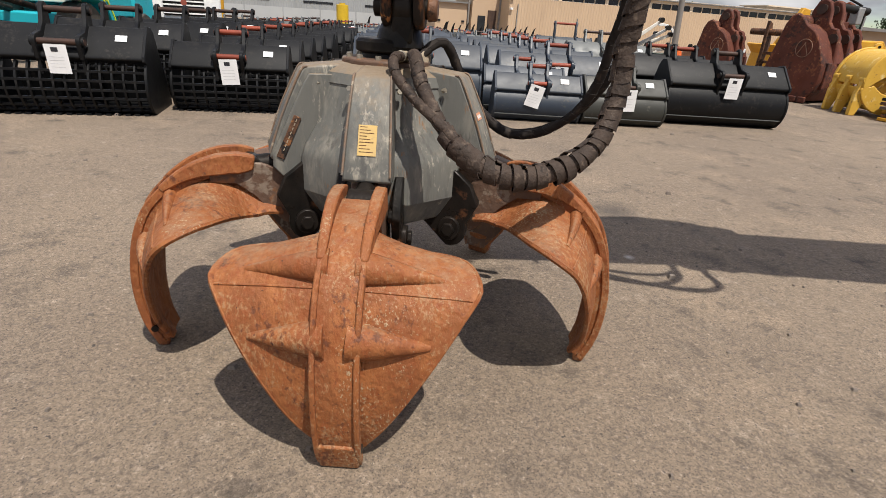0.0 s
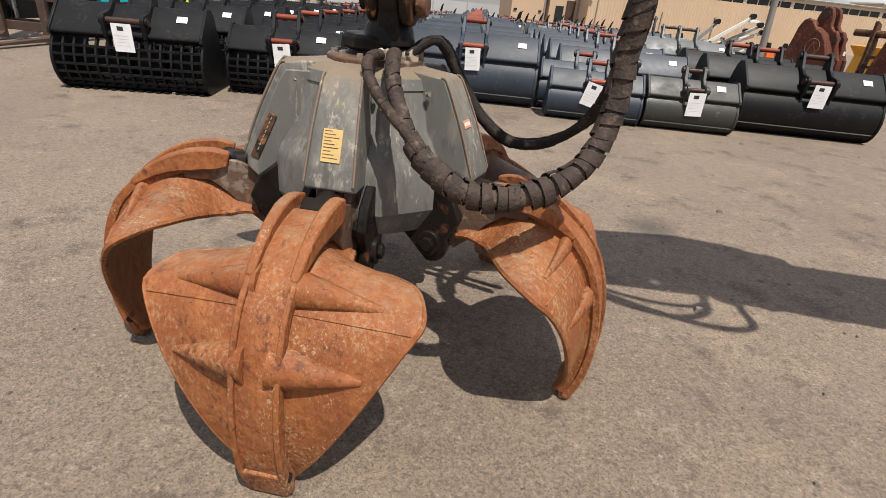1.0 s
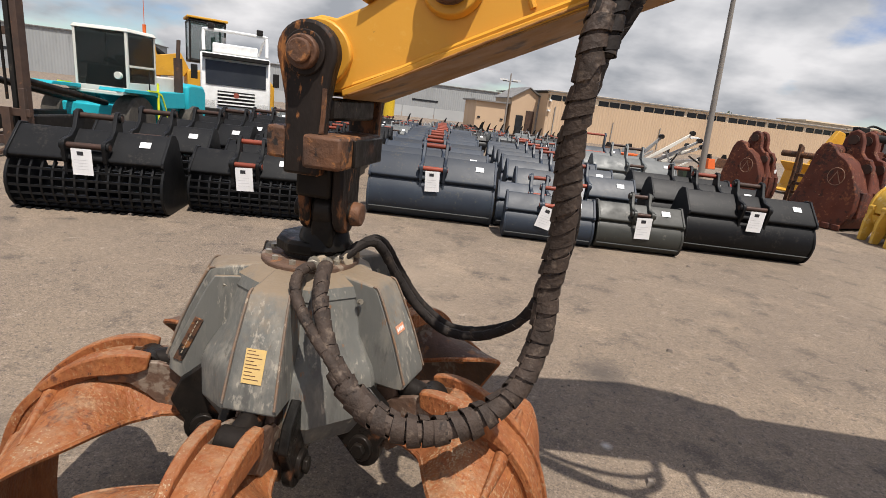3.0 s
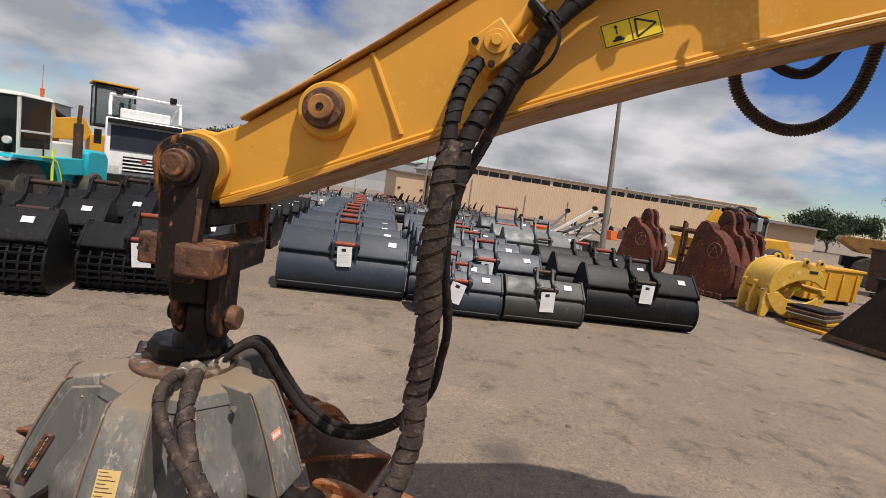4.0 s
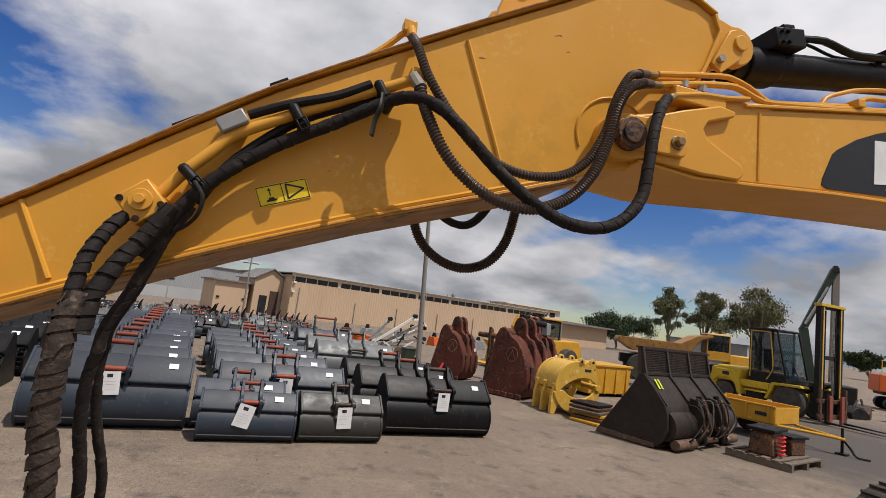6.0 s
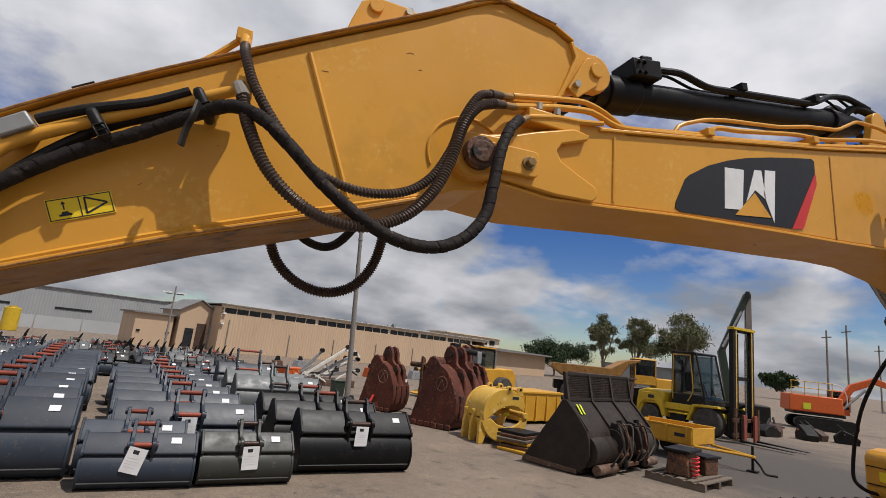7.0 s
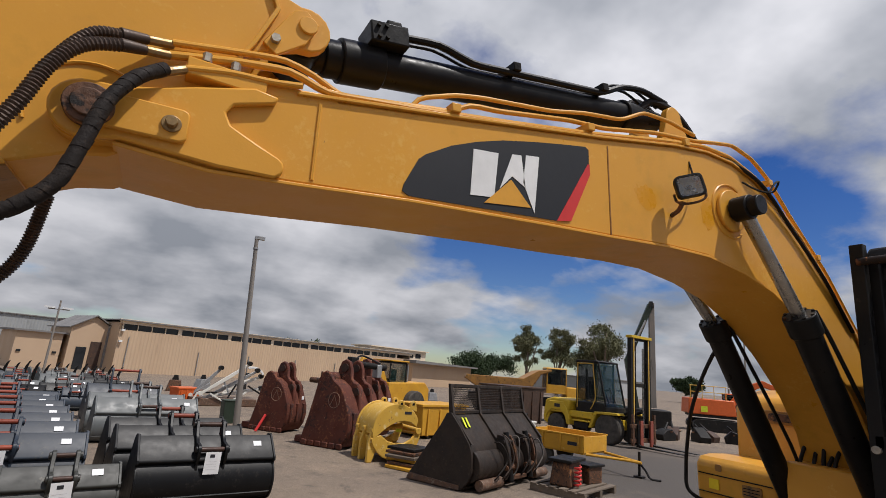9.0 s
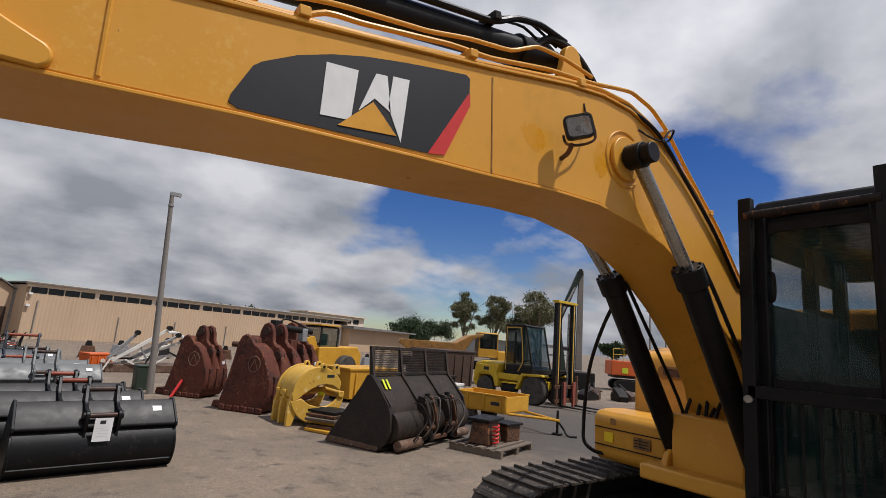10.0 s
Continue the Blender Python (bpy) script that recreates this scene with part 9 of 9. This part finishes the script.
def digger(x, y, rz, body, label, railing=True):
    e = thing("parked_excavator", x, y, 0, rz, label, "excavator", size=0.7)
    for s in (-1, 1):
        part("track", prism(BM(), arc(-1.6, 0.48, 0.46, 90, 270, 8) + arc(1.6, 0.48, 0.46, 270, 450, 8), s * 1.15 - 0.3, s * 1.15 + 0.3), DIRTY_BLACK, e, "", 0.02)
    part("body", box(BM(), (-0.6, 0, 1.95), (3.6, 2.7, 1.25), top=(0.97, 0.95)), body, e, "", 0.08)
    part("skirt", box(BM(), (-0.4, 0, 1.22), (3.4, 2.5, 0.22)), DIRTY_BLACK, e, "", 0.03)
    part("hivis_panel", box(BM(), (-1.2, -1.36, 1.75), (0.5, 0.02, 0.45)), HIVIS, e)
    framed_cab(e, 0.9, 2.1, 0.35, 1.35, 1.3, 3.1, body, DARK_GLASS, 0.25)
    part("boom", prism(BM(), [(0.6, 1.6), (1.0, 1.5), (2.2, 3.2), (3.6, 3.9), (5.6, 3.3), (5.7, 3.5), (3.6, 4.4), (2.0, 3.7)], -0.3, 0.2), body, e, "", 0.03)
    part("arm", prism(BM(), [(5.4, 3.7), (5.7, 3.6), (5.3, 1.2), (5.0, 1.2)], -0.25, 0.15), body, e, "", 0.03)
    part("boom_ram", cyl(BM(), (1.2, -0.45, 1.6), (2.9, -0.45, 3.4), 0.09, n=12), CHROME, e)
    if railing:
        for q in range(4):
            part("rail_post", cyl(BM(), (-2.2 + 0.9 * q, -1.25, 2.55), (-2.2 + 0.9 * q, -1.25, 3.6), 0.028, n=8), CREAM_YELLOW, e)
        for z in (3.1, 3.6):
            part("hand_rail", cyl(BM(), (-2.25, -1.25, z), (0.55, -1.25, z), 0.028, n=8), CREAM_YELLOW, e)
        part("arched_rail", tube(BM(), [(0.55, -1.25, 3.6), (1.1, -1.25, 3.4), (1.4, -1.25, 2.8), (1.4, -1.25, 2.2)], 0.03, 8, 5), OFFWHITE, e)


digger(32.0, 19.6, -42, ORANGE_PAINT, "orange excavator with yellow handrails parked far off")


def crane_rig():
    c = thing("long_arm_rig", 27.0, 20.8, 0, -40, "dark green long folded rig arm standing over the machines", "crane", size=0.72)
    part("base", box(BM(), (0, 0, 0.7), (4.0, 2.4, 1.4)), DIRTY_BLACK, c, "", 0.08)
    part("upright_arm", box(BM(), (0.9, 0, 5.6), (0.50, 0.45, 8.2), top=(0.8, 0.8)), POLE_GREY, c, "weathered upright arm", 0.03)
    part("inclined_boom", prism(BM(), [(-1.2, 5.0), (-0.8, 4.9), (1.0, 9.4), (0.9, 9.8), (0.6, 9.6)], -0.25, 0.25), GREEN_DARK, c, "", 0.03)
    part("lower_boom", prism(BM(), [(-0.6, 1.2), (-0.1, 1.2), (-0.7, 5.2), (-1.2, 5.1)], -0.3, 0.3), GREEN_DARK, c, "", 0.03)
    part("knuckle", box(BM(), (0.85, 0, 9.55), (0.42, 0.6, 0.5), top=(0.5, 0.8)), DIRTY_BLACK, c)
    part("ram", cyl(BM(), (-0.9, -0.3, 5.4), (0.4, -0.3, 8.2), 0.10, n=10), CHROME, c)


crane_rig()
# heaps of dark attachments by the rig
for k in range(5):
    o = thing("scrap_attachment", 22.6 + 0.86 * k, 15.9 - 0.27 * k + 0.5 * (k % 2), 0, 31 * k, "dark worn machine attachment on the ground", "attachment", "scrap attachments", size=0.48)
    part("body", prism(BM(), [(-0.8, 0), (0.9, 0), (1.0, 0.5), (0.4, 1.0 + 0.15 * (k % 3)), (-0.3, 0.9), (-0.9, 0.5)], -0.5, 0.5), (DIRTY_BLACK, BROWN_STEEL)[k % 2], o, "", 0.05)
    part("arm", cyl(BM(), (0, 0, 0.9), (0.7, 0.2, 1.5), 0.09, n=10), DIRTY_BLACK, o)
    part("pin", cyl(BM(), (0.2, -0.7, 0.8), (0.2, 0.7, 0.8), 0.07, n=10), LINK_RUST, o)


def white_arms():
    """A heap of white loader arms and frames near the pole."""
    w = thing("white_loader_arms", 5.3, 24.2, 0, 8, "heap of chipped white loader arms and linkages", "machine part", size=0.70)
    for k, (x, z, a, l) in enumerate(((-1.2, 0.55, 36, 3.3), (-0.9, 0.30, 31, 3.5), (0.2, 0.9, 20, 2.4), (-0.3, 0.45, 10, 3.0), (-1.4, 0.35, 48, 2.4), (0.3, 0.35, 40, 2.2))):
        y = 0.32 * k - 0.9
        m = pose(x, y, z, 0, -a, 0)
        part("arm", prism(BM(), [(0, 0), (l * 0.5, -0.07), (l, 0.0), (l, 0.14), (l * 0.5, 0.15), (0, 0.13)], -0.05, 0.05, m), (OFFWHITE, GALV, OFFWHITE)[k % 3], w, "", 0.02)
        part("arm_boss", cyl(BM(), m @ Vector((0.1, -0.15, 0.1)), m @ Vector((0.1, 0.15, 0.1)), 0.12, n=14), OFFWHITE, w)
        part("arm_boss", cyl(BM(), m @ Vector((l - 0.1, -0.15, 0.1)), m @ Vector((l - 0.1, 0.15, 0.1)), 0.14, n=14), DIRTY_BLACK, w)
    for k in range(9):
        x, z = -1.5 + 0.42 * k, 0.35 + 0.13 * ((k * 5) % 7)
        part("strut", box(BM(), (0, 0, 0), (0.9, 0.07, 0.09), m=pose(x, -0.95 + 0.1 * (k % 3), z, 0, -65 + 31 * (k % 5), 0)), (OFFWHITE, GALV, DIRTY_BLACK)[k % 3], w, "", 0.01)
    part("curved_link", prism(BM(), arc(1.7, 1.5, 0.85, 30, 110, 10) + arc(1.7, 1.5, 0.72, 110, 30, 10), -0.5, -0.38), WHITE, w, "", 0.02)
    part("base_frame", box(BM(), (0.3, 0, 0.22), (3.6, 1.8, 0.44)), TINE_DARK, w, "", 0.04)


white_arms()
bn = thing("wheelie_bin", 4.98, 18.3, 0, 10, "dark green plastic bin beside the pole", "bin", size=0.66)
part("tub", box(BM(), (0, 0, 0.5), (0.52, 0.55, 1.0), top=(1.12, 1.12)), GREEN_DARK, bn, "", 0.03)
part("lid", box(BM(), (0, 0, 1.03), (0.62, 0.66, 0.07)), GREEN_DARK, bn, "", 0.02)
rp = thing("red_marker", 5.55, 16.5, 0, 0, "leaning bright red marker pipe", "marker")
part("pipe", cyl(BM(), (0, 0, 0.0), (0.24, 0.1, 0.46), 0.04, n=12), RED, rp)
# items along the workshop front
for k in range(10):
    p = Vector((4.0, 31.0, 0)) + YU * (1.9 * k) + YV * ((k * 5) % 3)
    o = thing("yard_attachment", p.x, p.y, 0, 40 * k, "assorted steel attachment stored by the workshop", "attachment", "stored attachments", size=0.62)
    part("body", box(BM(), (0, 0, 0.45), (1.2 + 0.2 * (k % 3), 0.9, 0.9), top=(0.7, 0.8)), (LINK_RUST, GALV, DIRTY_BLACK, ORANGE_PAINT)[k % 4], o, "", 0.04)
    part("bracket", prism(BM(), [(-0.3, 0.8), (0.3, 0.8), (0.15, 1.3), (-0.15, 1.3)], -0.1, 0.1), DIRTY_BLACK, o, "", 0.02)
tl = thing("yellow_tank", -15.08, 51.69, 0, 0, "small yellow tank by the far fence", "tank", size=0.7)
part("shell", cyl(BM(), (0, 0, 0.0), (0, 0, 2.6), 0.8, n=20), LIME_YELLOW, tl, "", 0.05)
part("cap", cyl(BM(), (0, 0, 2.6), (0, 0, 2.8), 0.4, n=16), LIME_YELLOW, tl)

# loose grit and scraps near the grapple
gm = BM()
rnd = random.Random(21)
for k in range(420):
    r = rnd.uniform(0.8, 7.0)
    a = rnd.uniform(0, 6.283)
    x, y = 0.3 + r * math.cos(a), 2.6 + r * math.sin(a)
    s = rnd.uniform(0.004, 0.013) * (1 + (rnd.random() > 0.96) * 1.5)
    box(gm, (x, y, s * 0.4), (s * rnd.uniform(1, 2.2), s * rnd.uniform(1, 2), s), m=None, top=(0.6, 0.6))
tagged(part("grit", gm, STONE), "scattered grit and stone chips on the yard", "grit", kind="stuff")
